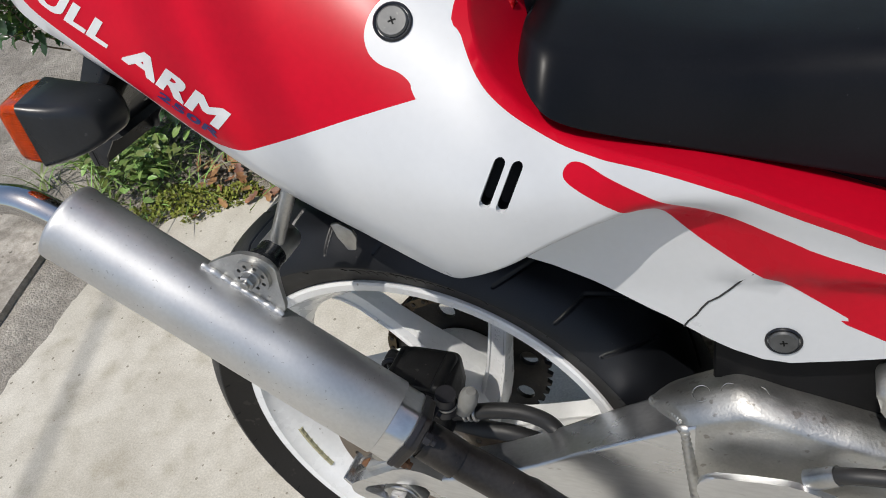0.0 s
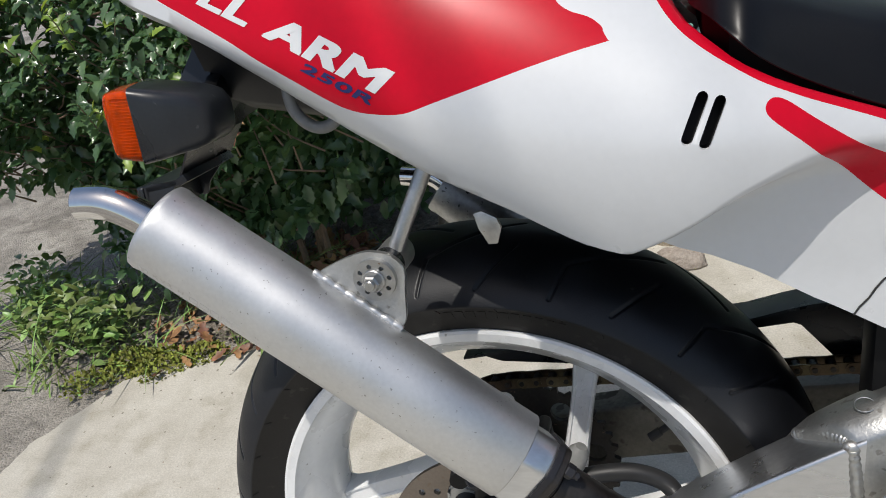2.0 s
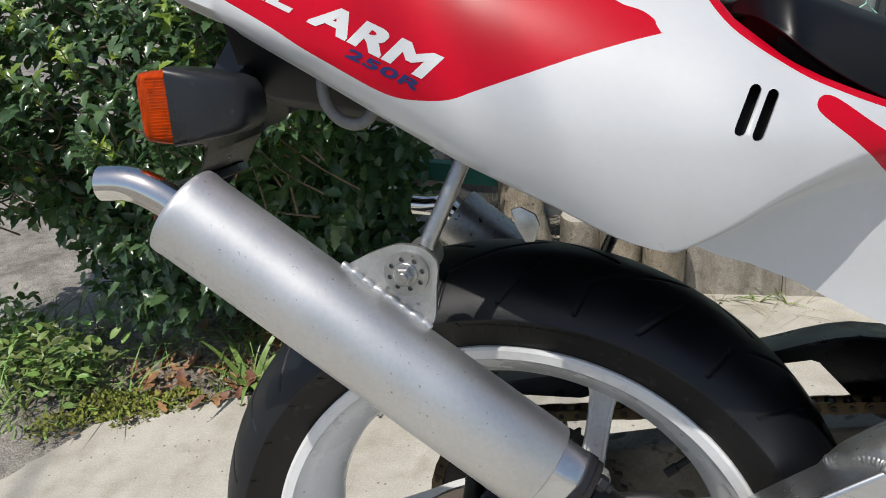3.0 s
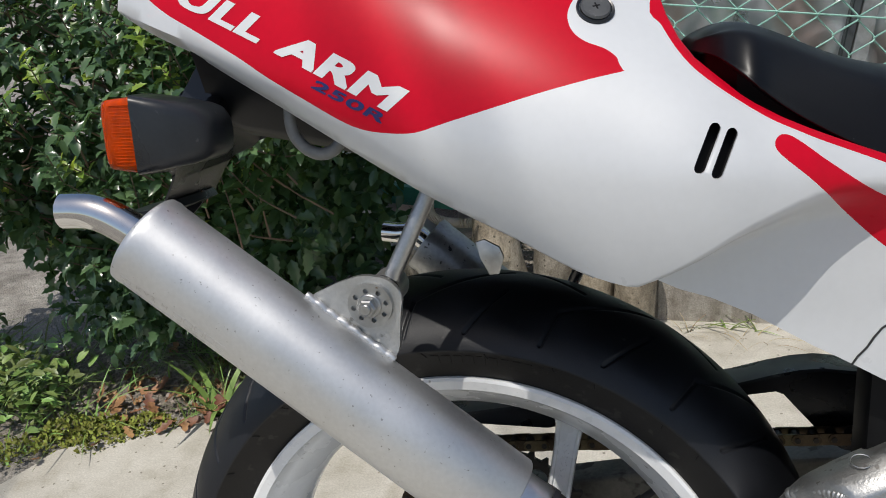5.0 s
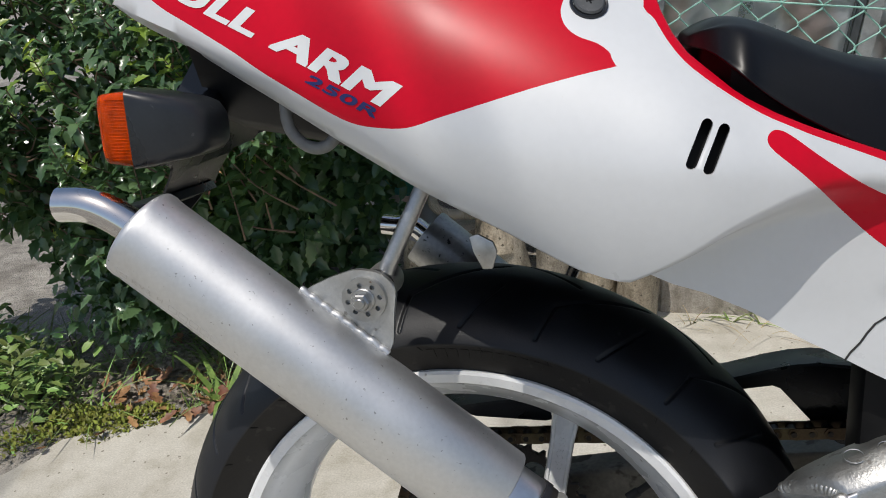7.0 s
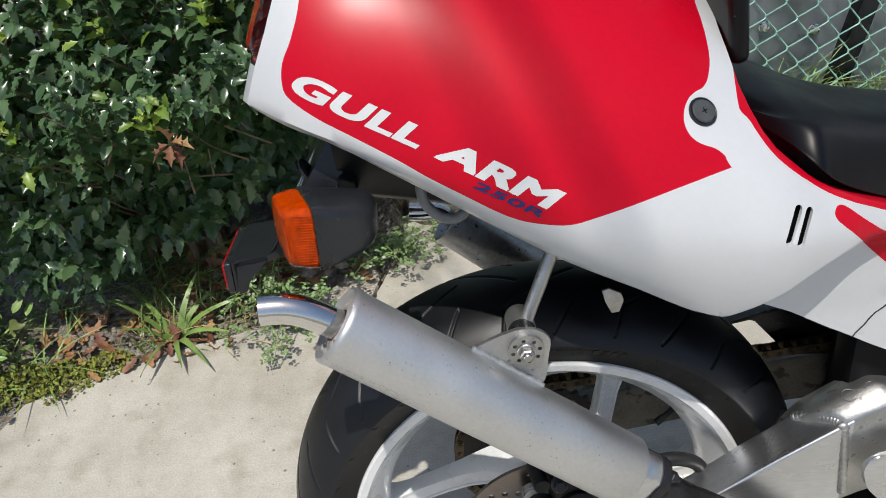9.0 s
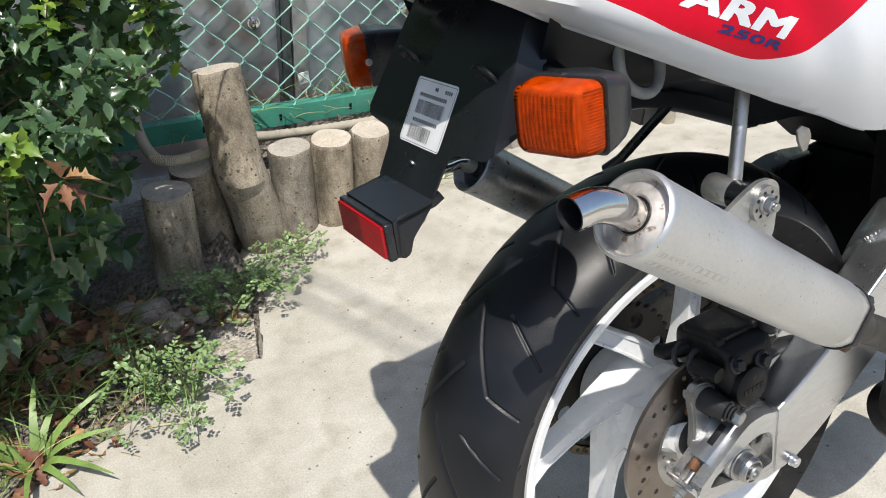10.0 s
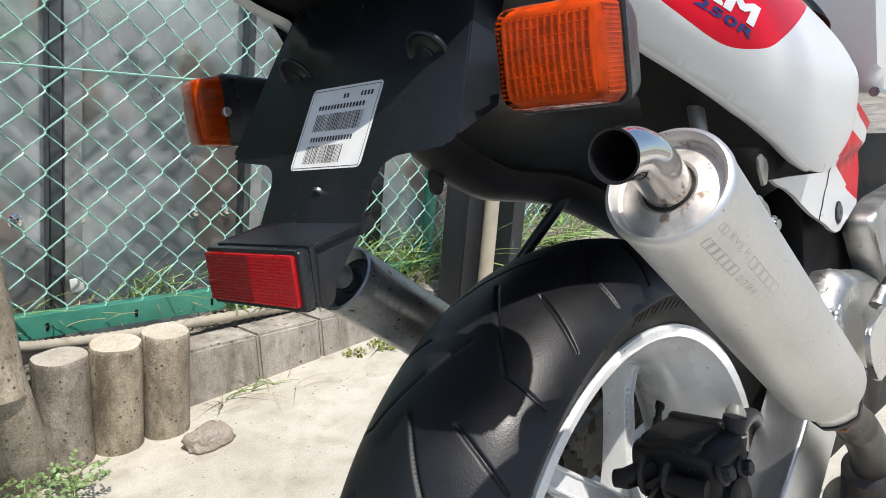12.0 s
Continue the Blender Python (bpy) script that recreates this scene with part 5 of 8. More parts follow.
arm_top = smooth_fn([0.03, 0.052, 0.10, 0.149, 0.217, 0.279, 0.295], [0.333, 0.343, 0.364, 0.391, 0.436, 0.4735, 0.483])
arm_low = smooth_fn([0.03, 0.052, 0.08, 0.14, 0.20, 0.26, 0.295], [0.252, 0.252, 0.252, 0.277, 0.314, 0.350, 0.372])
bm = bmesh.new()
loops = []
for x in np.linspace(0.052, 0.292, 15):
    y0, y1 = -0.1400 + 0.02 * (x - 0.052), -0.098 + 0.055 * (x - 0.052)
    sec = rounded([(y0, arm_low(x)), (y1, arm_low(x)), (y1, arm_top(x) - 0.003), (y0, arm_top(x))], 0.0045, 4)
    loops.append([bm.verts.new((x, y, z)) for y, z in sec])
skin(bm, loops, cap=(True, True))
arm = part("swingarm", bm, ALU, bike, "brushed aluminium box-section swingarm", sharp=30)
# cast front half: outer face, bright ridge, humped top
ridge = smooth_fn([0.282, 0.289, 0.300, 0.313, 0.33, 0.341, 0.375, 0.45, 0.60], [0.4750, 0.481, 0.488, 0.494, 0.5005, 0.499, 0.490, 0.470, 0.42])
hump = smooth_fn([0.250, 0.258, 0.280, 0.302, 0.317, 0.332, 0.354, 0.373, 0.45, 0.60], [0.455, 0.468, 0.486, 0.4995, 0.508, 0.507, 0.501, 0.497, 0.478, 0.43])
foot_z = smooth_fn([0.284, 0.33, 0.40, 0.60], [0.366, 0.384, 0.375, 0.32])
bm = bmesh.new()
loops = []
for x in list(np.linspace(0.284, 0.40, 24)) + [0.43, 0.47, 0.52, 0.60]:
    zr, zf = ridge(x), foot_z(x)
    yo = -0.1345 + 0.01 * (x - 0.284)
    lag = max(0.0, min(1.0, (0.36 - x) / 0.076))
    lp = []
    for y, z, k in [(yo + 0.02, zf - 0.004, 0), (yo + 0.004, zf, 0), (yo, zf + 0.006, 0), (yo - 0.0008, zr - 0.03, 0), (yo, zr - 0.006, 0), (yo + 0.0018, zr - 0.0015, 0), (yo + 0.006, zr + 0.0012, 0.1), (yo + 0.016, 0.0015, 0.4), (-0.104, 0.0, 0.8),
                    (-0.090, -0.003, 1.0), (-0.074, -0.014, 1.0), (-0.066, -0.034, 1.0), (-0.066, zf, 0.6)]:
        xs = x - 0.036 * k * lag
        lp.append(bm.verts.new((xs, y, hump(max(xs, 0.250)) - 0.6 * max(0.0, 0.250 - xs) + z if z < 0.1 else z)))
    loops.append(lp)
skin(bm, loops, cap=(True, True))
gus = part("swingarm_front", bm, CAST, bike, "cast aluminium front half of the swingarm", sharp=60)
for k, (x, z, r) in enumerate(((0.2935, 0.480, 0.0065), (0.314, 0.490, 0.0055), (0.334, 0.496, 0.008))):
    bm = bmesh.new()
    turned(bm, [(r, -0.0004), (r + 0.0004, 0.00005), (r + 0.0008, -0.0004)], (x, -0.1150, (ridge(x + 0.01) + hump(x + 0.01)) / 2 + 0.0030), Vector((-0.15, -0.25, 0.95)), 24)
    part("casting_mark", bm, CAST, gus)
def bead(points, r):
    """A rippled weld along a line."""
    bm = bmesh.new()
    pts = spline(points, 30)
    n = len(pts)
    rod(bm, pts, [r * (0.5 if k in (0, n - 1) else 0.92 + 0.16 * abs(math.sin(k * 0.7))) for k in range(n)], 12)
    return bm


part("weld_bead", bead([(0.284, -0.1325, 0.472), (0.289, -0.1352, 0.430), (0.294, -0.1352, 0.386)], 0.0045), CAST, arm, "stacked weld beads")
part("weld_bead", bead([(0.283, -0.128, 0.474), (0.270, -0.112, 0.4715), (0.252, -0.092, 0.4550)], 0.0048), CAST, arm, "stacked weld beads")
bm = bmesh.new()
bmesh.ops.create_uvsphere(bm, u_segments=16, v_segments=10, radius=0.0072, matrix=Matrix.Translation((0.284, -0.1315, 0.472)) @ Matrix.Diagonal((1, 0.7, 0.8, 1)))
part("weld_end", bm, CAST, arm)
# axle block: a machined fork with a window, an adjuster block and the axle nut
fork_out = rounded([(-0.066, 0.283), (-0.064, 0.298), (-0.044, 0.312), (-0.002, 0.341), (0.012, 0.3465), (0.030, 0.3465), (0.056, 0.338), (0.060, 0.262), (0.056, 0.252), (0.040, 0.2505), (0.010, 0.262), (-0.048, 0.274)], 0.006, 4)
fork_hole = rounded([(0.022, 0.323), (0.040, 0.318), (0.046, 0.310), (0.048, 0.270), (0.034, 0.270), (-0.020, 0.283), (-0.050, 0.291), (-0.044, 0.300), (-0.010, 0.316)], 0.006, 4)
axb = part("axle_fork", flat_plate(fork_out, [fork_hole], -0.1385, -0.1240), ALU, arm, "machined aluminium axle fork with a window", sharp=25)
part("axle_fork", flat_plate(fork_out, [fork_hole], -0.1090, -0.0990), ALU, arm, "machined aluminium axle fork with a window", sharp=25)
slope = Matrix.Rotation(-math.atan2(0.029, 0.043), 3, "Y")
bm = bmesh.new()
block(bm, (-0.0150, -0.1195, 0.3205), (0.056, 0.0200, 0.030), slope, 0.0012)
adj = part("chain_adjuster", bm, ALU, axb, "square machined adjuster block")
bm = bmesh.new()
block(bm, Vector((-0.0150, -0.1195, 0.3205)) + slope @ Vector((0.004, 0, 0.0147)), (0.026, 0.0080, 0.0012), slope, 0.0004)
part("adjuster_groove", bm, SOOT, adj)
bm = bmesh.new()
block(bm, (-0.0005, -0.1315, AXLE + 0.001), (0.040, 0.0120, 0.032), slope, 0.002)
part("axle_slider", bm, CAST, axb)
bm = bmesh.new()
block(bm, (-0.066, -0.1185, 0.291), (0.005, 0.036, 0.026), slope, 0.0012)
part("adjuster_plate", bm, ALU, axb)
bm = bmesh.new()
rod(bm, [Vector((-0.067, -0.117, 0.288)), Vector((-0.030, -0.117, 0.312))], 0.0036, 12)
disc_solid(bm, (-0.071, -0.117, 0.2855), slope @ Vector((1, 0, 0)), 0.0078, 0.006, 6, 0.0008)
disc_solid(bm, (-0.076, -0.117, 0.2822), slope @ Vector((1, 0, 0)), 0.0060, 0.006, 6, 0.0008)
part("adjuster_bolt", bm, STEEL, axb)
bm = bmesh.new()
block(bm, (-0.048, -0.117, 0.306), (0.012, 0.006, 0.018), slope, 0.001)
part("adjuster_lock_nut", bm, RUST, axb, "rusty lock nut")
bm = bmesh.new()
disc_solid(bm, (-0.001, -0.1385, AXLE), (0, 1, 0), 0.0190, 0.0035, 32, 0.001)
part("washer", bm, STEEL, axb)
bm = bmesh.new()
disc_solid(bm, (-0.001, -0.1440, AXLE), (0, 1, 0), 0.0158, 0.010, 6, 0.0022)
turned(bm, [(0.0150, 0.0), (0.0135, 0.004), (0.0120, 0.0045)], (-0.001, -0.1490, AXLE), (0, -1, 0), 32)
part("axle_nut", bm, STEEL, axb)
bm = bmesh.new()
turned(bm, [(0.0085, -0.155), (0.0085, 0.16)], (-0.001, 0, AXLE), (0, 1, 0), 20)
turned(bm, [(0.0085, -0.155), (0.0072, -0.1565), (0.0050, -0.1560), (0.0045, -0.1530), (0.0, -0.1530)], (-0.001, 0, AXLE), (0, 1, 0), 20)
part("axle", bm, STEEL, bike)
bm = bmesh.new()
disc_solid(bm, (0.080, -0.1415, 0.256), (0, 1, 0), 0.0070, 0.006, 20, 0.002)
turned(bm, [(0.0062, 0.0), (0.0062, 0.0030), (0.0032, 0.0030), (0.0028, 0.0010), (0.0, 0.0010)], (0.080, -0.1444, 0.256), (0, -1, 0), 20)
part("stand_bobbin", bm, ALU, arm)
# left arm: dirty metal with shade worked into its dark tone
beam([(-0.03, 0.290, 0.030, 0.100, 0.140, 0.1), (0.05, 0.305, 0.032, 0.100, 0.140, 0.2), (0.25, 0.345, 0.034, 0.095, 0.135, 0.2), (0.5, 0.38, 0.036, 0.085, 0.125, 0.1)], "swingarm_left", GRIMY_SHADED, "grimy straight left arm of the aluminium swingarm, darkened for shade")
# chain guard
bm = bmesh.new()
loops = []
for x, z, hh in [(-0.052, 0.4330, 0.006), (0.01, 0.4450, 0.006), (0.10, 0.458, 0.008), (0.17, 0.469, 0.009), (0.231, 0.480, 0.009), (0.263, 0.490, 0.009), (0.285, 0.4955, 0.009), (0.305, 0.498, 0.010), (0.335, 0.496, 0.010), (0.42, 0.480, 0.012)]:
    loops.append([bm.verts.new((x, 0.088, z - 0.001)), bm.verts.new((x, 0.050, z)), bm.verts.new((x, 0.050, z + 0.003)), bm.verts.new((x, 0.088, z + 0.003)), bm.verts.new((x, 0.092, z + 0.001)), bm.verts.new((x, 0.093, z - hh)), bm.verts.new((x, 0.090, z - hh))])
skin(bm, loops, cap=(True, True))
part("chain_guard", bm, GREYED, bike, "grey-black plastic chain guard")
bm = bmesh.new()
slab(bm, rounded([(-0.050, 0.432), (0.01, 0.4435), (0.10, 0.4565), (0.19, 0.471), (0.268, 0.486), (0.30, 0.491), (0.335, 0.490), (0.40, 0.478), (0.40, 0.40), (0.335, 0.405), (0.316, 0.420), (0.277, 0.463), (0.19, 0.447), (0.10, 0.426), (0.055, 0.412), (-0.02, 0.413), (-0.048, 0.422)], 0.004), 0.084, 0.0905, 0.001)
part("guard_plate", bm, PLASTIC, bike, "black side plate of the chain guard")

# ---- caliper ----
bm = bmesh.new()
rot = Euler((0, radians(4), 0)).to_matrix()
loops = []
for y, x0, x1, z0, z1 in [(-0.044, 0.002, 0.050, 0.392, 0.424), (-0.048, -0.004, 0.054, 0.388, 0.430), (-0.060, -0.008, 0.057, 0.386, 0.434), (-0.085, -0.010, 0.060, 0.384, 0.436), (-0.105, -0.008, 0.062, 0.380, 0.434), (-0.118, -0.006, 0.060, 0.376, 0.429), (-0.123, -0.001, 0.055, 0.380, 0.422)]:
    loops.append([bm.verts.new((x, y, z)) for x, z in rounded([(x0, z0), (x1, z0), (x1, z1), (x0, z1)], 0.008, 3)])
skin(bm, loops, cap=(True, True))
cal = part("brake_caliper", bm, CALIPER, arm, "dirty black two-piston brake caliper", sharp=50)
bm = bmesh.new()
block(bm, (0.025, -0.082, 0.4355), (0.052, 0.050, 0.008), rot, 0.0035, 2)
part("cover", bm, CALIPER, cal, "black caliper top cover")
for x in (0.0, 0.050):
    bm = bmesh.new()
    block(bm, (x, -0.082, 0.4340), (0.012, 0.052, 0.014), rot, 0.005, 3)
    part("cover_ridge", bm, CALIPER, cal)
bm = bmesh.new()
turned(bm, [(0.0, 0.031), (0.0195, 0.031), (0.0232, 0.0285), (0.0245, 0.024), (0.0250, 0.0)], (0.022, -0.100, 0.381), (0, -1, 0.03), 40)
part("piston_housing", bm, CALIPER, cal)
for k in range(5):
    bm = bmesh.new()
    block(bm, (0.0085 + 0.0062 * k, -0.1312, 0.381), (0.0040, 0.0006, 0.0060))
    part("raised_mark", bm, CALIPER, cal)
bm = bmesh.new()
rod(bm, [(-0.028, -0.0435, 0.408), (-0.026, -0.053, 0.409), (-0.014, -0.062, 0.412), (0.004, -0.068, 0.414)], [0.0075, 0.0090, 0.0095, 0.0095], 18)
part("pin_boss", bm, CALIPER, cal)
for y in (-0.066, -0.087):
    bm = bmesh.new()
    rod(bm, spline([(0.002, y, 0.412), (-0.016, y, 0.424), (-0.027, y - 0.001, 0.417), (-0.025, y - 0.002, 0.402), (-0.014, y - 0.002, 0.394)], 5), 0.0030, 8)
    part("pad_spring", bm, SOOT, cal, "bent steel pad spring")
bm = bmesh.new()
rod(bm, [(-0.022, -0.088, 0.411), (-0.018, -0.1195, 0.410)], [0.0088, 0.0085], 20)
part("slide_pin", bm, CALIPER, cal)
bm = bmesh.new()
turned(bm, [(0.0, 0.0), (0.0135, 0.0), (0.0145, 0.004), (0.0140, 0.020), (0.0120, 0.034), (0.0118, 0.038), (0.0, 0.038)], (-0.019, -0.090, 0.371), (0.16, -1, -0.12), 28)
part("pin_boot", bm, HOSE, cal, "black rubber pin boot")
for k in range(3):
    bm = bmesh.new()
    disc_solid(bm, (-0.0125 + 0.0006 * k, -0.1290 - 0.0036 * k, 0.3664 - 0.0004 * k), (0.16, -1, -0.12), 0.0100 - 0.0008 * k, 0.0026, 24, 0.0009)
    part("boot_fold", bm, HOSE, cal)
bm = bmesh.new()
disc_solid(bm, (-0.0108, -0.1395, 0.3650), (0.16, -1, -0.12), 0.0088, 0.008, 6, 0.0012)
part("pin_bolt", bm, STEEL, cal)
bm = flat_plate(rounded([(-0.036, 0.386), (-0.028, 0.392), (-0.010, 0.388), (-0.004, 0.378), (-0.010, 0.352), (-0.006, 0.322), (0.014, 0.312), (0.016, 0.284), (-0.004, 0.274), (-0.024, 0.284), (-0.034, 0.306), (-0.032, 0.345), (-0.037, 0.372)], 0.008, 4), [], -0.1010, -0.0900)
bmesh.ops.bevel(bm, geom=[e for e in bm.edges if len(e.link_faces) == 2 and e.calc_face_angle(0) > 1.2], offset=0.002, segments=2, affect="EDGES")
part("caliper_bracket", bm, CAST, cal, "grey cast caliper bracket")
for c, way, r in (((-0.001, -0.124, 0.418), (0, -1, 0.4), 0.0062), ((0.038, -0.123, 0.407), (0, -1, 0.2), 0.0066)):
    bm = bmesh.new()
    disc_solid(bm, Vector(c) + Vector(way).normalized() * 0.002, way, r * 1.5, 0.006, 20, 0.002)
    disc_solid(bm, Vector(c) + Vector(way).normalized() * 0.007, way, r, 0.008, 6, 0.001)
    part("caliper_bolt", bm, SOOT, cal)
bm = bmesh.new()
rod(bm, [(0.058, -0.108, 0.414), (0.060, -0.109, 0.424), (0.060, -0.109, 0.4245), (0.064, -0.111, 0.440)], [0.0125, 0.0125, 0.0105, 0.0100], 20)
part("banjo_bolt", bm, SOOT, cal, "black hose union bolt")
bm = bmesh.new()
turned(bm, [(0.0118, 0.0), (0.0118, 0.0022), (0.0108, 0.0024)], (0.0605, -0.109, 0.4245), (0.2, -0.1, 1), 24)
part("union_washer", bm, STEEL, cal)
bm = bmesh.new()
rod(bm, [(0.074, -0.104, 0.412), (0.080, -0.103, 0.424), (0.085, -0.103, 0.436), (0.087, -0.103, 0.441)], [0.0085, 0.0098, 0.0088, 0.0050], 20)
part("bleed_cap", bm, BOOT, cal, "greyish rubber cap")
bm = bmesh.new()
rod(bm, spline([(0.058, -0.100, 0.400), (0.080, -0.098, 0.404), (0.105, -0.096, 0.410), (0.130, -0.094, 0.411), (0.152, -0.092, 0.402), (0.163, -0.090, 0.385), (0.168, -0.088, 0.360)], 8), 0.0078, 16)
part("brake_hose", bm, HOSE, cal, "black rubber brake hose")
bm = bmesh.new()
rod(bm, spline([(0.055, -0.090, 0.374), (0.085, -0.090, 0.371), (0.115, -0.088, 0.369), (0.150, -0.084, 0.356)], 8), 0.0090, 16)
part("link_sleeve", bm, HOSE, cal, "black rubber sleeve")
for k in range(3):
    bm = bmesh.new()
    p = Vector((0.074 + 0.0055 * k, -0.0985, 0.4030 + 0.0012 * k))
    disc_solid(bm, p, (1, 0.05, 0.2), 0.0094, 0.003, 20, 0.0008)
    part("hose_clamp", bm, STEEL, cal)

# ---- footrest plate, hose and frame parts ahead ----
bm = bmesh.new()
slab(bm, rounded([(0.295, 0.440), (0.302, 0.454), (0.334, 0.459), (0.365, 0.462), (0.395, 0.452), (0.44, 0.430), (0.45, 0.39), (0.33, 0.385), (0.302, 0.415)], 0.010), -0.160, -0.154, 0.002)
part("heel_plate", bm, ALU, bike, "polished aluminium heel plate")
bm = bmesh.new()
rod(bm, spline([(0.385, -0.150, 0.468), (0.40, -0.155, 0.480), (0.425, -0.155, 0.484), (0.46, -0.15, 0.48), (0.55, -0.13, 0.46)], 6), 0.0062, 14)
part("cable", bm, HOSE, bike, "black control cable")
bm = bmesh.new()
rod(bm, [(0.374, -0.148, 0.458), (0.392, -0.152, 0.474)], [0.0085, 0.0075], 16)
part("cable_fitting", bm, STEEL, bike)
bm = bmesh.new()
slab(bm, rounded([(0.40, 0.55), (0.46, 0.565), (0.60, 0.565), (0.72, 0.54), (0.70, 0.40), (0.60, 0.30), (0.50, 0.34), (0.46, 0.46)], 0.02), -0.140, -0.105, 0.008, 3)
part("frame_spar", bm, CAST, bike, "silver cast frame plate ahead of the wheel")
bm = bmesh.new()
slab(bm, rounded([(0.50, 0.69), (0.50, 0.83), (0.60, 0.95), (0.95, 1.0), (1.02, 0.80), (0.74, 0.66)], 0.03), -0.125, 0.125, 0.02, 4)
part("fuel_tank", bm, WHITE, bike, "white fuel tank ahead of the seat")
bm = bmesh.new()
rod(bm, [(0.50, -0.121, 0.688), (0.62, -0.121, 0.674), (0.74, -0.121, 0.659)], 0.006, 12)
part("tank_seam", bm, ALU, bike, "grey seam along the lower edge of the tank")

# ---- materials of the place ----
def ground_material(name, a, b, c, scale=6.0, grain=260.0, pebble=0.0, bump=0.5, rough=0.85, depth=0.004, pits=0.0, speckle=0.18, rare=0.46, wash=None, mid=5.3, vary=0.0):
    """Weathered ground: three tones in patches, grain and pits."""
    m = bpy.data.materials.new(name)
    m.use_nodes = True
    t = m.node_tree
    N, L = t.nodes, t.links
    p = N["Principled BSDF"]
    tc = N.new("ShaderNodeTexCoord")
    n1, n2, n3 = (N.new("ShaderNodeTexNoise") for _ in range(3))
    for n, s, d in ((n1, scale, 8), (n2, grain, 5), (n3, scale * mid, 8)):
        n.inputs["Scale"].default_value, n.inputs["Detail"].default_value = s, d
        L.new(tc.outputs["Object"], n.inputs[0])
    r1 = N.new("ShaderNodeValToRGB")
    r1.color_ramp.elements[0].position, r1.color_ramp.elements[1].position = 0.36, 0.66
    r1.color_ramp.elements[0].color, r1.color_ramp.elements[1].color = (*a, 1), (*b, 1)
    L.new(n1.outputs[0], r1.inputs[0])
    m1 = N.new("ShaderNodeMix")
    m1.data_type = "RGBA"
    m1.inputs["B"].default_value = (*c, 1)
    k = N.new("ShaderNodeMapRange")
    k.inputs["From Min"].default_value, k.inputs["From Max"].default_value = 0.52, 0.74
    k.inputs["To Max"].default_value = 0.75
    L.new(n3.outputs[0], k.inputs[0])
    L.new(k.outputs[0], m1.inputs["Factor"])
    L.new(r1.outputs[0], m1.inputs["A"])
    g = N.new("ShaderNodeMapRange")
    g.inputs["From Min"].default_value, g.inputs["From Max"].default_value = 0.3, 0.7
    g.inputs["To Min"].default_value, g.inputs["To Max"].default_value = 1 - speckle, 1 + 0.9 * speckle
    L.new(n2.outputs[0], g.inputs[0])
    m2 = N.new("ShaderNodeVectorMath")
    m2.operation = "SCALE"
    L.new(m1.outputs["Result"], m2.inputs[0])
    L.new(g.outputs[0], m2.inputs["Scale"])
    if wash:
        wm = N.new("ShaderNodeMapping")
        wm.inputs["Scale"].default_value = wash[:3]
        L.new(tc.outputs["Object"], wm.inputs[0])
        wn = N.new("ShaderNodeTexNoise")
        wn.inputs["Scale"].default_value, wn.inputs["Detail"].default_value, wn.inputs["Roughness"].default_value = 1.0, 10, 0.68
        L.new(wm.outputs[0], wn.inputs[0])
        wr = N.new("ShaderNodeValToRGB")
        wr.color_ramp.elements[0].position, wr.color_ramp.elements[1].position = 0.36, 0.60
        wr.color_ramp.elements[0].color, wr.color_ramp.elements[1].color = (*wash[3], 1), (*wash[4], 1)
        L.new(wn.outputs[0], wr.inputs[0])
        wx = N.new("ShaderNodeVectorMath")
        wx.operation = "MULTIPLY"
        L.new(m2.outputs[0], wx.inputs[0])
        L.new(wr.outputs[0], wx.inputs[1])
        m2 = wx
    if vary:
        who = N.new("ShaderNodeObjectInfo")
        tone = N.new("ShaderNodeValToRGB")
        tone.color_ramp.elements[0].color, tone.color_ramp.elements[1].color = (1 - vary, 1 - 0.9 * vary, 1 - 0.65 * vary, 1), (1 + vary, 1 + 0.75 * vary, 1 + 0.4 * vary, 1)
        L.new(who.outputs["Random"], tone.inputs[0])
        vx = N.new("ShaderNodeVectorMath")
        vx.operation = "MULTIPLY"
        L.new(m2.outputs[0], vx.inputs[0])
        L.new(tone.outputs[0], vx.inputs[1])
        m2 = vx
    L.new(m2.outputs[0], p.inputs["Base Color"])
    p.inputs["Roughness"].default_value = rough
    p.inputs["Specular IOR Level"].default_value = 0.25
    add = N.new("ShaderNodeMath")
    add.operation = "MULTIPLY_ADD"
    add.inputs[1].default_value = 0.35
    L.new(n3.outputs[0], add.inputs[0])
    last = n2.outputs[0]
    if pebble:
        v = N.new("ShaderNodeTexVoronoi")
        v.inputs["Scale"].default_value = pebble
        L.new(tc.outputs["Object"], v.inputs[0])
        inv = N.new("ShaderNodeMath")
        inv.operation = "MULTIPLY_ADD"
        inv.inputs[1].default_value = -1.2
        L.new(v.outputs[0], inv.inputs[0])
        L.new(n2.outputs[0], inv.inputs[2])
        last = inv.outputs[0]
        pm = N.new("ShaderNodeMix")
        pm.data_type = "RGBA"
        pm.blend_type = "MULTIPLY"
        pm.inputs["Factor"].default_value = 0.55
        pr = N.new("ShaderNodeValToRGB")
        pr.color_ramp.elements[0].color, pr.color_ramp.elements[1].color = (0.55, 0.54, 0.52, 1), (1.5, 1.45, 1.38, 1)
        L.new(v.outputs["Color"], pr.inputs[0])
        L.new(m2.outputs[0], pm.inputs["A"])
        L.new(pr.outputs[0], pm.inputs["B"])
        L.new(pm.outputs["Result"], p.inputs["Base Color"])
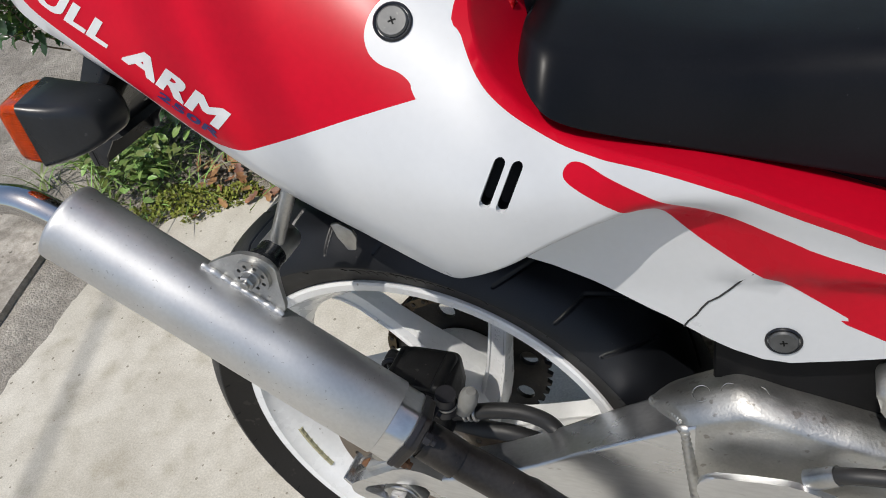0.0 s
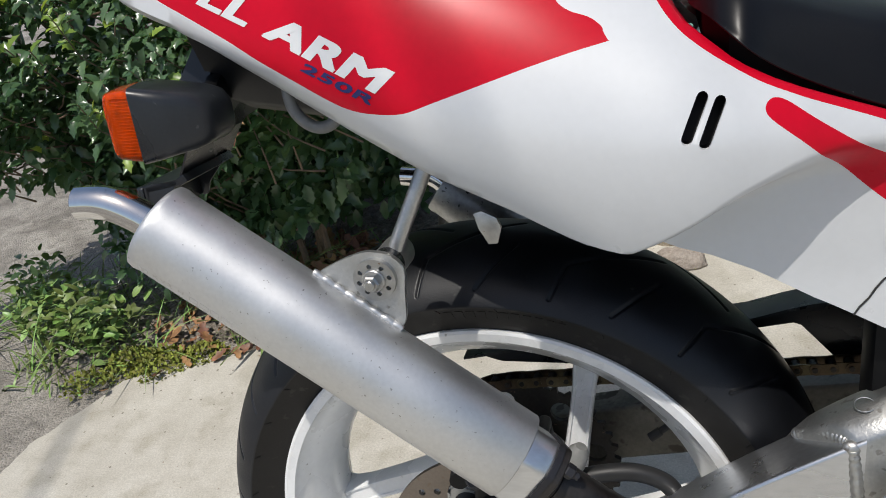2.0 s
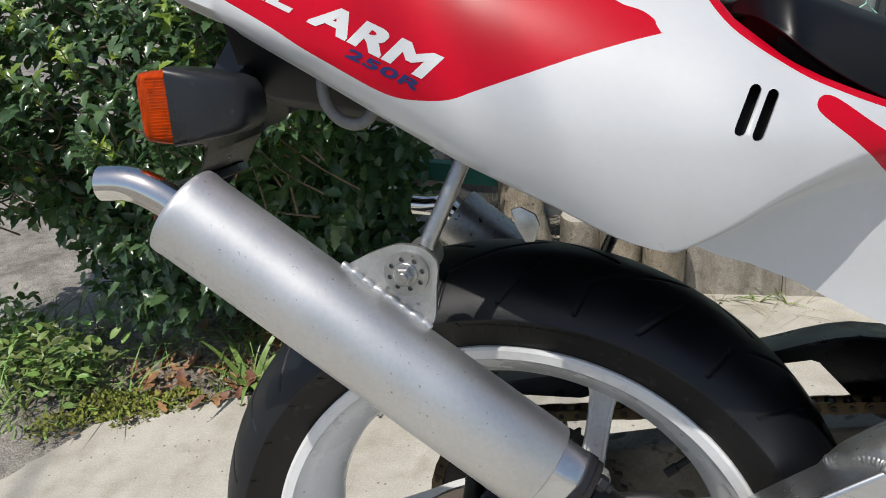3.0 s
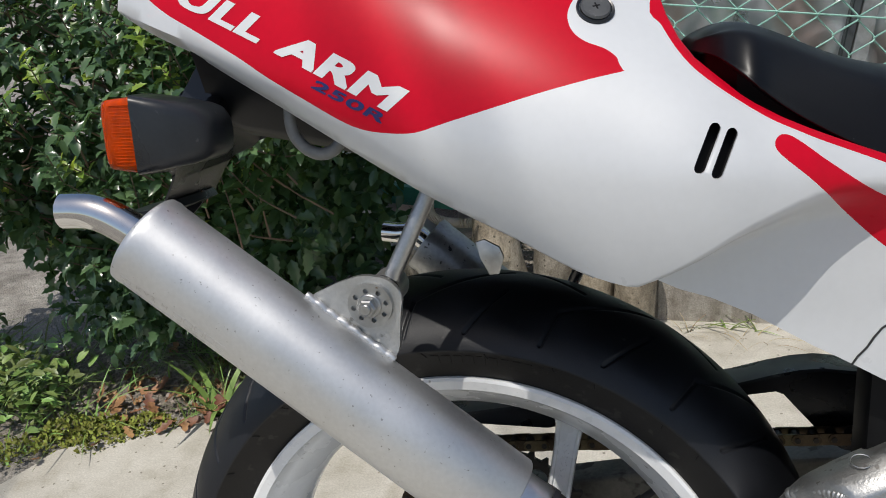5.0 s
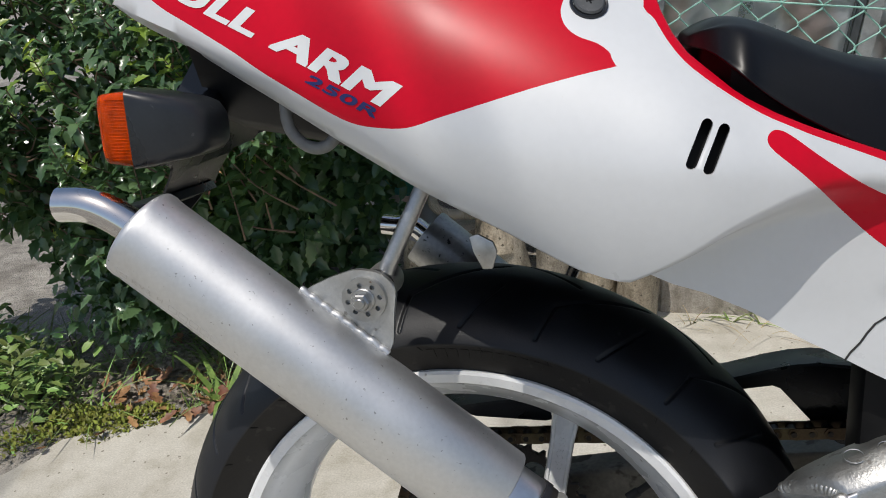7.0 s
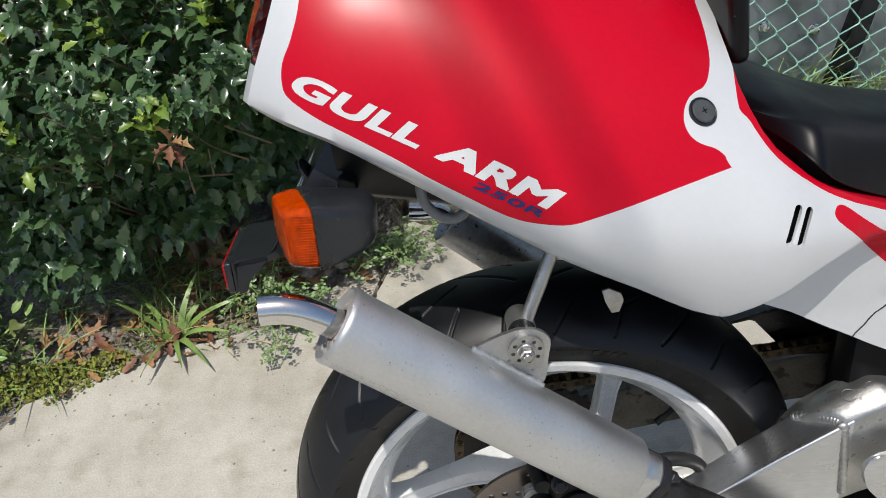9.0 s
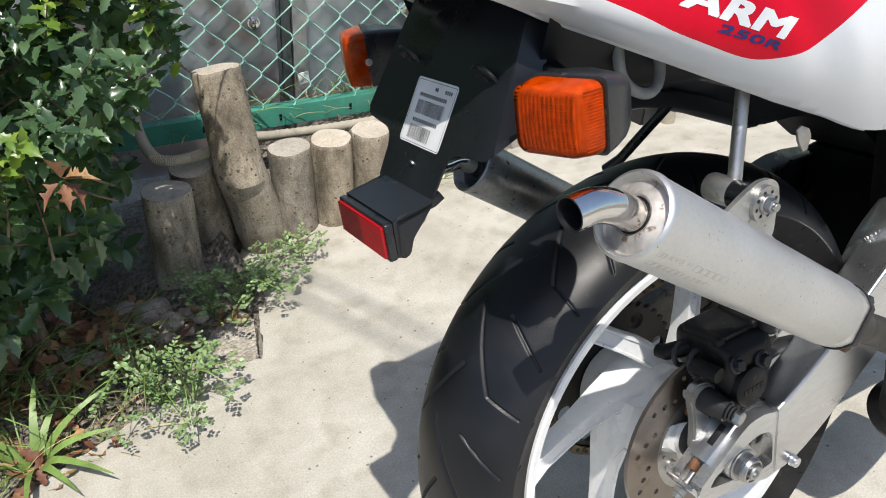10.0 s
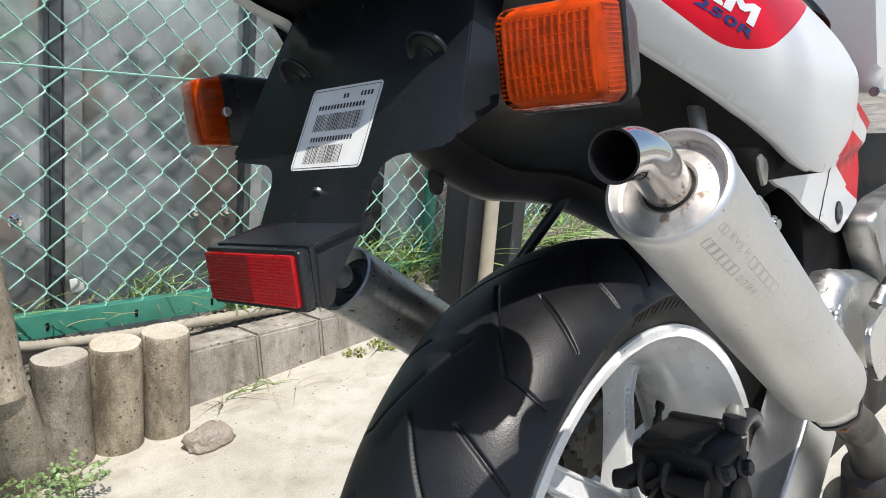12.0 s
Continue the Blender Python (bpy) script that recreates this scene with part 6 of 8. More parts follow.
    if pits:
        pv = N.new("ShaderNodeTexVoronoi")
        pv.inputs["Scale"].default_value = pits
        L.new(tc.outputs["Object"], pv.inputs[0])
        size = N.new("ShaderNodeMath")
        size.operation = "MULTIPLY"
        size.inputs[1].default_value = 0.42
        L.new(n1.outputs[0], size.inputs[0])
        hole = N.new("ShaderNodeMath")
        hole.operation = "LESS_THAN"
        L.new(pv.outputs["Distance"], hole.inputs[0])
        L.new(size.outputs[0], hole.inputs[1])
        some = N.new("ShaderNodeMath")
        some.operation = "GREATER_THAN"
        some.inputs[1].default_value = rare
        L.new(pv.outputs["Color"], some.inputs[0])
        both = N.new("ShaderNodeMath")
        both.operation = "MULTIPLY"
        L.new(hole.outputs[0], both.inputs[0])
        L.new(some.outputs[0], both.inputs[1])
        hole = both
        dark = N.new("ShaderNodeMix")
        dark.data_type = "RGBA"
        dark.inputs["B"].default_value = (*[0.65 * q for q in c], 1)
        L.new(hole.outputs[0], dark.inputs["Factor"])
        L.new(p.inputs["Base Color"].links[0].from_socket, dark.inputs["A"])
        L.new(dark.outputs["Result"], p.inputs["Base Color"])
        sink = N.new("ShaderNodeMath")
        sink.operation = "MULTIPLY_ADD"
        sink.inputs[1].default_value = -0.8
        L.new(hole.outputs[0], sink.inputs[0])
        L.new(last, sink.inputs[2])
        last = sink.outputs[0]
    L.new(last, add.inputs[2])
    bp = N.new("ShaderNodeBump")
    bp.inputs["Strength"].default_value, bp.inputs["Distance"].default_value = bump, depth
    L.new(add.outputs[0], bp.inputs["Height"])
    L.new(bp.outputs[0], p.inputs["Normal"])
    return m


CONCRETE = ground_material("concrete_slab", (0.480, 0.456, 0.398), (0.562, 0.538, 0.478), (0.38, 0.352, 0.285), 2.4, 300, bump=0.03, depth=0.0020, mid=7.0, speckle=0.15, pits=85, rare=0.83, wash=(8, 8, 8, (0.84, 0.825, 0.795), (1.06, 1.06, 1.055)))
BROKEN = ground_material("broken_concrete", (0.40, 0.365, 0.31), (0.56, 0.52, 0.46), (0.28, 0.24, 0.19), 14, 220, pebble=120, bump=0.8, depth=0.006)
ASPHALT = ground_material("old_asphalt", (0.28, 0.265, 0.24), (0.40, 0.38, 0.345), (0.18, 0.17, 0.155), 5, 240, pebble=230, bump=0.7, depth=0.004, wash=(7, 7, 7, (0.62, 0.61, 0.60), (1.05, 1.05, 1.05)))
SOIL = ground_material("dark_soil", (0.20, 0.18, 0.15), (0.33, 0.30, 0.26), (0.40, 0.37, 0.32), 9, 160, pebble=90, bump=1.0, depth=0.012)
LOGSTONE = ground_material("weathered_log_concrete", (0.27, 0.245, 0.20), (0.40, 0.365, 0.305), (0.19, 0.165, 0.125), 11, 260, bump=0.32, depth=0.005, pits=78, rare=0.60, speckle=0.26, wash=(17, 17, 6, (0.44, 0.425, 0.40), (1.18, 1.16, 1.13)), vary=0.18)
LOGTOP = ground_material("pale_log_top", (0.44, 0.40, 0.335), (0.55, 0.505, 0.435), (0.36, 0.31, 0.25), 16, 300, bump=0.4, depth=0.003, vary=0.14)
KERB = ground_material("kerb_concrete", (0.33, 0.31, 0.275), (0.45, 0.42, 0.375), (0.22, 0.20, 0.165), 8, 260, bump=0.5, depth=0.003, pits=60, rare=0.7, wash=(22, 22, 3.5, (0.62, 0.60, 0.57), (1.10, 1.09, 1.08)))
STONE = ground_material("field_stone", (0.30, 0.26, 0.22), (0.42, 0.37, 0.32), (0.24, 0.19, 0.16), 25, 180, bump=0.7, depth=0.004)
GREEN = material("green_painted_steel", (0.06, 0.28, 0.20), 0.42, var=0.18, scale=14, bump=0.12, spots=(0.10, 0.16, 0.12), spot_scale=40, spot_at=0.68)
WIRE = material("green_coated_wire", (0.30, 0.55, 0.46), 0.35, var=0.15, scale=40, bump=0.1)
POST = material("black_stained_post", (0.016, 0.018, 0.022), 0.6, var=0.4, scale=12, bump=0.4, spots=(0.10, 0.10, 0.10), spot_scale=60, spot_at=0.70, stretch=(1, 1, 0.2))
PANEL = material("hazy_clear_panel", (0.69, 0.74, 0.785), 0.34, var=0.30, scale=3.4, fine=26, bump=0.06, spots=(0.52, 0.45, 0.43), spot_scale=4.2, spot_at=0.55, rough_var=0.10, stretch=(1, 1, 0.6))
PANEL.node_tree.nodes["Principled BSDF"].inputs["Transmission Weight"].default_value = 0.82
PANEL.node_tree.nodes["Principled BSDF"].inputs["IOR"].default_value = 1.08
GALV = material("galvanised_steel", (0.45, 0.46, 0.47), 0.4, metal=0.8, var=0.2, scale=30, bump=0.1)
CONDUIT = material("beige_conduit", (0.42, 0.38, 0.30), 0.5, var=0.12, scale=30, bump=0.2)


def leaf_material(name, base, glow, rough=0.3, share=0.25, k=0.35, per_object=False):
    """A waxy leaf: a glossy face, some light let through, each leaf of its own tone."""
    m = bpy.data.materials.new(name)
    m.use_nodes = True
    t = m.node_tree
    N, L = t.nodes, t.links
    p = N["Principled BSDF"]
    tc = N.new("ShaderNodeTexCoord")
    nz = N.new("ShaderNodeTexNoise")
    nz.inputs["Scale"].default_value, nz.inputs["Detail"].default_value = (0.9 if per_object else 34), 3
    L.new(tc.outputs["Object"], nz.inputs[0])
    own = N.new("ShaderNodeObjectInfo").outputs["Random"] if per_object else N.new("ShaderNodeNewGeometry").outputs["Random Per Island"]
    sides = []
    for c in (base, glow):
        rp = N.new("ShaderNodeValToRGB")
        rp.color_ramp.elements[0].position, rp.color_ramp.elements[1].position = 0.3, 0.7
        rp.color_ramp.elements[0].color, rp.color_ramp.elements[1].color = (*[v * 0.78 for v in c], 1), (*[v * 1.22 for v in c], 1)
        L.new(nz.outputs[0], rp.inputs[0])
        hsv = N.new("ShaderNodeHueSaturation")
        for sock, lo, hi in (("Value", 1 - k, 1 + k), ("Hue", 0.515, 0.478)):
            mr = N.new("ShaderNodeMapRange")
            mr.inputs["To Min"].default_value, mr.inputs["To Max"].default_value = lo, hi
            L.new(own, mr.inputs["Value"])
            L.new(mr.outputs[0], hsv.inputs[sock])
        L.new(rp.outputs[0], hsv.inputs["Color"])
        sides.append(hsv.outputs[0])
    L.new(sides[0], p.inputs["Base Color"])
    p.inputs["Roughness"].default_value = rough
    p.inputs["Specular IOR Level"].default_value = 0.6
    tr = N.new("ShaderNodeBsdfTranslucent")
    L.new(sides[1], tr.inputs["Color"])
    mix = N.new("ShaderNodeMixShader")
    mix.inputs[0].default_value = share
    L.new(p.outputs[0], mix.inputs[1])
    L.new(tr.outputs[0], mix.inputs[2])
    L.new(mix.outputs[0], N["Material Output"].inputs["Surface"])
    return m


LEAF = leaf_material("holly_leaf", (0.074, 0.140, 0.064), (0.15, 0.29, 0.05), rough=0.23, share=0.18)
LEAF_ONE = leaf_material("holly_leaf_single", (0.080, 0.148, 0.066), (0.15, 0.29, 0.05), rough=0.27, share=0.16, per_object=True)
YOUNG = leaf_material("young_leaf", (0.21, 0.33, 0.055), (0.42, 0.60, 0.06), rough=0.36, share=0.35, k=0.3)
DRYLEAF = material("dry_brown_leaf", (0.29, 0.145, 0.072), 0.6, var=0.35, scale=40, bump=0.2, island=0.4)
TWIG = material("grey_twig", (0.17, 0.12, 0.08), 0.8, var=0.3, scale=40, bump=0.4)
GRASS = material("grass_blade", (0.185, 0.275, 0.07), 0.45, var=0.25, scale=20, bump=0.1, island=0.5)
STRAW = material("dry_grass", (0.36, 0.27, 0.14), 0.7, var=0.3, scale=20, bump=0.1, island=0.4)
CLOVER = material("small_round_leaf", (0.20, 0.29, 0.115), 0.45, var=0.2, scale=30, bump=0.1, island=0.4)
MOSS = material("yellow_green_moss", (0.20, 0.22, 0.035), 0.8, var=0.4, scale=60, bump=0.3, island=0.4)

# ---- ground ----
SLAB_EDGE = [(-1.40, -3.0), (-1.06, -0.3), (-1.026, 0.053), (-1.045, 0.20), (-1.035, 0.37), (-0.965, 0.545), (-0.86, 0.615), (-0.757, 0.650), (-0.62, 0.70), (-0.496, 0.752), (-0.38, 0.765), (-0.280, 0.748),
             (-0.262, 0.80), (-0.235, 0.90), (-0.205, 1.02), (-0.20, 1.12), (-0.12, 1.22), (0.26, 1.24), (0.30, 1.22), (0.75, 1.20), (1.4, 1.12), (6, 0.9), (6, -3.0)]


def wobble(poly, step, amount, scale):
    out = []
    for x, y in resample(poly, step):
        n = noise.noise_vector(Vector((x * scale, y * scale, 3.1)))
        k = amount if abs(x) < 2.5 and abs(y) < 2.0 else 0
        out.append((x + n.x * k, y + n.y * k))
    return out


bm = bmesh.new()
r = 2400.0
g0 = bm.faces.new([bm.verts.new((x, y, -0.030)) for x, y in ((-r, -r), (r, -r), (r, r), (-r, r))])
ground = tagged(part("ground", bm, ASPHALT), "grey worn asphalt running to the horizon", "ground", kind="structure")
bm = bmesh.new()
edge = wobble(wobble(SLAB_EDGE, 0.03, 0.022, 7), 0.012, 0.007, 40)
verts = [Vector(p) for p in edge]
edges = [(k, (k + 1) % len(edge)) for k in range(len(edge))]
for x in np.arange(-1.2, 1.6, 0.04):
    for y in np.arange(-1.2, 1.2, 0.04):
        if inside((x, y), edge):
            verts.append(Vector((x + random.uniform(-0.01, 0.01), y + random.uniform(-0.01, 0.01))))
pts, _, tris, *_ = delaunay_2d_cdt(verts, edges, [], 0, 1e-5)
vs = [bm.verts.new((p.x, p.y, 0.0)) for p in pts]
for t in tris:
    c = sum((pts[k] for k in t), Vector((0, 0))) / 3
    if inside(c, edge):
        bm.faces.new([vs[k] for k in t])
rim = [e for e in bm.edges if len(e.link_faces) == 1]
made = bmesh.ops.extrude_edge_only(bm, edges=rim)
for v in [g for g in made["geom"] if isinstance(g, bmesh.types.BMVert)]:
    v.co.z = -0.05
bmesh.ops.delete(bm, geom=[v for v in bm.verts if not v.link_faces], context="VERTS")
tagged(part("concrete_slab", bm, CONCRETE, sharp=60), "pale worn concrete slab under the motorcycle", "slab", kind="structure")

# soil bed behind the slab
bm = bmesh.new()
nx, ny = 110, 60
grid = []
for i in range(nx + 1):
    row = []
    for j in range(ny + 1):
        x, y = -1.42 + 4.0 * i / nx, 0.50 + 1.0 * j / ny
        z = -0.022 + 0.035 * noise.noise(Vector((x * 5, y * 5, 0))) * min(1, j / 6) + 0.010 * noise.noise(Vector((x * 22, y * 22, 4)))
        if y > 0.75:
            z += 0.10 * min(1, (y - 0.75) / 0.4) * (1 if x > -0.25 else 0.6)
        if x > -0.19 and y < 1.25:
            z = min(z, -0.02) - 0.07 * min(1, (x + 0.19) / 0.05)
        z -= 0.06 * max(0.0, 1 - (y - 0.50) / (0.16 + 0.10 * noise.noise(Vector((x * 4, 7.0, 0)))))
        z -= 0.10 * max(0.0, 1 - (x + 1.42) / (0.22 + 0.12 * noise.noise(Vector((3.0, y * 5, 0)))))
        z -= 0.06 * math.exp(-((x + 0.32) ** 2 + (y - 0.85) ** 2) / 0.0075)
        row.append(bm.verts.new((x, y, z)))
    grid.append(row)
for i in range(nx):
    for j in range(ny):
        bm.faces.new((grid[i][j], grid[i + 1][j], grid[i + 1][j + 1], grid[i][j + 1]))
tagged(part("soil_bed", bm, SOIL), "dark soil bed with litter below the hedge", "soil", kind="structure")

# broken corner of the concrete, split off by a crack
bm = bmesh.new()
slab(bm, wobble([(-0.308, 0.918), (-0.272, 0.940), (-0.254, 0.892), (-0.271, 0.818), (-0.284, 0.768), (-0.315, 0.760), (-0.36, 0.780), (-0.395, 0.822), (-0.351, 0.881)], 0.015, 0.008, 30), -0.06, -0.003, 0.003, 1, axis="z")
tagged(part("broken_slab_corner", bm, BROKEN, sharp=40), "rough broken corner of the concrete slab", "slab", kind="structure")

# an old paving slab at the edge of the asphalt
bm = bmesh.new()
slab(bm, wobble([(-1.285, 0.522), (-1.248, 0.341), (-1.20, 0.09), (-1.84, 0.03), (-1.90, 0.555)], 0.05, 0.006, 15), -0.08, -0.012, 0.004, 1, axis="z")
tagged(part("paving_slab", bm, KERB, sharp=40), "worn grey concrete paving slab beside the asphalt", "paving slab", kind="structure")

# ---- concrete log edging ----
def log_post(base, top, r, flare=0.0, name="log_post"):
    """An upright round edging post from base to top."""
    a, b = Vector(base), Vector(top)
    n = (b - a).normalized()
    rot = frame_to(n)
    h = (b - a).length
    seg = 40
    bm = bmesh.new()
    loops = []
    prof = [(1.0, -0.05 / h), (1.0, 0.0), (1.0, 0.2), (1.0, 0.4), (1.0, 0.6), (1.0, 0.8), (1.0, 0.95), (0.985, 0.985), (0.95, 1.0)]
    seed = random.uniform(0, 50)
    for k, t in prof:
        lp = []
        for j in range(seg):
            q = 2 * math.pi * j / seg
            w = 1 + 0.035 * noise.noise(Vector((math.cos(q) * 1.6, math.sin(q) * 1.6, t * 2.5 + seed))) + 0.012 * noise.noise(Vector((math.cos(q) * 7, math.sin(q) * 7, t * 9 + seed)))
            w *= 1 + flare * (1 - max(0.0, t))
            lp.append(bm.verts.new(a + rot @ Vector((r * k * w * math.cos(q), r * k * w * math.sin(q), t * h + (0.004 * noise.noise(Vector((math.cos(q), math.sin(q), seed))) if t >= 0.98 else 0)))))
        loops.append(lp)
    skin(bm, loops)
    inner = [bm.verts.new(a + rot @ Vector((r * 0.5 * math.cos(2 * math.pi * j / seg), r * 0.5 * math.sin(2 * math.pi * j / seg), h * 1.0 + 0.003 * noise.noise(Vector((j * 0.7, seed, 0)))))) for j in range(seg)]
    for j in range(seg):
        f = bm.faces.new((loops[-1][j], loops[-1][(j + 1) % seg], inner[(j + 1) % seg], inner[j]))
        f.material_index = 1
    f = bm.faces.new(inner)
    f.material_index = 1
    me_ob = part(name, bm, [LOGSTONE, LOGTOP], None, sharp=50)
    return tagged(me_ob, "weathered round concrete log post with pitted sides", "edging post", "log posts along the bed")


LOGS = [((-0.340, 1.085, 0), (-0.318, 1.085, 0.232), 0.0505), ((-0.228, 1.195, 0), (-0.240, 1.165, 0.232), 0.0505), ((-0.120, 1.146, 0), (-0.157, 1.110, 0.236), 0.0535), ((-0.034, 1.160, 0), (-0.020, 1.158, 0.208), 0.0505),
        ((0.058, 1.140, 0), (0.070, 1.122, 0.217), 0.0475), ((0.152, 1.125, 0), (0.165, 1.108, 0.214), 0.0465)]
for b, t, r in LOGS:
    log_post(b, t, r, 0.10 if b[0] == -0.120 else 0.0)
log_post((-0.154, 1.112, 0.2375), (-0.147, 1.145, 0.432), 0.0515)

# ---- kerb behind the slab ----
bm = bmesh.new()
kz = lambda x: 0.128 - 0.075 * (x - 0.2)
cuts = [0.205, 0.42, 0.60, 0.80, 1.00, 1.25, 1.6, 2.2, 3.0]
kerb = thing("kerb", "low grey concrete kerb with grass behind", "kerb", kind="structure")
for a, b in zip(cuts, cuts[1:]):
    bm = bmesh.new()
    za, zb = max(kz(a), 0.04), max(kz(b), 0.04)
    yf = 1.175 - 0.03 * (a - 0.2)
    vs = [bm.verts.new(p) for p in ((a + 0.001, yf, -0.03), (b - 0.001, yf - 0.03 * (b - a), -0.03), (b - 0.001, yf - 0.03 * (b - a) + 0.10, -0.03), (a + 0.001, yf + 0.10, -0.03), (a + 0.001, yf + 0.004, za), (b - 0.001, yf - 0.03 * (b - a) + 0.004, zb), (b - 0.001, yf + 0.10, zb), (a + 0.001, yf + 0.10, za))]
    for q in ((0, 1, 5, 4), (1, 2, 6, 5), (2, 3, 7, 6), (3, 0, 4, 7), (4, 5, 6, 7), (3, 2, 1, 0)):
        bm.faces.new([vs[k] for k in q])
    bmesh.ops.bevel(bm, geom=list(bm.edges), offset=0.006, segments=2, affect="EDGES")
    part("kerb_stone", bm, KERB, kerb)

# ---- chain-link fence: rail, wires, posts ----
F_O = Vector((0.0, 1.305, 0.224))
F_X = Vector((1, 0, -0.127)).normalized()
F_Z = Vector((0.126, -0.02, 0.99)).normalized()


def fence_at(u, w, off=0.0):
    return F_O + F_X * u + F_Z * w + Vector((0, off, 0))


fence = thing("chain_link_fence", "pale green coated chain-link fence with green bottom rail", "fence", kind="structure")
bm = bmesh.new()
prof = [(-0.004, -0.024), (0.0, -0.024), (0.0, 0.020), (0.030, 0.020), (0.030, 0.0235), (-0.004, 0.0235)]
loops = [[bm.verts.new(fence_at(u, w, o)) for o, w in prof] for u in np.linspace(-1.02, 3.0, 22)]
skin(bm, loops, cap=(True, True))
part("bottom_rail", bm, GREEN, fence, "green painted angle rail")
# slots as flat black faces, the dark of the openings in their colour
bm = bmesh.new()
for k in range(-5, 16):
    u = 0.02 + 0.187 * k
    q = [fence_at(u + du, w, -0.0050) for du, w in ((-0.0035, -0.010), (0.0035, -0.010), (0.0035, 0.006), (-0.0035, 0.006))]
    bm.faces.new([bm.verts.new(p) for p in q])
part("rail_slot", bm, DARK, fence)
W_U, W_W, TOP = 0.0407, 0.0785, 1.35


def zigzag(u0, turn):
    """One woven wire: a flat coil up the fence, its rising runs in front and its falling runs behind."""
    pts = []
    n = int(TOP / (W_W / 2))
    for k in range(n + 1):
        w = k * W_W / 2 - 0.008
        side = (k + turn) % 2
        u = u0 + (W_U / 2 + 0.001 if side else -W_U / 2 - 0.001)
        e = 0.0042 if side else -0.0042
        pts.append(fence_at(u - 0.16 * (u - u0), w - 0.0055, 0.004 - e))
        pts.append(fence_at(u, w, 0.004))
        pts.append(fence_at(u - 0.16 * (u - u0), w + 0.0055, 0.004 + e))
    return pts


for k in range(-24, 73):
    bm = bmesh.new()
    rod(bm, zigzag(0.0017 + k * W_U, k + 1), 0.0020, 6, cap=False)
    part("wire", bm, WIRE, fence)
for w in (0.505, 1.2):
    bm = bmesh.new()
    rod(bm, [fence_at(-0.98, w, 0.0), fence_at(3, w, 0.0)], 0.0022, 6)
    part("tension_wire", bm, WIRE, fence)
for u in (-1.0, 1.17, 3.1):
    bm = bmesh.new()
    rod(bm, [fence_at(u, -0.35, 0.03), fence_at(u, 1.4, 0.03)], 0.021, 24)
    part("post", bm, GREEN, fence, "round green fence post")
# beige conduit along the rail
bm = bmesh.new()
pts = spline([(-0.305, 1.268, 0.38), (-0.312, 1.250, 0.345), (-0.320, 1.205, 0.315), (-0.314, 1.160, 0.282), (-0.288, 1.146, 0.264), (-0.24, 1.150, 0.256), (-0.19, 1.160, 0.252), (-0.10, 1.215, 0.232), (-0.02, 1.245, 0.205), (0.15, 1.258, 0.172), (0.35, 1.262, 0.147), (0.6, 1.266, 0.112)], 22)
rad = [0.0112 + (0.0012 if k % 2 else -0.0008) for k in range(len(pts))]
rod(bm, pts, rad, 16)
tagged(part("conduit", bm, CONDUIT, None, sharp=80), "beige corrugated conduit along the fence rail", "conduit")
bm = bmesh.new()
block(bm, (-0.303, 1.268, 0.43), (0.052, 0.045, 0.11), None, 0.006)
tagged(part("junction_box", bm, CONDUIT), "beige outdoor junction box half hidden by leaves", "junction box")

# ---- frosted panels behind the fence ----
screen = thing("panel_wall", "hazy grey translucent panels behind the fence", "wall", kind="structure")
PY = 0.17
for a, b in ((-0.985, 0.088), (0.156, 0.574), (0.626, 1.02), (1.085, 2.0), (2.06, 3.6)):
    bm = bmesh.new()
    vs = [fence_at(u, w, PY + o) for o in (0, 0.012) for u, w in ((a, -0.18), (b, -0.18), (b, 2.2), (a, 2.2))]
    bmesh.ops.convex_hull(bm, input=[bm.verts.new(v) for v in vs])
    part("panel", bm, PANEL, screen)
for u, w2, m in ((0.087, 0.027, ANODISED), (0.117, 0.040, GALV), (0.572, 0.018, ANODISED), (0.592, 0.036, GALV), (1.03, 0.05, POST), (2.03, 0.05, POST), (-0.99, 0.04, POST)):
    bm = bmesh.new()
    vs = [fence_at(u + du, w, PY - 0.028 + o) for o in (0, 0.05) for du in (0, w2) for w in (-0.2, 2.2)]
    bmesh.ops.convex_hull(bm, input=[bm.verts.new(v) for v in vs])
    bmesh.ops.bevel(bm, geom=list(bm.edges), offset=0.003, segments=1, affect="EDGES")
    part("mullion", bm, m, screen)
for u in (0.028, 0.160, 0.445, 0.535, 0.80, 0.94):
    bm = bmesh.new()
    turned(bm, [(0.016, 0.0), (0.016, 0.003), (0.013, 0.004), (0.012, 0.010), (0.009, 0.015), (0.0, 0.017)], fence_at(u, 0.185, PY - 0.001), (0, -1, 0), 24)
    part("stud", bm, CHROME, screen, "domed steel stud")
bm = bmesh.new()
block(bm, fence_at(0.135, 0.045, 0.12), (0.03, 0.004, 0.03), None, 0.001)
tagged(part("paper_scrap", bm, LABEL), "small pale scrap of plastic in the weeds", "litter")

# ---- black post and a white pipe on the slab ----
bm = bmesh.new()
vs = [Vector((1.03 + dx, 1.09 + dy, 0)) + F_Z * w for dx in (-0.05, 0.05) for dy in (-0.04, 0.04) for w in (-0.02, 1.5)]
bmesh.ops.convex_hull(bm, input=[bm.verts.new(v) for v in vs])
bmesh.ops.bevel(bm, geom=list(bm.edges), offset=0.004, segments=2, affect="EDGES")
tagged(part("timber_post", bm, POST), "black-stained square timber post by the kerb", "post")
bm = bmesh.new()
rod(bm, [Vector((1.055, 1.025, -0.01)), Vector((1.055, 1.025, 0)) + F_Z * 0.345], 0.020, 20)
tagged(part("plastic_pipe", bm, CONDUIT), "short cream plastic pipe beside the black post", "pipe")
bm = bmesh.new()
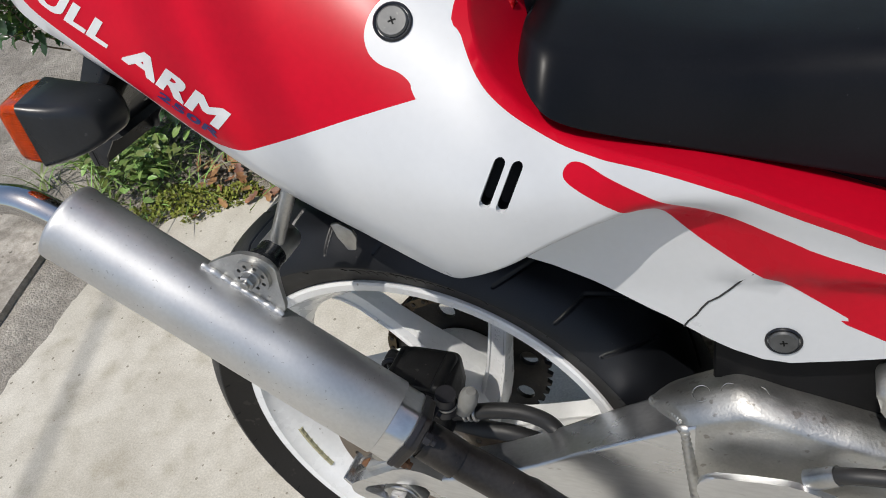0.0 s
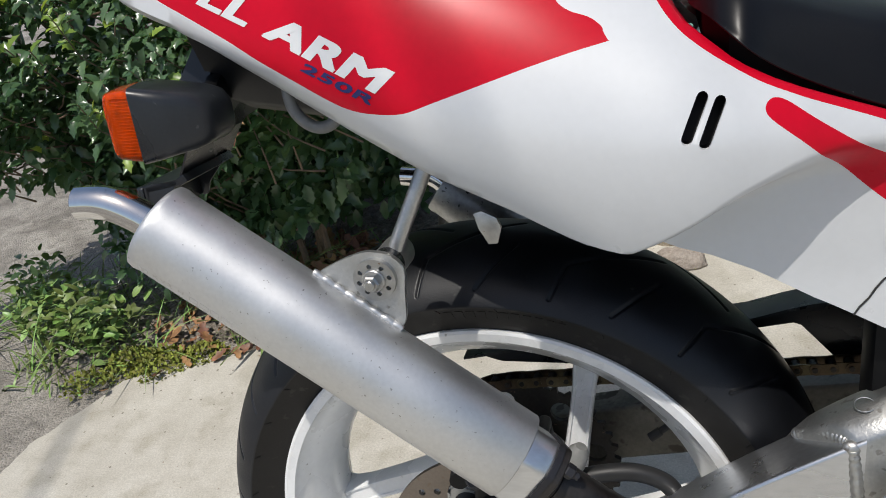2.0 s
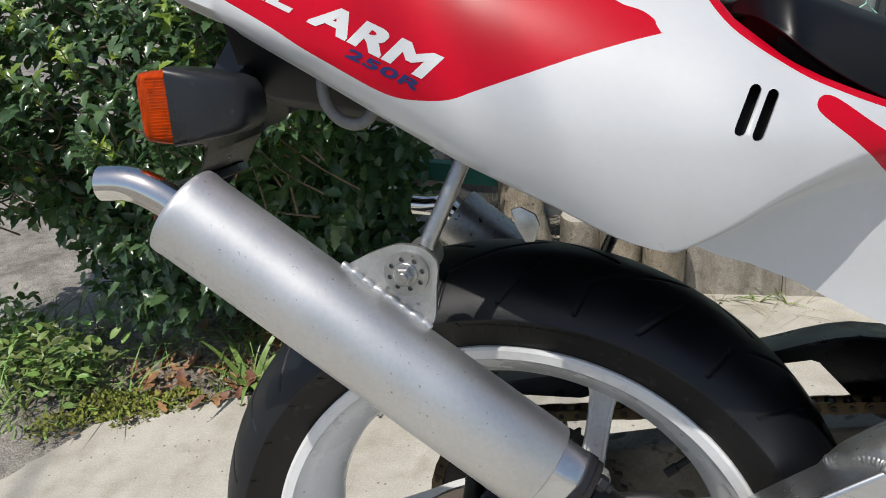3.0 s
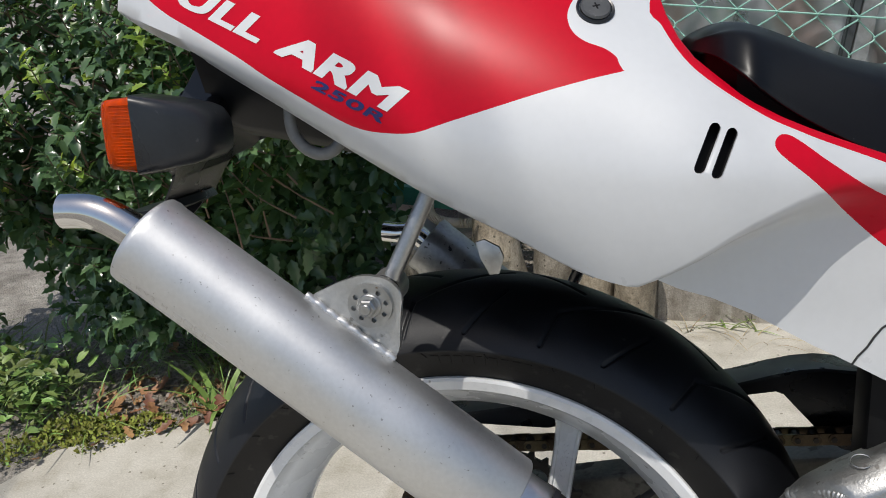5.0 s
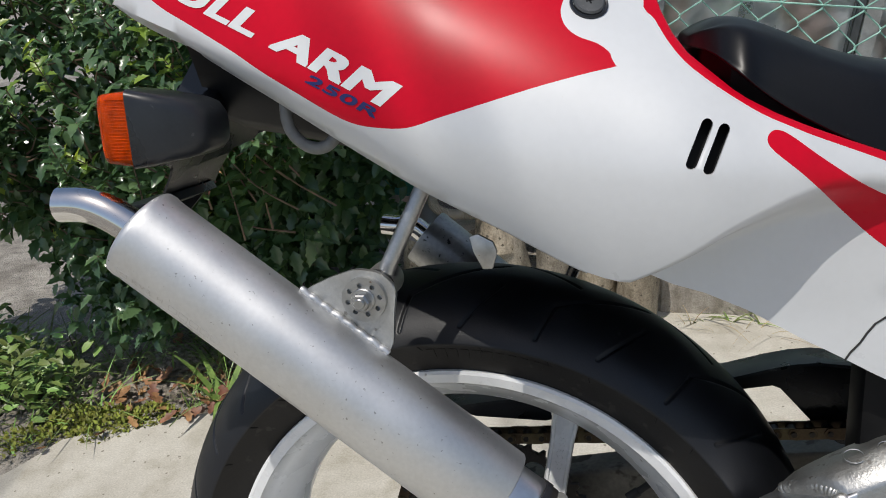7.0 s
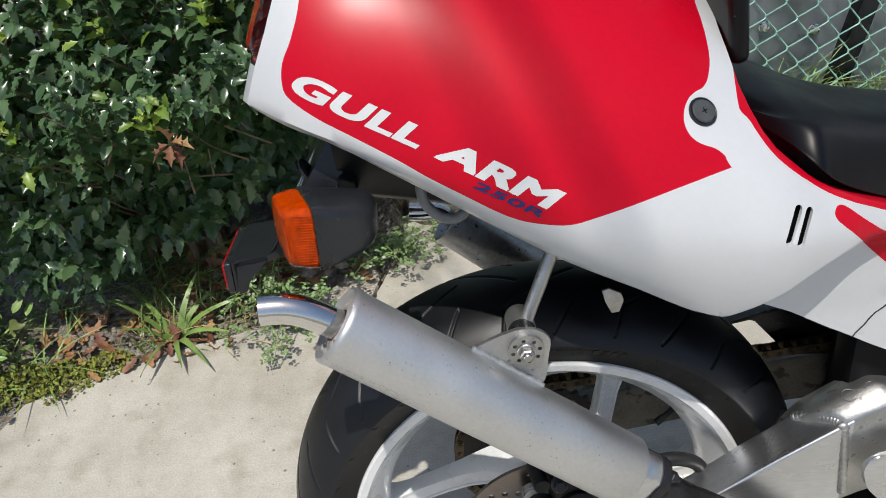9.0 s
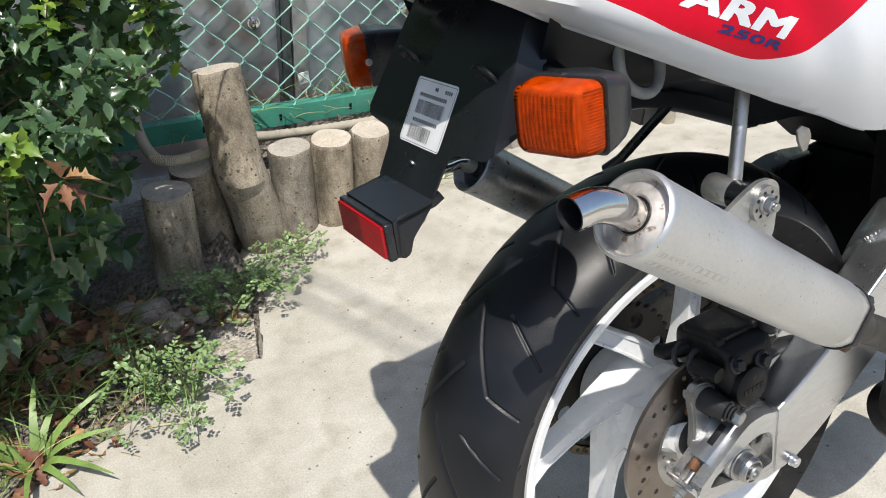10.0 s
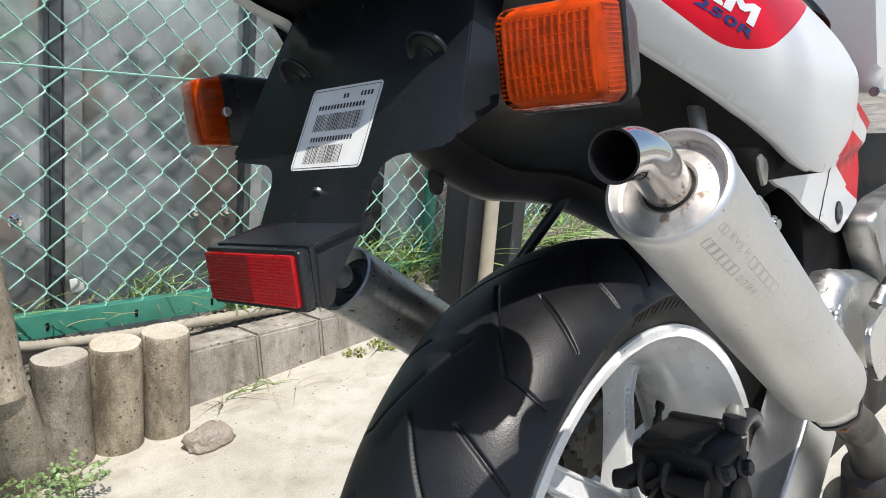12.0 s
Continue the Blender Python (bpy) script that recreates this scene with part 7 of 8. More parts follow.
vs = [Vector((1.34 + dx, 1.16 + dy, 0)) + F_Z * w for dx in (-0.03, 0.03) for dy in (-0.03, 0.03) for w in (-0.05, 1.5)]
bmesh.ops.convex_hull(bm, input=[bm.verts.new(v) for v in vs])
tagged(part("timber_post", bm, POST), "slim dark timber post beyond the kerb", "post")

# ---- cables high above, which draw soft lines of shade over the slab ----
for gx, r in ((-0.849, 0.0085), (0.150, 0.007), (0.215, 0.007)):
    bm = bmesh.new()
    way = Vector((-0.33, 1.0, 0)).normalized()
    at = Vector((gx, 0, 0)) + SUN_WAY / SUN_WAY.z * 5.2
    rod(bm, [at + way * k + Vector((0, 0, 0.0012 * k * k)) for k in range(-24, 25, 2)], r, 8)
    tagged(part("overhead_cable", bm, HOSE), "black overhead cable strung high above the slab", "cable", "overhead cables", "structure")

# ---- hedge of holly-like leaves ----
def leaf_outline(n=3, spike=0.32):
    """Half outline of a spiny leaf of length 1: (along, across)."""
    pts = [(0.0, 0.0)]
    for k in range(n):
        a = (k + 0.35) / n
        w = 0.235 * math.sin(math.pi * min(0.96, (a * 0.9 + 0.08))) ** 0.8
        pts.append((a - 0.22 / n, w * 0.72))
        pts.append((a + 0.12 / n, w * (1 + spike)))
    pts.append((1.0, 0.0))
    return pts


HALF = [(0.0, 0.0), (0.09, 0.085), (0.17, 0.165), (0.22, 0.250), (0.30, 0.190), (0.40, 0.205), (0.47, 0.280), (0.55, 0.195), (0.65, 0.175), (0.72, 0.225), (0.80, 0.115), (0.90, 0.055), (1.0, 0.0)]
HALF_PLAIN = [(0.0, 0.0), (0.2, 0.17), (0.5, 0.24), (0.8, 0.15), (1.0, 0.0)]


def leaf_geometry(half, fold=0.25, droop=0.12):
    """Vertices and faces of a leaf along x, folded at its midrib."""
    vs = [Vector((a, 0, -droop * a * a)) for a, _ in half]
    vs += [Vector((a, w, fold * w - droop * a * a)) for a, w in half[1:-1]]
    vs += [Vector((a, -w, fold * w - droop * a * a)) for a, w in half[1:-1]]
    n, m = len(half), len(half) - 2
    fs = []
    for base, flip in ((n, False), (n + m, True)):
        rim = [0] + [base + k for k in range(m)] + [n - 1]
        for k in range(n - 1):
            f = [k, k + 1, rim[k + 1], rim[k]]
            f = list(dict.fromkeys(f))
            if len(f) > 2:
                fs.append(f if not flip else f[::-1])
    return vs, fs


class Leaves:
    """Gathers many leaves into one mesh."""
    def __init__(self):
        self.v, self.f = [], []

    def add(self, geo, m):
        base = len(self.v)
        self.v += [tuple(m @ p) for p in geo[0]]
        self.f += [[base + k for k in f] for f in geo[1]]

    def make(self, name, mat, parent=None, kind=""):
        me = bpy.data.meshes.new(name)
        me.from_pydata(self.v, [], self.f)
        me.materials.append(mat)
        me.polygons.foreach_set("use_smooth", np.ones(len(me.polygons), bool))
        ob = new(name, me)
        ob.parent = parent
        if kind:
            ob["kind"] = kind
        return ob


def aim(p, way, size, roll):
    q = Vector(way).normalized().to_track_quat("X", "Z").to_matrix().to_4x4()
    return Matrix.Translation(p) @ q @ Matrix.Rotation(roll, 4, "X") @ Matrix.Scale(size, 4)


def leaf_at(p, along, face, size):
    """Leaf that grows along one way and turns its face another way."""
    x = Vector(along).normalized()
    z = Vector(face) - x * Vector(face).dot(x)
    z.normalize()
    y = z.cross(x)
    m = Matrix((x, y, z)).transposed().to_4x4()
    return Matrix.Translation(p) @ m @ Matrix.Scale(size, 4)


rng = random.Random(7)
HOLLY, PLAIN = leaf_geometry(HALF, 0.42, 0.26), leaf_geometry(HALF_PLAIN, 0.3, 0.25)
hedge = thing("hedge", "dense dark green spiny-leaved evergreen hedge beside the fence", "hedge")


def hedge_edge(z):
    """How far the hedge reaches towards the bike at a height."""
    return float(np.interp(z, [0.2, 0.33, 0.44, 0.49, 0.55, 0.62, 0.70, 1.0, 1.6], [-0.80, -0.68, -0.55, -0.49, -0.40, -0.335, -0.275, -0.25, -0.30]))


def hedge_front(x, z):
    y = 0.60 + 0.07 * noise.noise(Vector((x * 3.1, z * 3.1, 2.0))) + 0.05 * noise.noise(Vector((x * 8, z * 8, 5.0)))
    y += 0.50 * max(0.0, 0.58 - z) + 0.58 * max(0.0, z - 0.63)
    return y


near, rest, young, twigs = [], Leaves(), Leaves(), bmesh.new()
for k in range(3300):
    z = 0.20 + 1.35 * rng.random() ** 0.9
    x = -1.62 + (hedge_edge(z) + 1.62) * rng.random()
    bottom = 0.24 + 0.10 * noise.noise(Vector((x * 4, 1.0, 0))) + 0.17 * min(1.0, max(0.0, (-0.93 - x) / 0.10)) + 0.10 * max(0.0, -1.1 - x)
    if z < bottom:
        continue
    deep = rng.random() ** 1.6 * (0.42 if x > -1.0 else 0.30)
    e = max(0.0, 0.10 - (hedge_edge(z) - x)) / 0.10
    p = Vector((x, hedge_front(x, z) + deep + 0.25 * e * rng.random(), z))
    way = Vector((rng.uniform(-0.7, 0.9), -0.8 + rng.uniform(-0.4, 0.5), rng.uniform(-0.2, 0.75))).normalized()
    # a twig tip carries a whorl of leaves
    n = rng.randint(4, 7)
    if deep < 0.16 and rng.random() < 0.5:
        back = p - way * rng.uniform(0.08, 0.16) + Vector((rng.uniform(-0.03, 0.03), rng.uniform(0.0, 0.04), -0.03))
        rod(twigs, [p + way * 0.004, p.lerp(back, 0.5) + Vector((0, 0, -0.006)), back], [0.0010, 0.0017, 0.0024], 5)
    for j in range(n):
        a = 2.4 * j + rng.random()
        side = way.orthogonal().normalized()
        out = (Matrix.Rotation(a, 3, way) @ side) * 0.9 + way * rng.uniform(0.25, 0.9) + Vector((0, 0, 0.15))
        q = p - way * (0.012 * j)
        m = leaf_at(q, out, (rng.uniform(-0.5, 0.5), -0.45 + rng.uniform(-0.4, 0.4), 0.85 + rng.uniform(-0.3, 0.3)), rng.uniform(0.026, 0.041))
        fresh = rng.random() < (0.14 if z > 0.68 else 0.03) and deep < 0.1 and j < 3
        if fresh:
            young.add(HOLLY, m)
        elif deep < 0.05 and -0.75 < x and 0.45 < z < 0.85 and len(near) < 170 and rng.random() < 0.3:
            near.append(m)
        else:
            rest.add(HOLLY if rng.random() < 0.75 else PLAIN, m)
for k in range(2600):
    z = 0.26 + 1.3 * rng.random()
    x = -1.6 + (hedge_edge(z) - 0.04 + 1.6) * rng.random()
    if x < -0.95 and z < 0.50:
        continue
    p = Vector((x, hedge_front(x, z) + 0.12 + 0.45 * rng.random(), z))
    rest.add(PLAIN, leaf_at(p, (rng.uniform(-1, 1), rng.uniform(-1, 0.4), rng.uniform(-0.6, 0.6)), (rng.uniform(-0.6, 0.6), rng.uniform(-0.9, 0.0), rng.uniform(0.2, 1.0)), rng.uniform(0.04, 0.07)))
# low inner whorls that close the hedge towards the soil
for k in range(520):
    x = rng.uniform(-1.20, -0.46)
    low = float(np.interp(x, [-1.20, -1.10, -1.0, -0.85, -0.6, -0.44], [0.36, 0.30, 0.20, 0.15, 0.20, 0.31]))
    z = low + 0.24 * rng.random()
    p = Vector((x, rng.uniform(0.80, 1.08) - 0.08 * (x < -0.75) * rng.random(), z))
    way = Vector((rng.uniform(-0.8, 0.8), -0.8 + rng.uniform(-0.4, 0.5), rng.uniform(-0.5, 0.6))).normalized()
    for j in range(5):
        out = (Matrix.Rotation(2.4 * j + rng.random(), 3, way) @ way.orthogonal().normalized()) * 0.9 + way * rng.uniform(0.25, 0.9)
        rest.add(HOLLY, leaf_at(p - way * (0.012 * j), out, (rng.uniform(-0.5, 0.5), -0.6 + rng.uniform(-0.4, 0.4), 0.7), rng.uniform(0.036, 0.056)))
# low skirt of foliage above the weeds
for k in range(230):
    x = rng.uniform(-1.06, -0.78)
    p = Vector((x, rng.uniform(0.74, 1.0), rng.uniform(0.10 + 0.3 * max(0.0, -0.95 - x), 0.38)))
    way = Vector((rng.uniform(-0.8, 0.8), -0.8, rng.uniform(-0.5, 0.6))).normalized()
    for j in range(5):
        out = (Matrix.Rotation(2.4 * j + rng.random(), 3, way) @ way.orthogonal().normalized()) * 0.9 + way * rng.uniform(0.25, 0.9)
        rest.add(HOLLY, leaf_at(p - way * (0.012 * j), out, (rng.uniform(-0.5, 0.5), -0.6 + rng.uniform(-0.4, 0.4), 0.7), rng.uniform(0.028, 0.044)))
# foliage deep in the corner by the fence
for k in range(420):
    z = rng.uniform(0.12, 0.56)
    p = Vector((rng.uniform(-0.80, -0.37 if z > 0.24 else -0.43), rng.uniform(1.04, 1.24), z))
    way = Vector((rng.uniform(-0.6, 0.8), -0.8, rng.uniform(-0.4, 0.5))).normalized()
    for j in range(4):
        out = (Matrix.Rotation(2.4 * j + rng.random(), 3, way) @ way.orthogonal().normalized()) * 0.9 + way * 0.5
        rest.add(PLAIN, leaf_at(p - way * (0.012 * j), out, (rng.uniform(-0.5, 0.5), -0.6, 0.7), rng.uniform(0.034, 0.052)))
# leafy shoots that stand out of the face, with fresh tips
for k in range(250):
    z = 0.56 + 0.84 * rng.random()
    x = hedge_edge(z) - 0.055 - (1.25 * rng.random() if k % 3 else 0.28 * rng.random())
    tip = Vector((x, hedge_front(x, z) - rng.uniform(0.0, 0.05) + (0.10 if k % 3 == 0 else 0.0) * rng.random(), z))
    way = Vector((rng.uniform(-0.5, 0.6), rng.uniform(-0.8, -0.1), rng.uniform(0.2, 0.9))).normalized()
    root = tip - way * rng.uniform(0.10, 0.17) + Vector((0, 0.03, -0.02))
    line = spline([root, root.lerp(tip, 0.5) + Vector((rng.uniform(-0.012, 0.012), 0.0, -0.010)), tip], 6)
    rod(twigs, line, [0.0021 - 0.0001 * j for j in range(len(line))], 5)
    side = way.orthogonal().normalized()
    n = len(line)
    turn = rng.random() * 3
    green = rng.random() < (0.62 if z > 0.68 else 0.15)
    for j in range(3, n):
        for flip in (0, math.pi):
            out = Matrix.Rotation(turn + 1.57 * (j % 2) + flip + rng.uniform(-0.3, 0.3), 3, way) @ side
            out = out + way * rng.uniform(0.35, 0.8)
            size = rng.uniform(0.026, 0.039) * (0.62 if j >= n - 2 else 1.0)
            m = leaf_at(line[j], out, Vector((rng.uniform(-0.3, 0.3), -0.35, 0.9)) + way * 0.3, size)
            if green and (j >= n - 4 or rng.random() < 0.15):
                young.add(HOLLY, m)
            elif -0.75 < x and 0.45 < z < 0.85 and len(near) < 300:
                near.append(m)
            else:
                rest.add(HOLLY, m)
rest.make("foliage", LEAF, hedge, "stuff")
part("twig", twigs, TWIG, hedge)["kind"] = "stuff"
young.make("young_foliage", YOUNG, hedge, "stuff")
lm = bpy.data.meshes.new("leaf")
lm.from_pydata([tuple(v) for v in HOLLY[0]], [], HOLLY[1])
lm.materials.append(LEAF_ONE)
lm.polygons.foreach_set("use_smooth", np.ones(len(lm.polygons), bool))
for m in near:
    ob = new("leaf", lm)
    ob.parent = hedge
    ob.matrix_world = m
for k in range(16):
    x = rng.uniform(-0.98, -0.62)
    y = rng.uniform(0.95, 1.10)
    top = Vector((x + rng.uniform(-0.15, 0.25), y - rng.uniform(0.0, 0.2), rng.uniform(0.6, 1.3)))
    bm = bmesh.new()
    rod(bm, spline([(x, y, -0.02), Vector((x, y, 0.2)).lerp(top, 0.35) + Vector((rng.uniform(-0.05, 0.05), 0, 0)), top], 6), [0.009 - 0.0005 * j for j in range(13)], 7)
    part("branch", bm, TWIG, hedge)
# one brown leaf spray caught in the hedge
brown = Leaves()
c = Vector((-0.511, 0.525, 0.565))
SPINY = [(0.0, 0.0), (0.10, 0.10), (0.20, 0.17), (0.30, 0.34), (0.36, 0.16), (0.48, 0.16), (0.58, 0.31), (0.66, 0.12), (0.80, 0.07), (1.0, 0.0)]
for way, s in (((-0.15, -0.3, 0.95), 0.042), ((0.9, -0.4, 0.05), 0.040), ((0.45, -0.5, -0.85), 0.042), ((-0.85, -0.3, -0.5), 0.040), ((-0.1, -0.6, -0.9), 0.034), ((0.6, -0.6, 0.35), 0.034)):
    brown.add(leaf_geometry(SPINY, 0.7, 0.22), aim(c + Vector(way) * 0.004, way, s, rng.uniform(-0.5, 0.5)))
brown.make("dead_leaf_spray", DRYLEAF, hedge)

# ---- bushes seen dimly through the panels ----
far_leaves = Leaves()
for cx, cy, r, h in ((-0.9, 2.3, 0.5, 1.6), (0.15, 2.5, 0.45, 0.9), (0.9, 2.2, 0.4, 0.7), (1.6, 2.4, 0.5, 1.3), (2.4, 2.3, 0.5, 1.0), (-1.8, 2.4, 0.5, 1.8)):
    for _ in range(420):
        a, q, z = rng.uniform(0, 6.28), r * math.sqrt(rng.random()), h * rng.random()
        far_leaves.add(PLAIN, aim((cx + q * math.cos(a), cy + q * math.sin(a), z), (rng.uniform(-1, 1), rng.uniform(-1, 1), rng.uniform(-0.3, 1)), rng.uniform(0.07, 0.13), rng.uniform(-1, 1)))
tagged(far_leaves.make("garden_bushes", LEAF, None, "stuff"), "blurred green bushes beyond the hazy panels", "bushes")

# ---- weeds, grasses, moss, litter ----
def blade(bag, base, way, length, width, bend):
    """A grass blade that arches over."""
    w = Vector(way).normalized()
    side = Vector((-w.y, w.x, 0)).normalized() * width / 2
    base_i = len(bag.v)
    n = 6
    for k in range(n + 1):
        t = k / n
        p = Vector(base) + Vector((w.x, w.y, 0)) * length * (t * 0.45 + bend * t * t) + Vector((0, 0, length * (t - bend * 0.75 * t * t)))
        s = side * (1 - t) ** 0.6
        bag.v += [tuple(p - s), tuple(p + s + Vector((0, 0, width * 0.2)))]
    for k in range(n):
        a = base_i + 2 * k
        bag.f.append([a, a + 1, a + 3, a + 2])


def tuft(bag, x, y, z, n, length, width, spread=0.03, bend=(0.2, 0.9)):
    for _ in range(n):
        a = rng.uniform(0, 6.28)
        blade(bag, (x + rng.uniform(-spread, spread), y + rng.uniform(-spread, spread), z - 0.01), (math.cos(a), math.sin(a), 0), length * rng.uniform(0.55, 1.1), width * rng.uniform(0.7, 1.2), rng.uniform(*bend))


def weed(x, y, n, reach, tall=1.0, name="sprawling_weed"):
    """A sprawling weed: stems with pairs of small round leaves."""
    top = thing(name, "low sprawling weed with pairs of small round leaves", "weed")
    leaves, stems = Leaves(), bmesh.new()
    small = leaf_geometry([(0.0, 0.0), (0.3, 0.30), (0.7, 0.33), (1.0, 0.0)], 0.1, 0.05)
    for k in range(n):
        a = 6.283 * k / n + rng.uniform(-0.5, 0.5)
        L = reach * rng.uniform(0.6, 1.1)
        h = rng.uniform(0.04, 0.11) * tall
        pts = spline([(x, y, -0.01), (x + 0.35 * L * math.cos(a), y + 0.35 * L * math.sin(a), h), (x + L * math.cos(a), y + L * math.sin(a), h * rng.uniform(0.3, 1.1) + 0.01)], 7)
        rod(stems, pts, 0.0011, 5)
        for i, p in enumerate(pts[2::2]):
            i = 2 * i
            w = (pts[min(i + 3, len(pts) - 1)] - pts[i + 1]).normalized()
            side = Vector((-w.y, w.x, 0))
            # short side twigs with leaflets
            for s in (-1, 1):
                tw = (side * s + w * 0.5 + Vector((0, 0, rng.uniform(-0.1, 0.3)))).normalized()
                if rng.random() < 0.35:
                    continue
                ln = rng.uniform(0.026, 0.042) * (1 - 0.4 * i / len(pts))
                for j in range(5):
                    if rng.random() < 0.12:
                        continue
                    q = p + tw * ln * (j + rng.uniform(0.35, 0.85)) / 4 + Vector((rng.uniform(-0.002, 0.002), rng.uniform(-0.002, 0.002), rng.uniform(-0.003, 0.003)))
                    for s2 in (-1, 1):
                        o = (Vector((-tw.y, tw.x, 0)) * s2 + tw * 0.5 + Vector((0, 0, 0.12))).normalized()
                        leaves.add(small, aim(q, o, rng.uniform(0.0058, 0.0115), rng.uniform(-0.7, 0.7)))
    leaves.make("leaflet", CLOVER, top, "stuff")
    part("stem", stems, GRASS, top)["kind"] = "stuff"
    return top


weed(-0.480, 0.735, 7, 0.13)
weed(-0.430, 0.715, 6, 0.14)
weed(-0.255, 0.930, 6, 0.11, 0.8)
weed(-0.185, 0.955, 6, 0.085, 0.55)
weed(-0.320, 0.935, 5, 0.08)
weed(-0.080, 1.030, 4, 0.055, 0.4)

clump = thing("broad_grass_clump", "clump of broad arching green blades at the slab edge", "grass clump")
for a, L, b in ((2.9, 0.20, 0.5), (2.4, 0.17, 0.6), (0.3, 0.16, 0.7), (-0.3, 0.13, 0.8), (-1.2, 0.13, 0.9), (-1.7, 0.15, 0.85), (1.2, 0.16, 0.4), (-2.3, 0.12, 0.7), (3.3, 0.15, 0.75), (0.9, 0.12, 0.6), (-0.9, 0.15, 0.95)):
    bag = Leaves()
    blade(bag, (-0.700 + 0.012 * math.cos(a), 0.735 + 0.012 * math.sin(a), -0.02), (math.cos(a), math.sin(a), 0), 0.85 * L, 0.019, b * 0.9)
    bag.make("blade", GRASS, clump)

bag = Leaves()
for _ in range(18):
    tuft(bag, rng.uniform(-1.30, -1.02), rng.uniform(0.54, 0.66), -0.03, 5, rng.uniform(0.05, 0.11), 0.006, 0.03, (0.3, 1.0))
for _ in range(44):
    a = rng.random() ** 1.5
    tuft(bag, -1.13 - 0.34 * a + rng.uniform(-0.06, 0.06), 0.68 + 0.18 * a + rng.uniform(-0.06, 0.08), -0.03, 4, rng.uniform(0.07, 0.16), rng.uniform(0.007, 0.015), 0.03, (0.3, 1.1))
for _ in range(560):
    a = rng.random() ** 1.3
    p = Vector((-1.08 - 0.36 * a + rng.uniform(-0.09, 0.09), 0.66 + 0.20 * a + rng.uniform(-0.07, 0.09), rng.uniform(-0.01, 0.12)))
    bag.add(PLAIN, aim(p, (rng.uniform(-1, 1), rng.uniform(-1, 1), rng.uniform(-0.1, 0.8)), rng.uniform(0.018, 0.042), rng.uniform(-0.8, 0.8)))
for _ in range(44):
    tuft(bag, rng.uniform(-1.55, -0.95), rng.uniform(0.62, 1.0), -0.015, 5, 0.15, 0.005, 0.03)
for _ in range(60):
    tuft(bag, rng.uniform(-0.98, -0.50), rng.uniform(0.80, 1.05), 0.0, 6, 0.16, 0.004, 0.03, (0.3, 1.0))
for _ in range(14):
    tuft(bag, rng.uniform(-0.80, -0.60), rng.uniform(0.70, 0.78), -0.015, 5, 0.07, 0.003, 0.02)
tagged(bag.make("wild_grass", GRASS, None, "stuff"), "unkempt green grass below the hedge", "grass")
bag = Leaves()
for _ in range(70):
    x = rng.uniform(-0.1, 2.6)
    z = 0.224 - 0.127 * x - 0.02
    tuft(bag, x, rng.uniform(1.33, 1.45), z, 5, 0.14 + 0.10 * rng.random() * (x > 0.3), 0.005, 0.04)
for _ in range(90):
    x = rng.uniform(0.75, 2.2)
    tuft(bag, x, rng.uniform(1.24, 1.46), max(0.02, 0.200 - 0.127 * x), 6, 0.24, 0.006, 0.04, (0.2, 0.9))
for _ in range(34):
    x = rng.uniform(0.38, 2.2)
    tuft(bag, x, rng.uniform(1.22, 1.29), max(0.02, 0.205 - 0.127 * x), 6, 0.16, 0.0065, 0.03, (0.4, 1.0))
for x, y in ((0.305, 1.145), (0.36, 1.14), (0.42, 1.135), (0.74, 1.10), (0.80, 1.09), (0.87, 1.08)):
    tuft(bag, x, y, 0.0, 5, 0.07, 0.006, 0.015, (0.7, 1.0))
tagged(bag.make("fence_grass", GRASS, None, "stuff"), "bright green grass growing through the fence", "grass")
bag = Leaves()
for _ in range(60):
    x = rng.uniform(-0.4, 1.6)
    tuft(bag, x, rng.uniform(1.31, 1.44), 0.205 - 0.127 * x, 4, 0.10, 0.003, 0.04, (0.6, 1.0))
for _ in range(10):
    tuft(bag, rng.uniform(0.28, 0.46), rng.uniform(1.08, 1.13), 0.0, 2, 0.10, 0.002, 0.02, (0.95, 1.2))
for _ in range(24):
    tuft(bag, rng.uniform(-0.95, -0.45), rng.uniform(0.70, 0.85), -0.01, 2, 0.10, 0.0025, 0.03, (0.7, 1.1))
tagged(bag.make("dry_grass", STRAW, None, "stuff"), "dry straw-coloured grass stalks", "grass")

moss = Leaves()
dot = leaf_geometry([(0.0, 0.0), (0.4, 0.3), (1.0, 0.0)], 0.3, 0.1)
for cx, cy, r, n in ((-0.90, 0.610, 0.075, 900), (-0.82, 0.650, 0.055, 500), (-0.985, 0.615, 0.065, 520), (0.66, 1.115, 0.04, 200), (0.75, 1.10, 0.05, 240), (-1.06, 0.55, 0.05, 160)):
    for _ in range(n):
        a, q = rng.uniform(0, 6.28), r * math.sqrt(rng.random())
        h = 0.62 * r * (1 - (q / r) ** 2) * rng.random()
        moss.add(dot, aim((cx + q * math.cos(a), cy + q * math.sin(a), -0.012 + h), (rng.uniform(-1, 1), rng.uniform(-1, 1), rng.uniform(0.3, 1)), rng.uniform(0.008, 0.014), rng.uniform(-1, 1)))
tagged(moss.make("moss", MOSS, None, "stuff"), "yellow-green moss and tiny weeds along the slab", "moss")

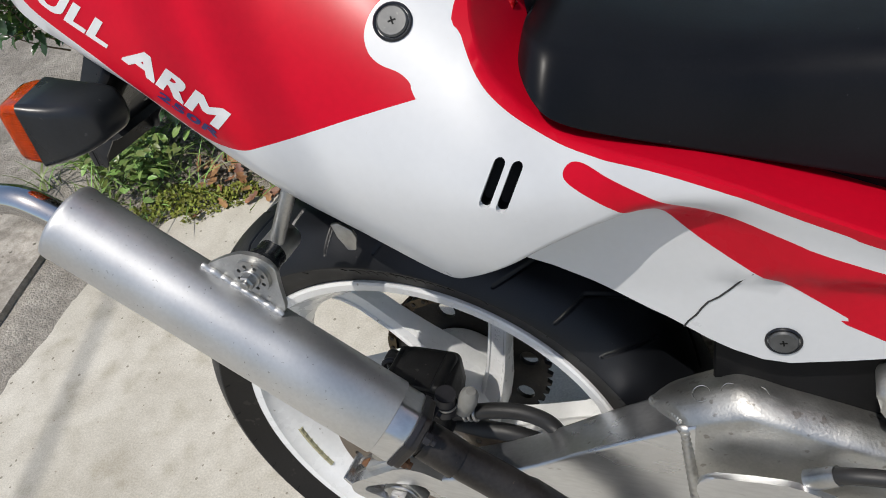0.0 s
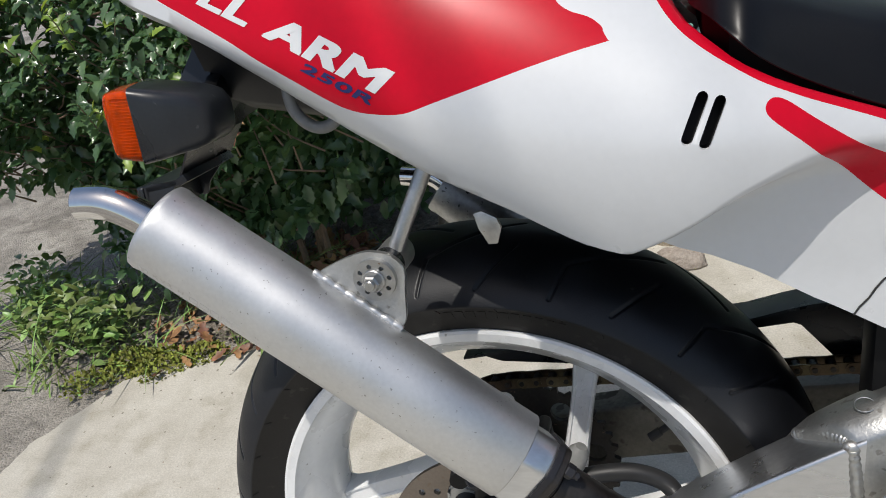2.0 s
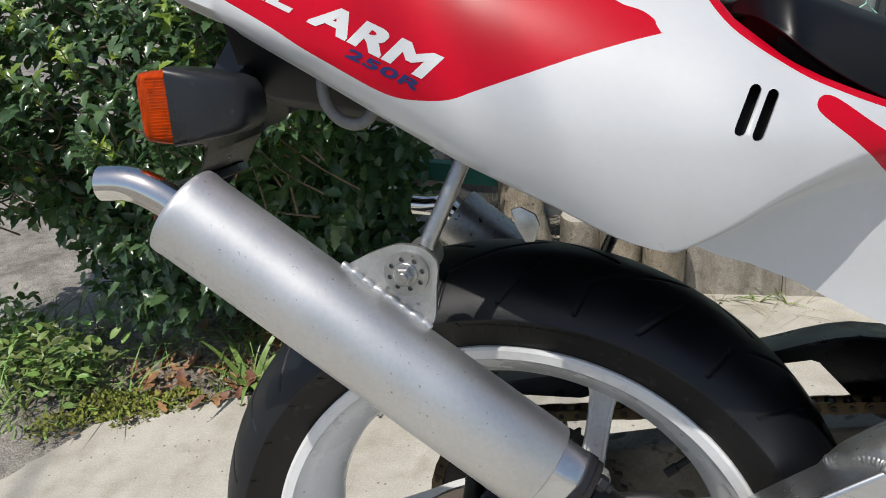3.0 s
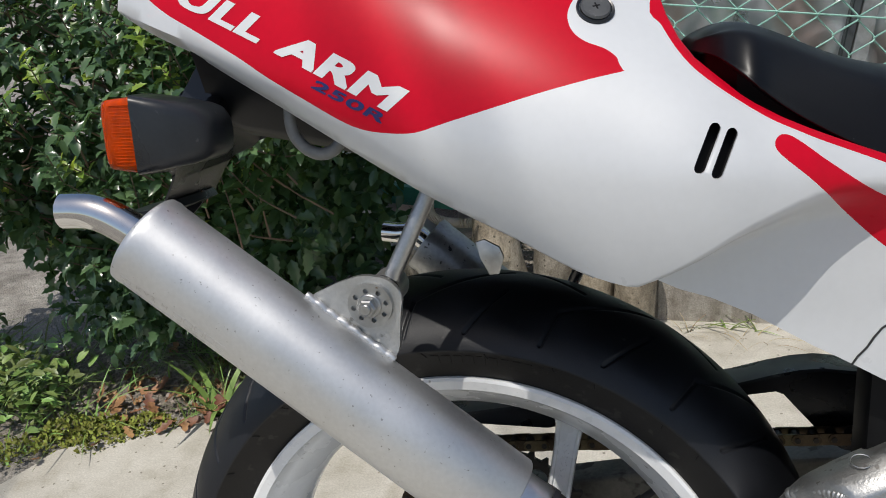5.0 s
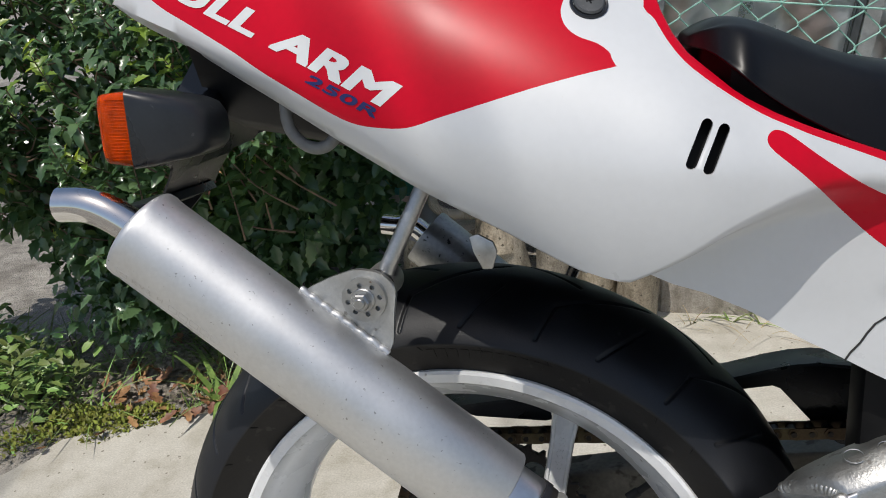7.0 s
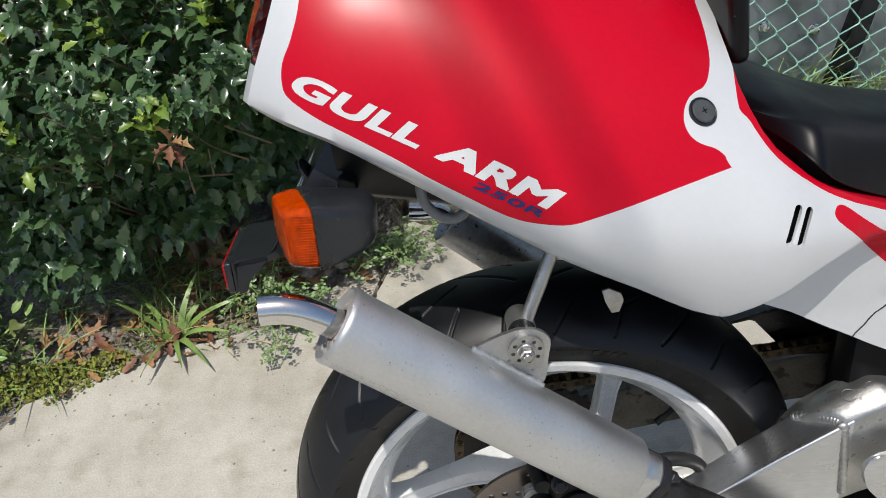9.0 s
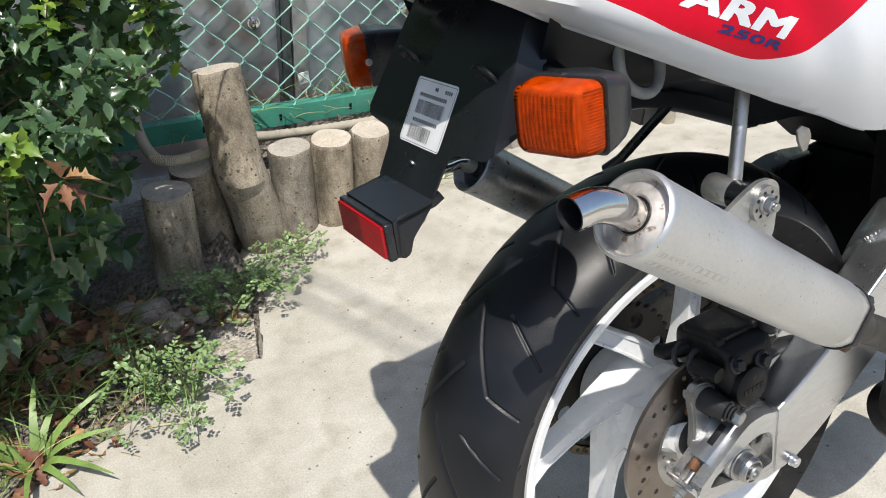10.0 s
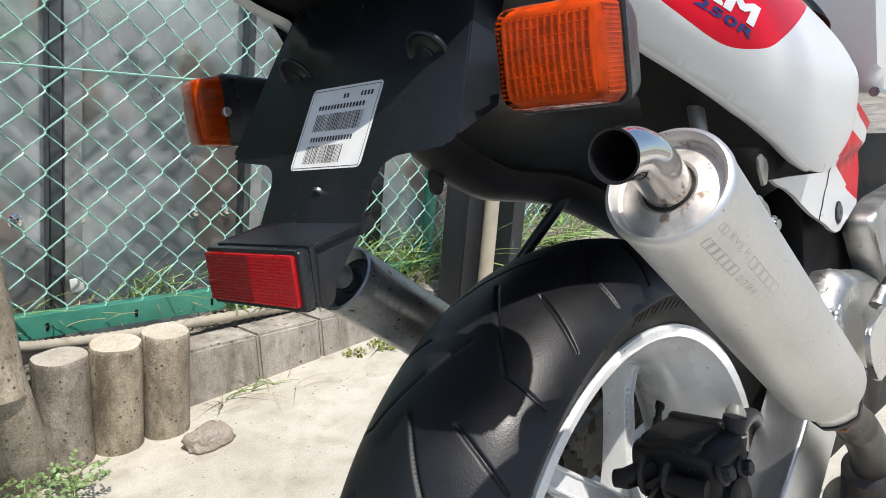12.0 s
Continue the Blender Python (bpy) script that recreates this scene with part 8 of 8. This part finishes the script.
litter = Leaves()
flat = leaf_geometry(leaf_outline(3, 0.25), 0.35, -0.25)
for _ in range(260):
    x, y = rng.uniform(-1.0, -0.28), rng.uniform(0.66, 1.05)
    if y < 0.62 + 0.30 * max(0, x + 0.75) or (x > -0.58 and y < 0.86):
        continue
    litter.add(flat, aim((x, y, rng.uniform(-0.012, 0.012) + 0.04 * max(0, y - 0.8)), (rng.uniform(-1, 1), rng.uniform(-1, 1), rng.uniform(-0.2, 0.3)), rng.uniform(0.025, 0.05), rng.uniform(-0.6, 0.6)))
for x, y in ((-0.88, 0.585), (-0.78, 0.62), (-0.72, 0.63), (-0.97, 0.52), (-0.64, 0.665), (-0.69, 0.66), (-0.82, 0.60)):
    litter.add(flat, aim((x, y, 0.006), (rng.uniform(-1, 1), rng.uniform(-1, 1), 0.1), rng.uniform(0.025, 0.04), 0.2))
for _ in range(230):
    a, q = rng.uniform(0, 6.28), math.sqrt(rng.random())
    x, y = -0.60 + 0.17 * q * math.cos(a), 0.97 + 0.13 * q * math.sin(a)
    litter.add(flat, aim((x, y, 0.005 + 0.07 * (1 - q * q) * rng.random()), (rng.uniform(-1, 1), rng.uniform(-1, 1), rng.uniform(-0.4, 0.5)), rng.uniform(0.03, 0.055), rng.uniform(-0.8, 0.8)))
tagged(litter.make("leaf_litter", DRYLEAF, None, "stuff"), "fallen brown leaves on the soil", "leaves")


def rock(x, y, z, sx, sy, sz, label, seed):
    bm = bmesh.new()
    bmesh.ops.create_icosphere(bm, subdivisions=4, radius=1.0)
    for v in bm.verts:
        n = v.co.normalized()
        k = 1 + 0.25 * noise.noise(n * 1.4 + Vector((seed, 0, 0))) + 0.10 * noise.noise(n * 4 + Vector((seed, 3, 0))) + 0.03 * noise.noise(n * 12)
        v.co = Vector((n.x * sx * k, n.y * sy * k, max(-0.25, n.z) * sz * k))
        v.co += Vector((x, y, z))
    return tagged(part("stone", bm, STONE, None, sharp=80), label, "stone", "loose stones")


rock(0.175, 1.005, 0.010, 0.052, 0.034, 0.030, "flat pinkish stone lying on the slab", 3.0)
for k, (x, y, s) in enumerate(((-0.56, 0.93, 0.024), (-0.60, 0.98, 0.034), (-0.38, 0.905, 0.013), (-0.345, 0.93, 0.015), (-0.47, 0.985, 0.018), (-0.535, 1.02, 0.022), (-0.64, 0.93, 0.02), (-0.425, 1.00, 0.045), (-0.48, 1.03, 0.035), (-0.40, 0.95, 0.028), (-0.455, 0.94, 0.022), (-0.37, 0.965, 0.02), (-0.52, 0.97, 0.03), (-0.42, 0.90, 0.016), (-0.50, 0.905, 0.02))):
    rock(x, y, 0.01, s, s * 0.8, s * 0.8, "grey stone on the soil beside the log posts", 10.0 + k)
bag = Leaves()
for _ in range(500):
    x, y = rng.uniform(-1.05, -0.25), rng.uniform(0.72, 0.98)
    bag.add(([Vector((1, 0, 0)), Vector((-0.5, 0.9, 0)), Vector((-0.6, -0.8, 0)), Vector((0.1, 0, 0.8))], [[0, 1, 3], [1, 2, 3], [2, 0, 3]]), Matrix.Translation((x, y, -0.012 + 0.05 * max(0, y - 0.8))) @ Matrix.Rotation(rng.uniform(0, 6), 4, "Z") @ Matrix.Scale(rng.uniform(0.003, 0.009), 4))
for _ in range(520):
    x, y = rng.uniform(-1.0, 0.9), rng.uniform(-0.6, 1.0)
    bag.add(([Vector((1, 0, 0)), Vector((-0.5, 0.9, 0)), Vector((-0.6, -0.8, 0)), Vector((0.1, 0, 0.8))], [[0, 1, 3], [1, 2, 3], [2, 0, 3]]), Matrix.Translation((x, y, 0.0005)) @ Matrix.Rotation(rng.uniform(0, 6), 4, "Z") @ Matrix.Scale(rng.uniform(0.0008, 0.0026), 4))
tagged(bag.make("grit", STONE, None, "stuff"), "grit and small gravel on slab and soil", "gravel")
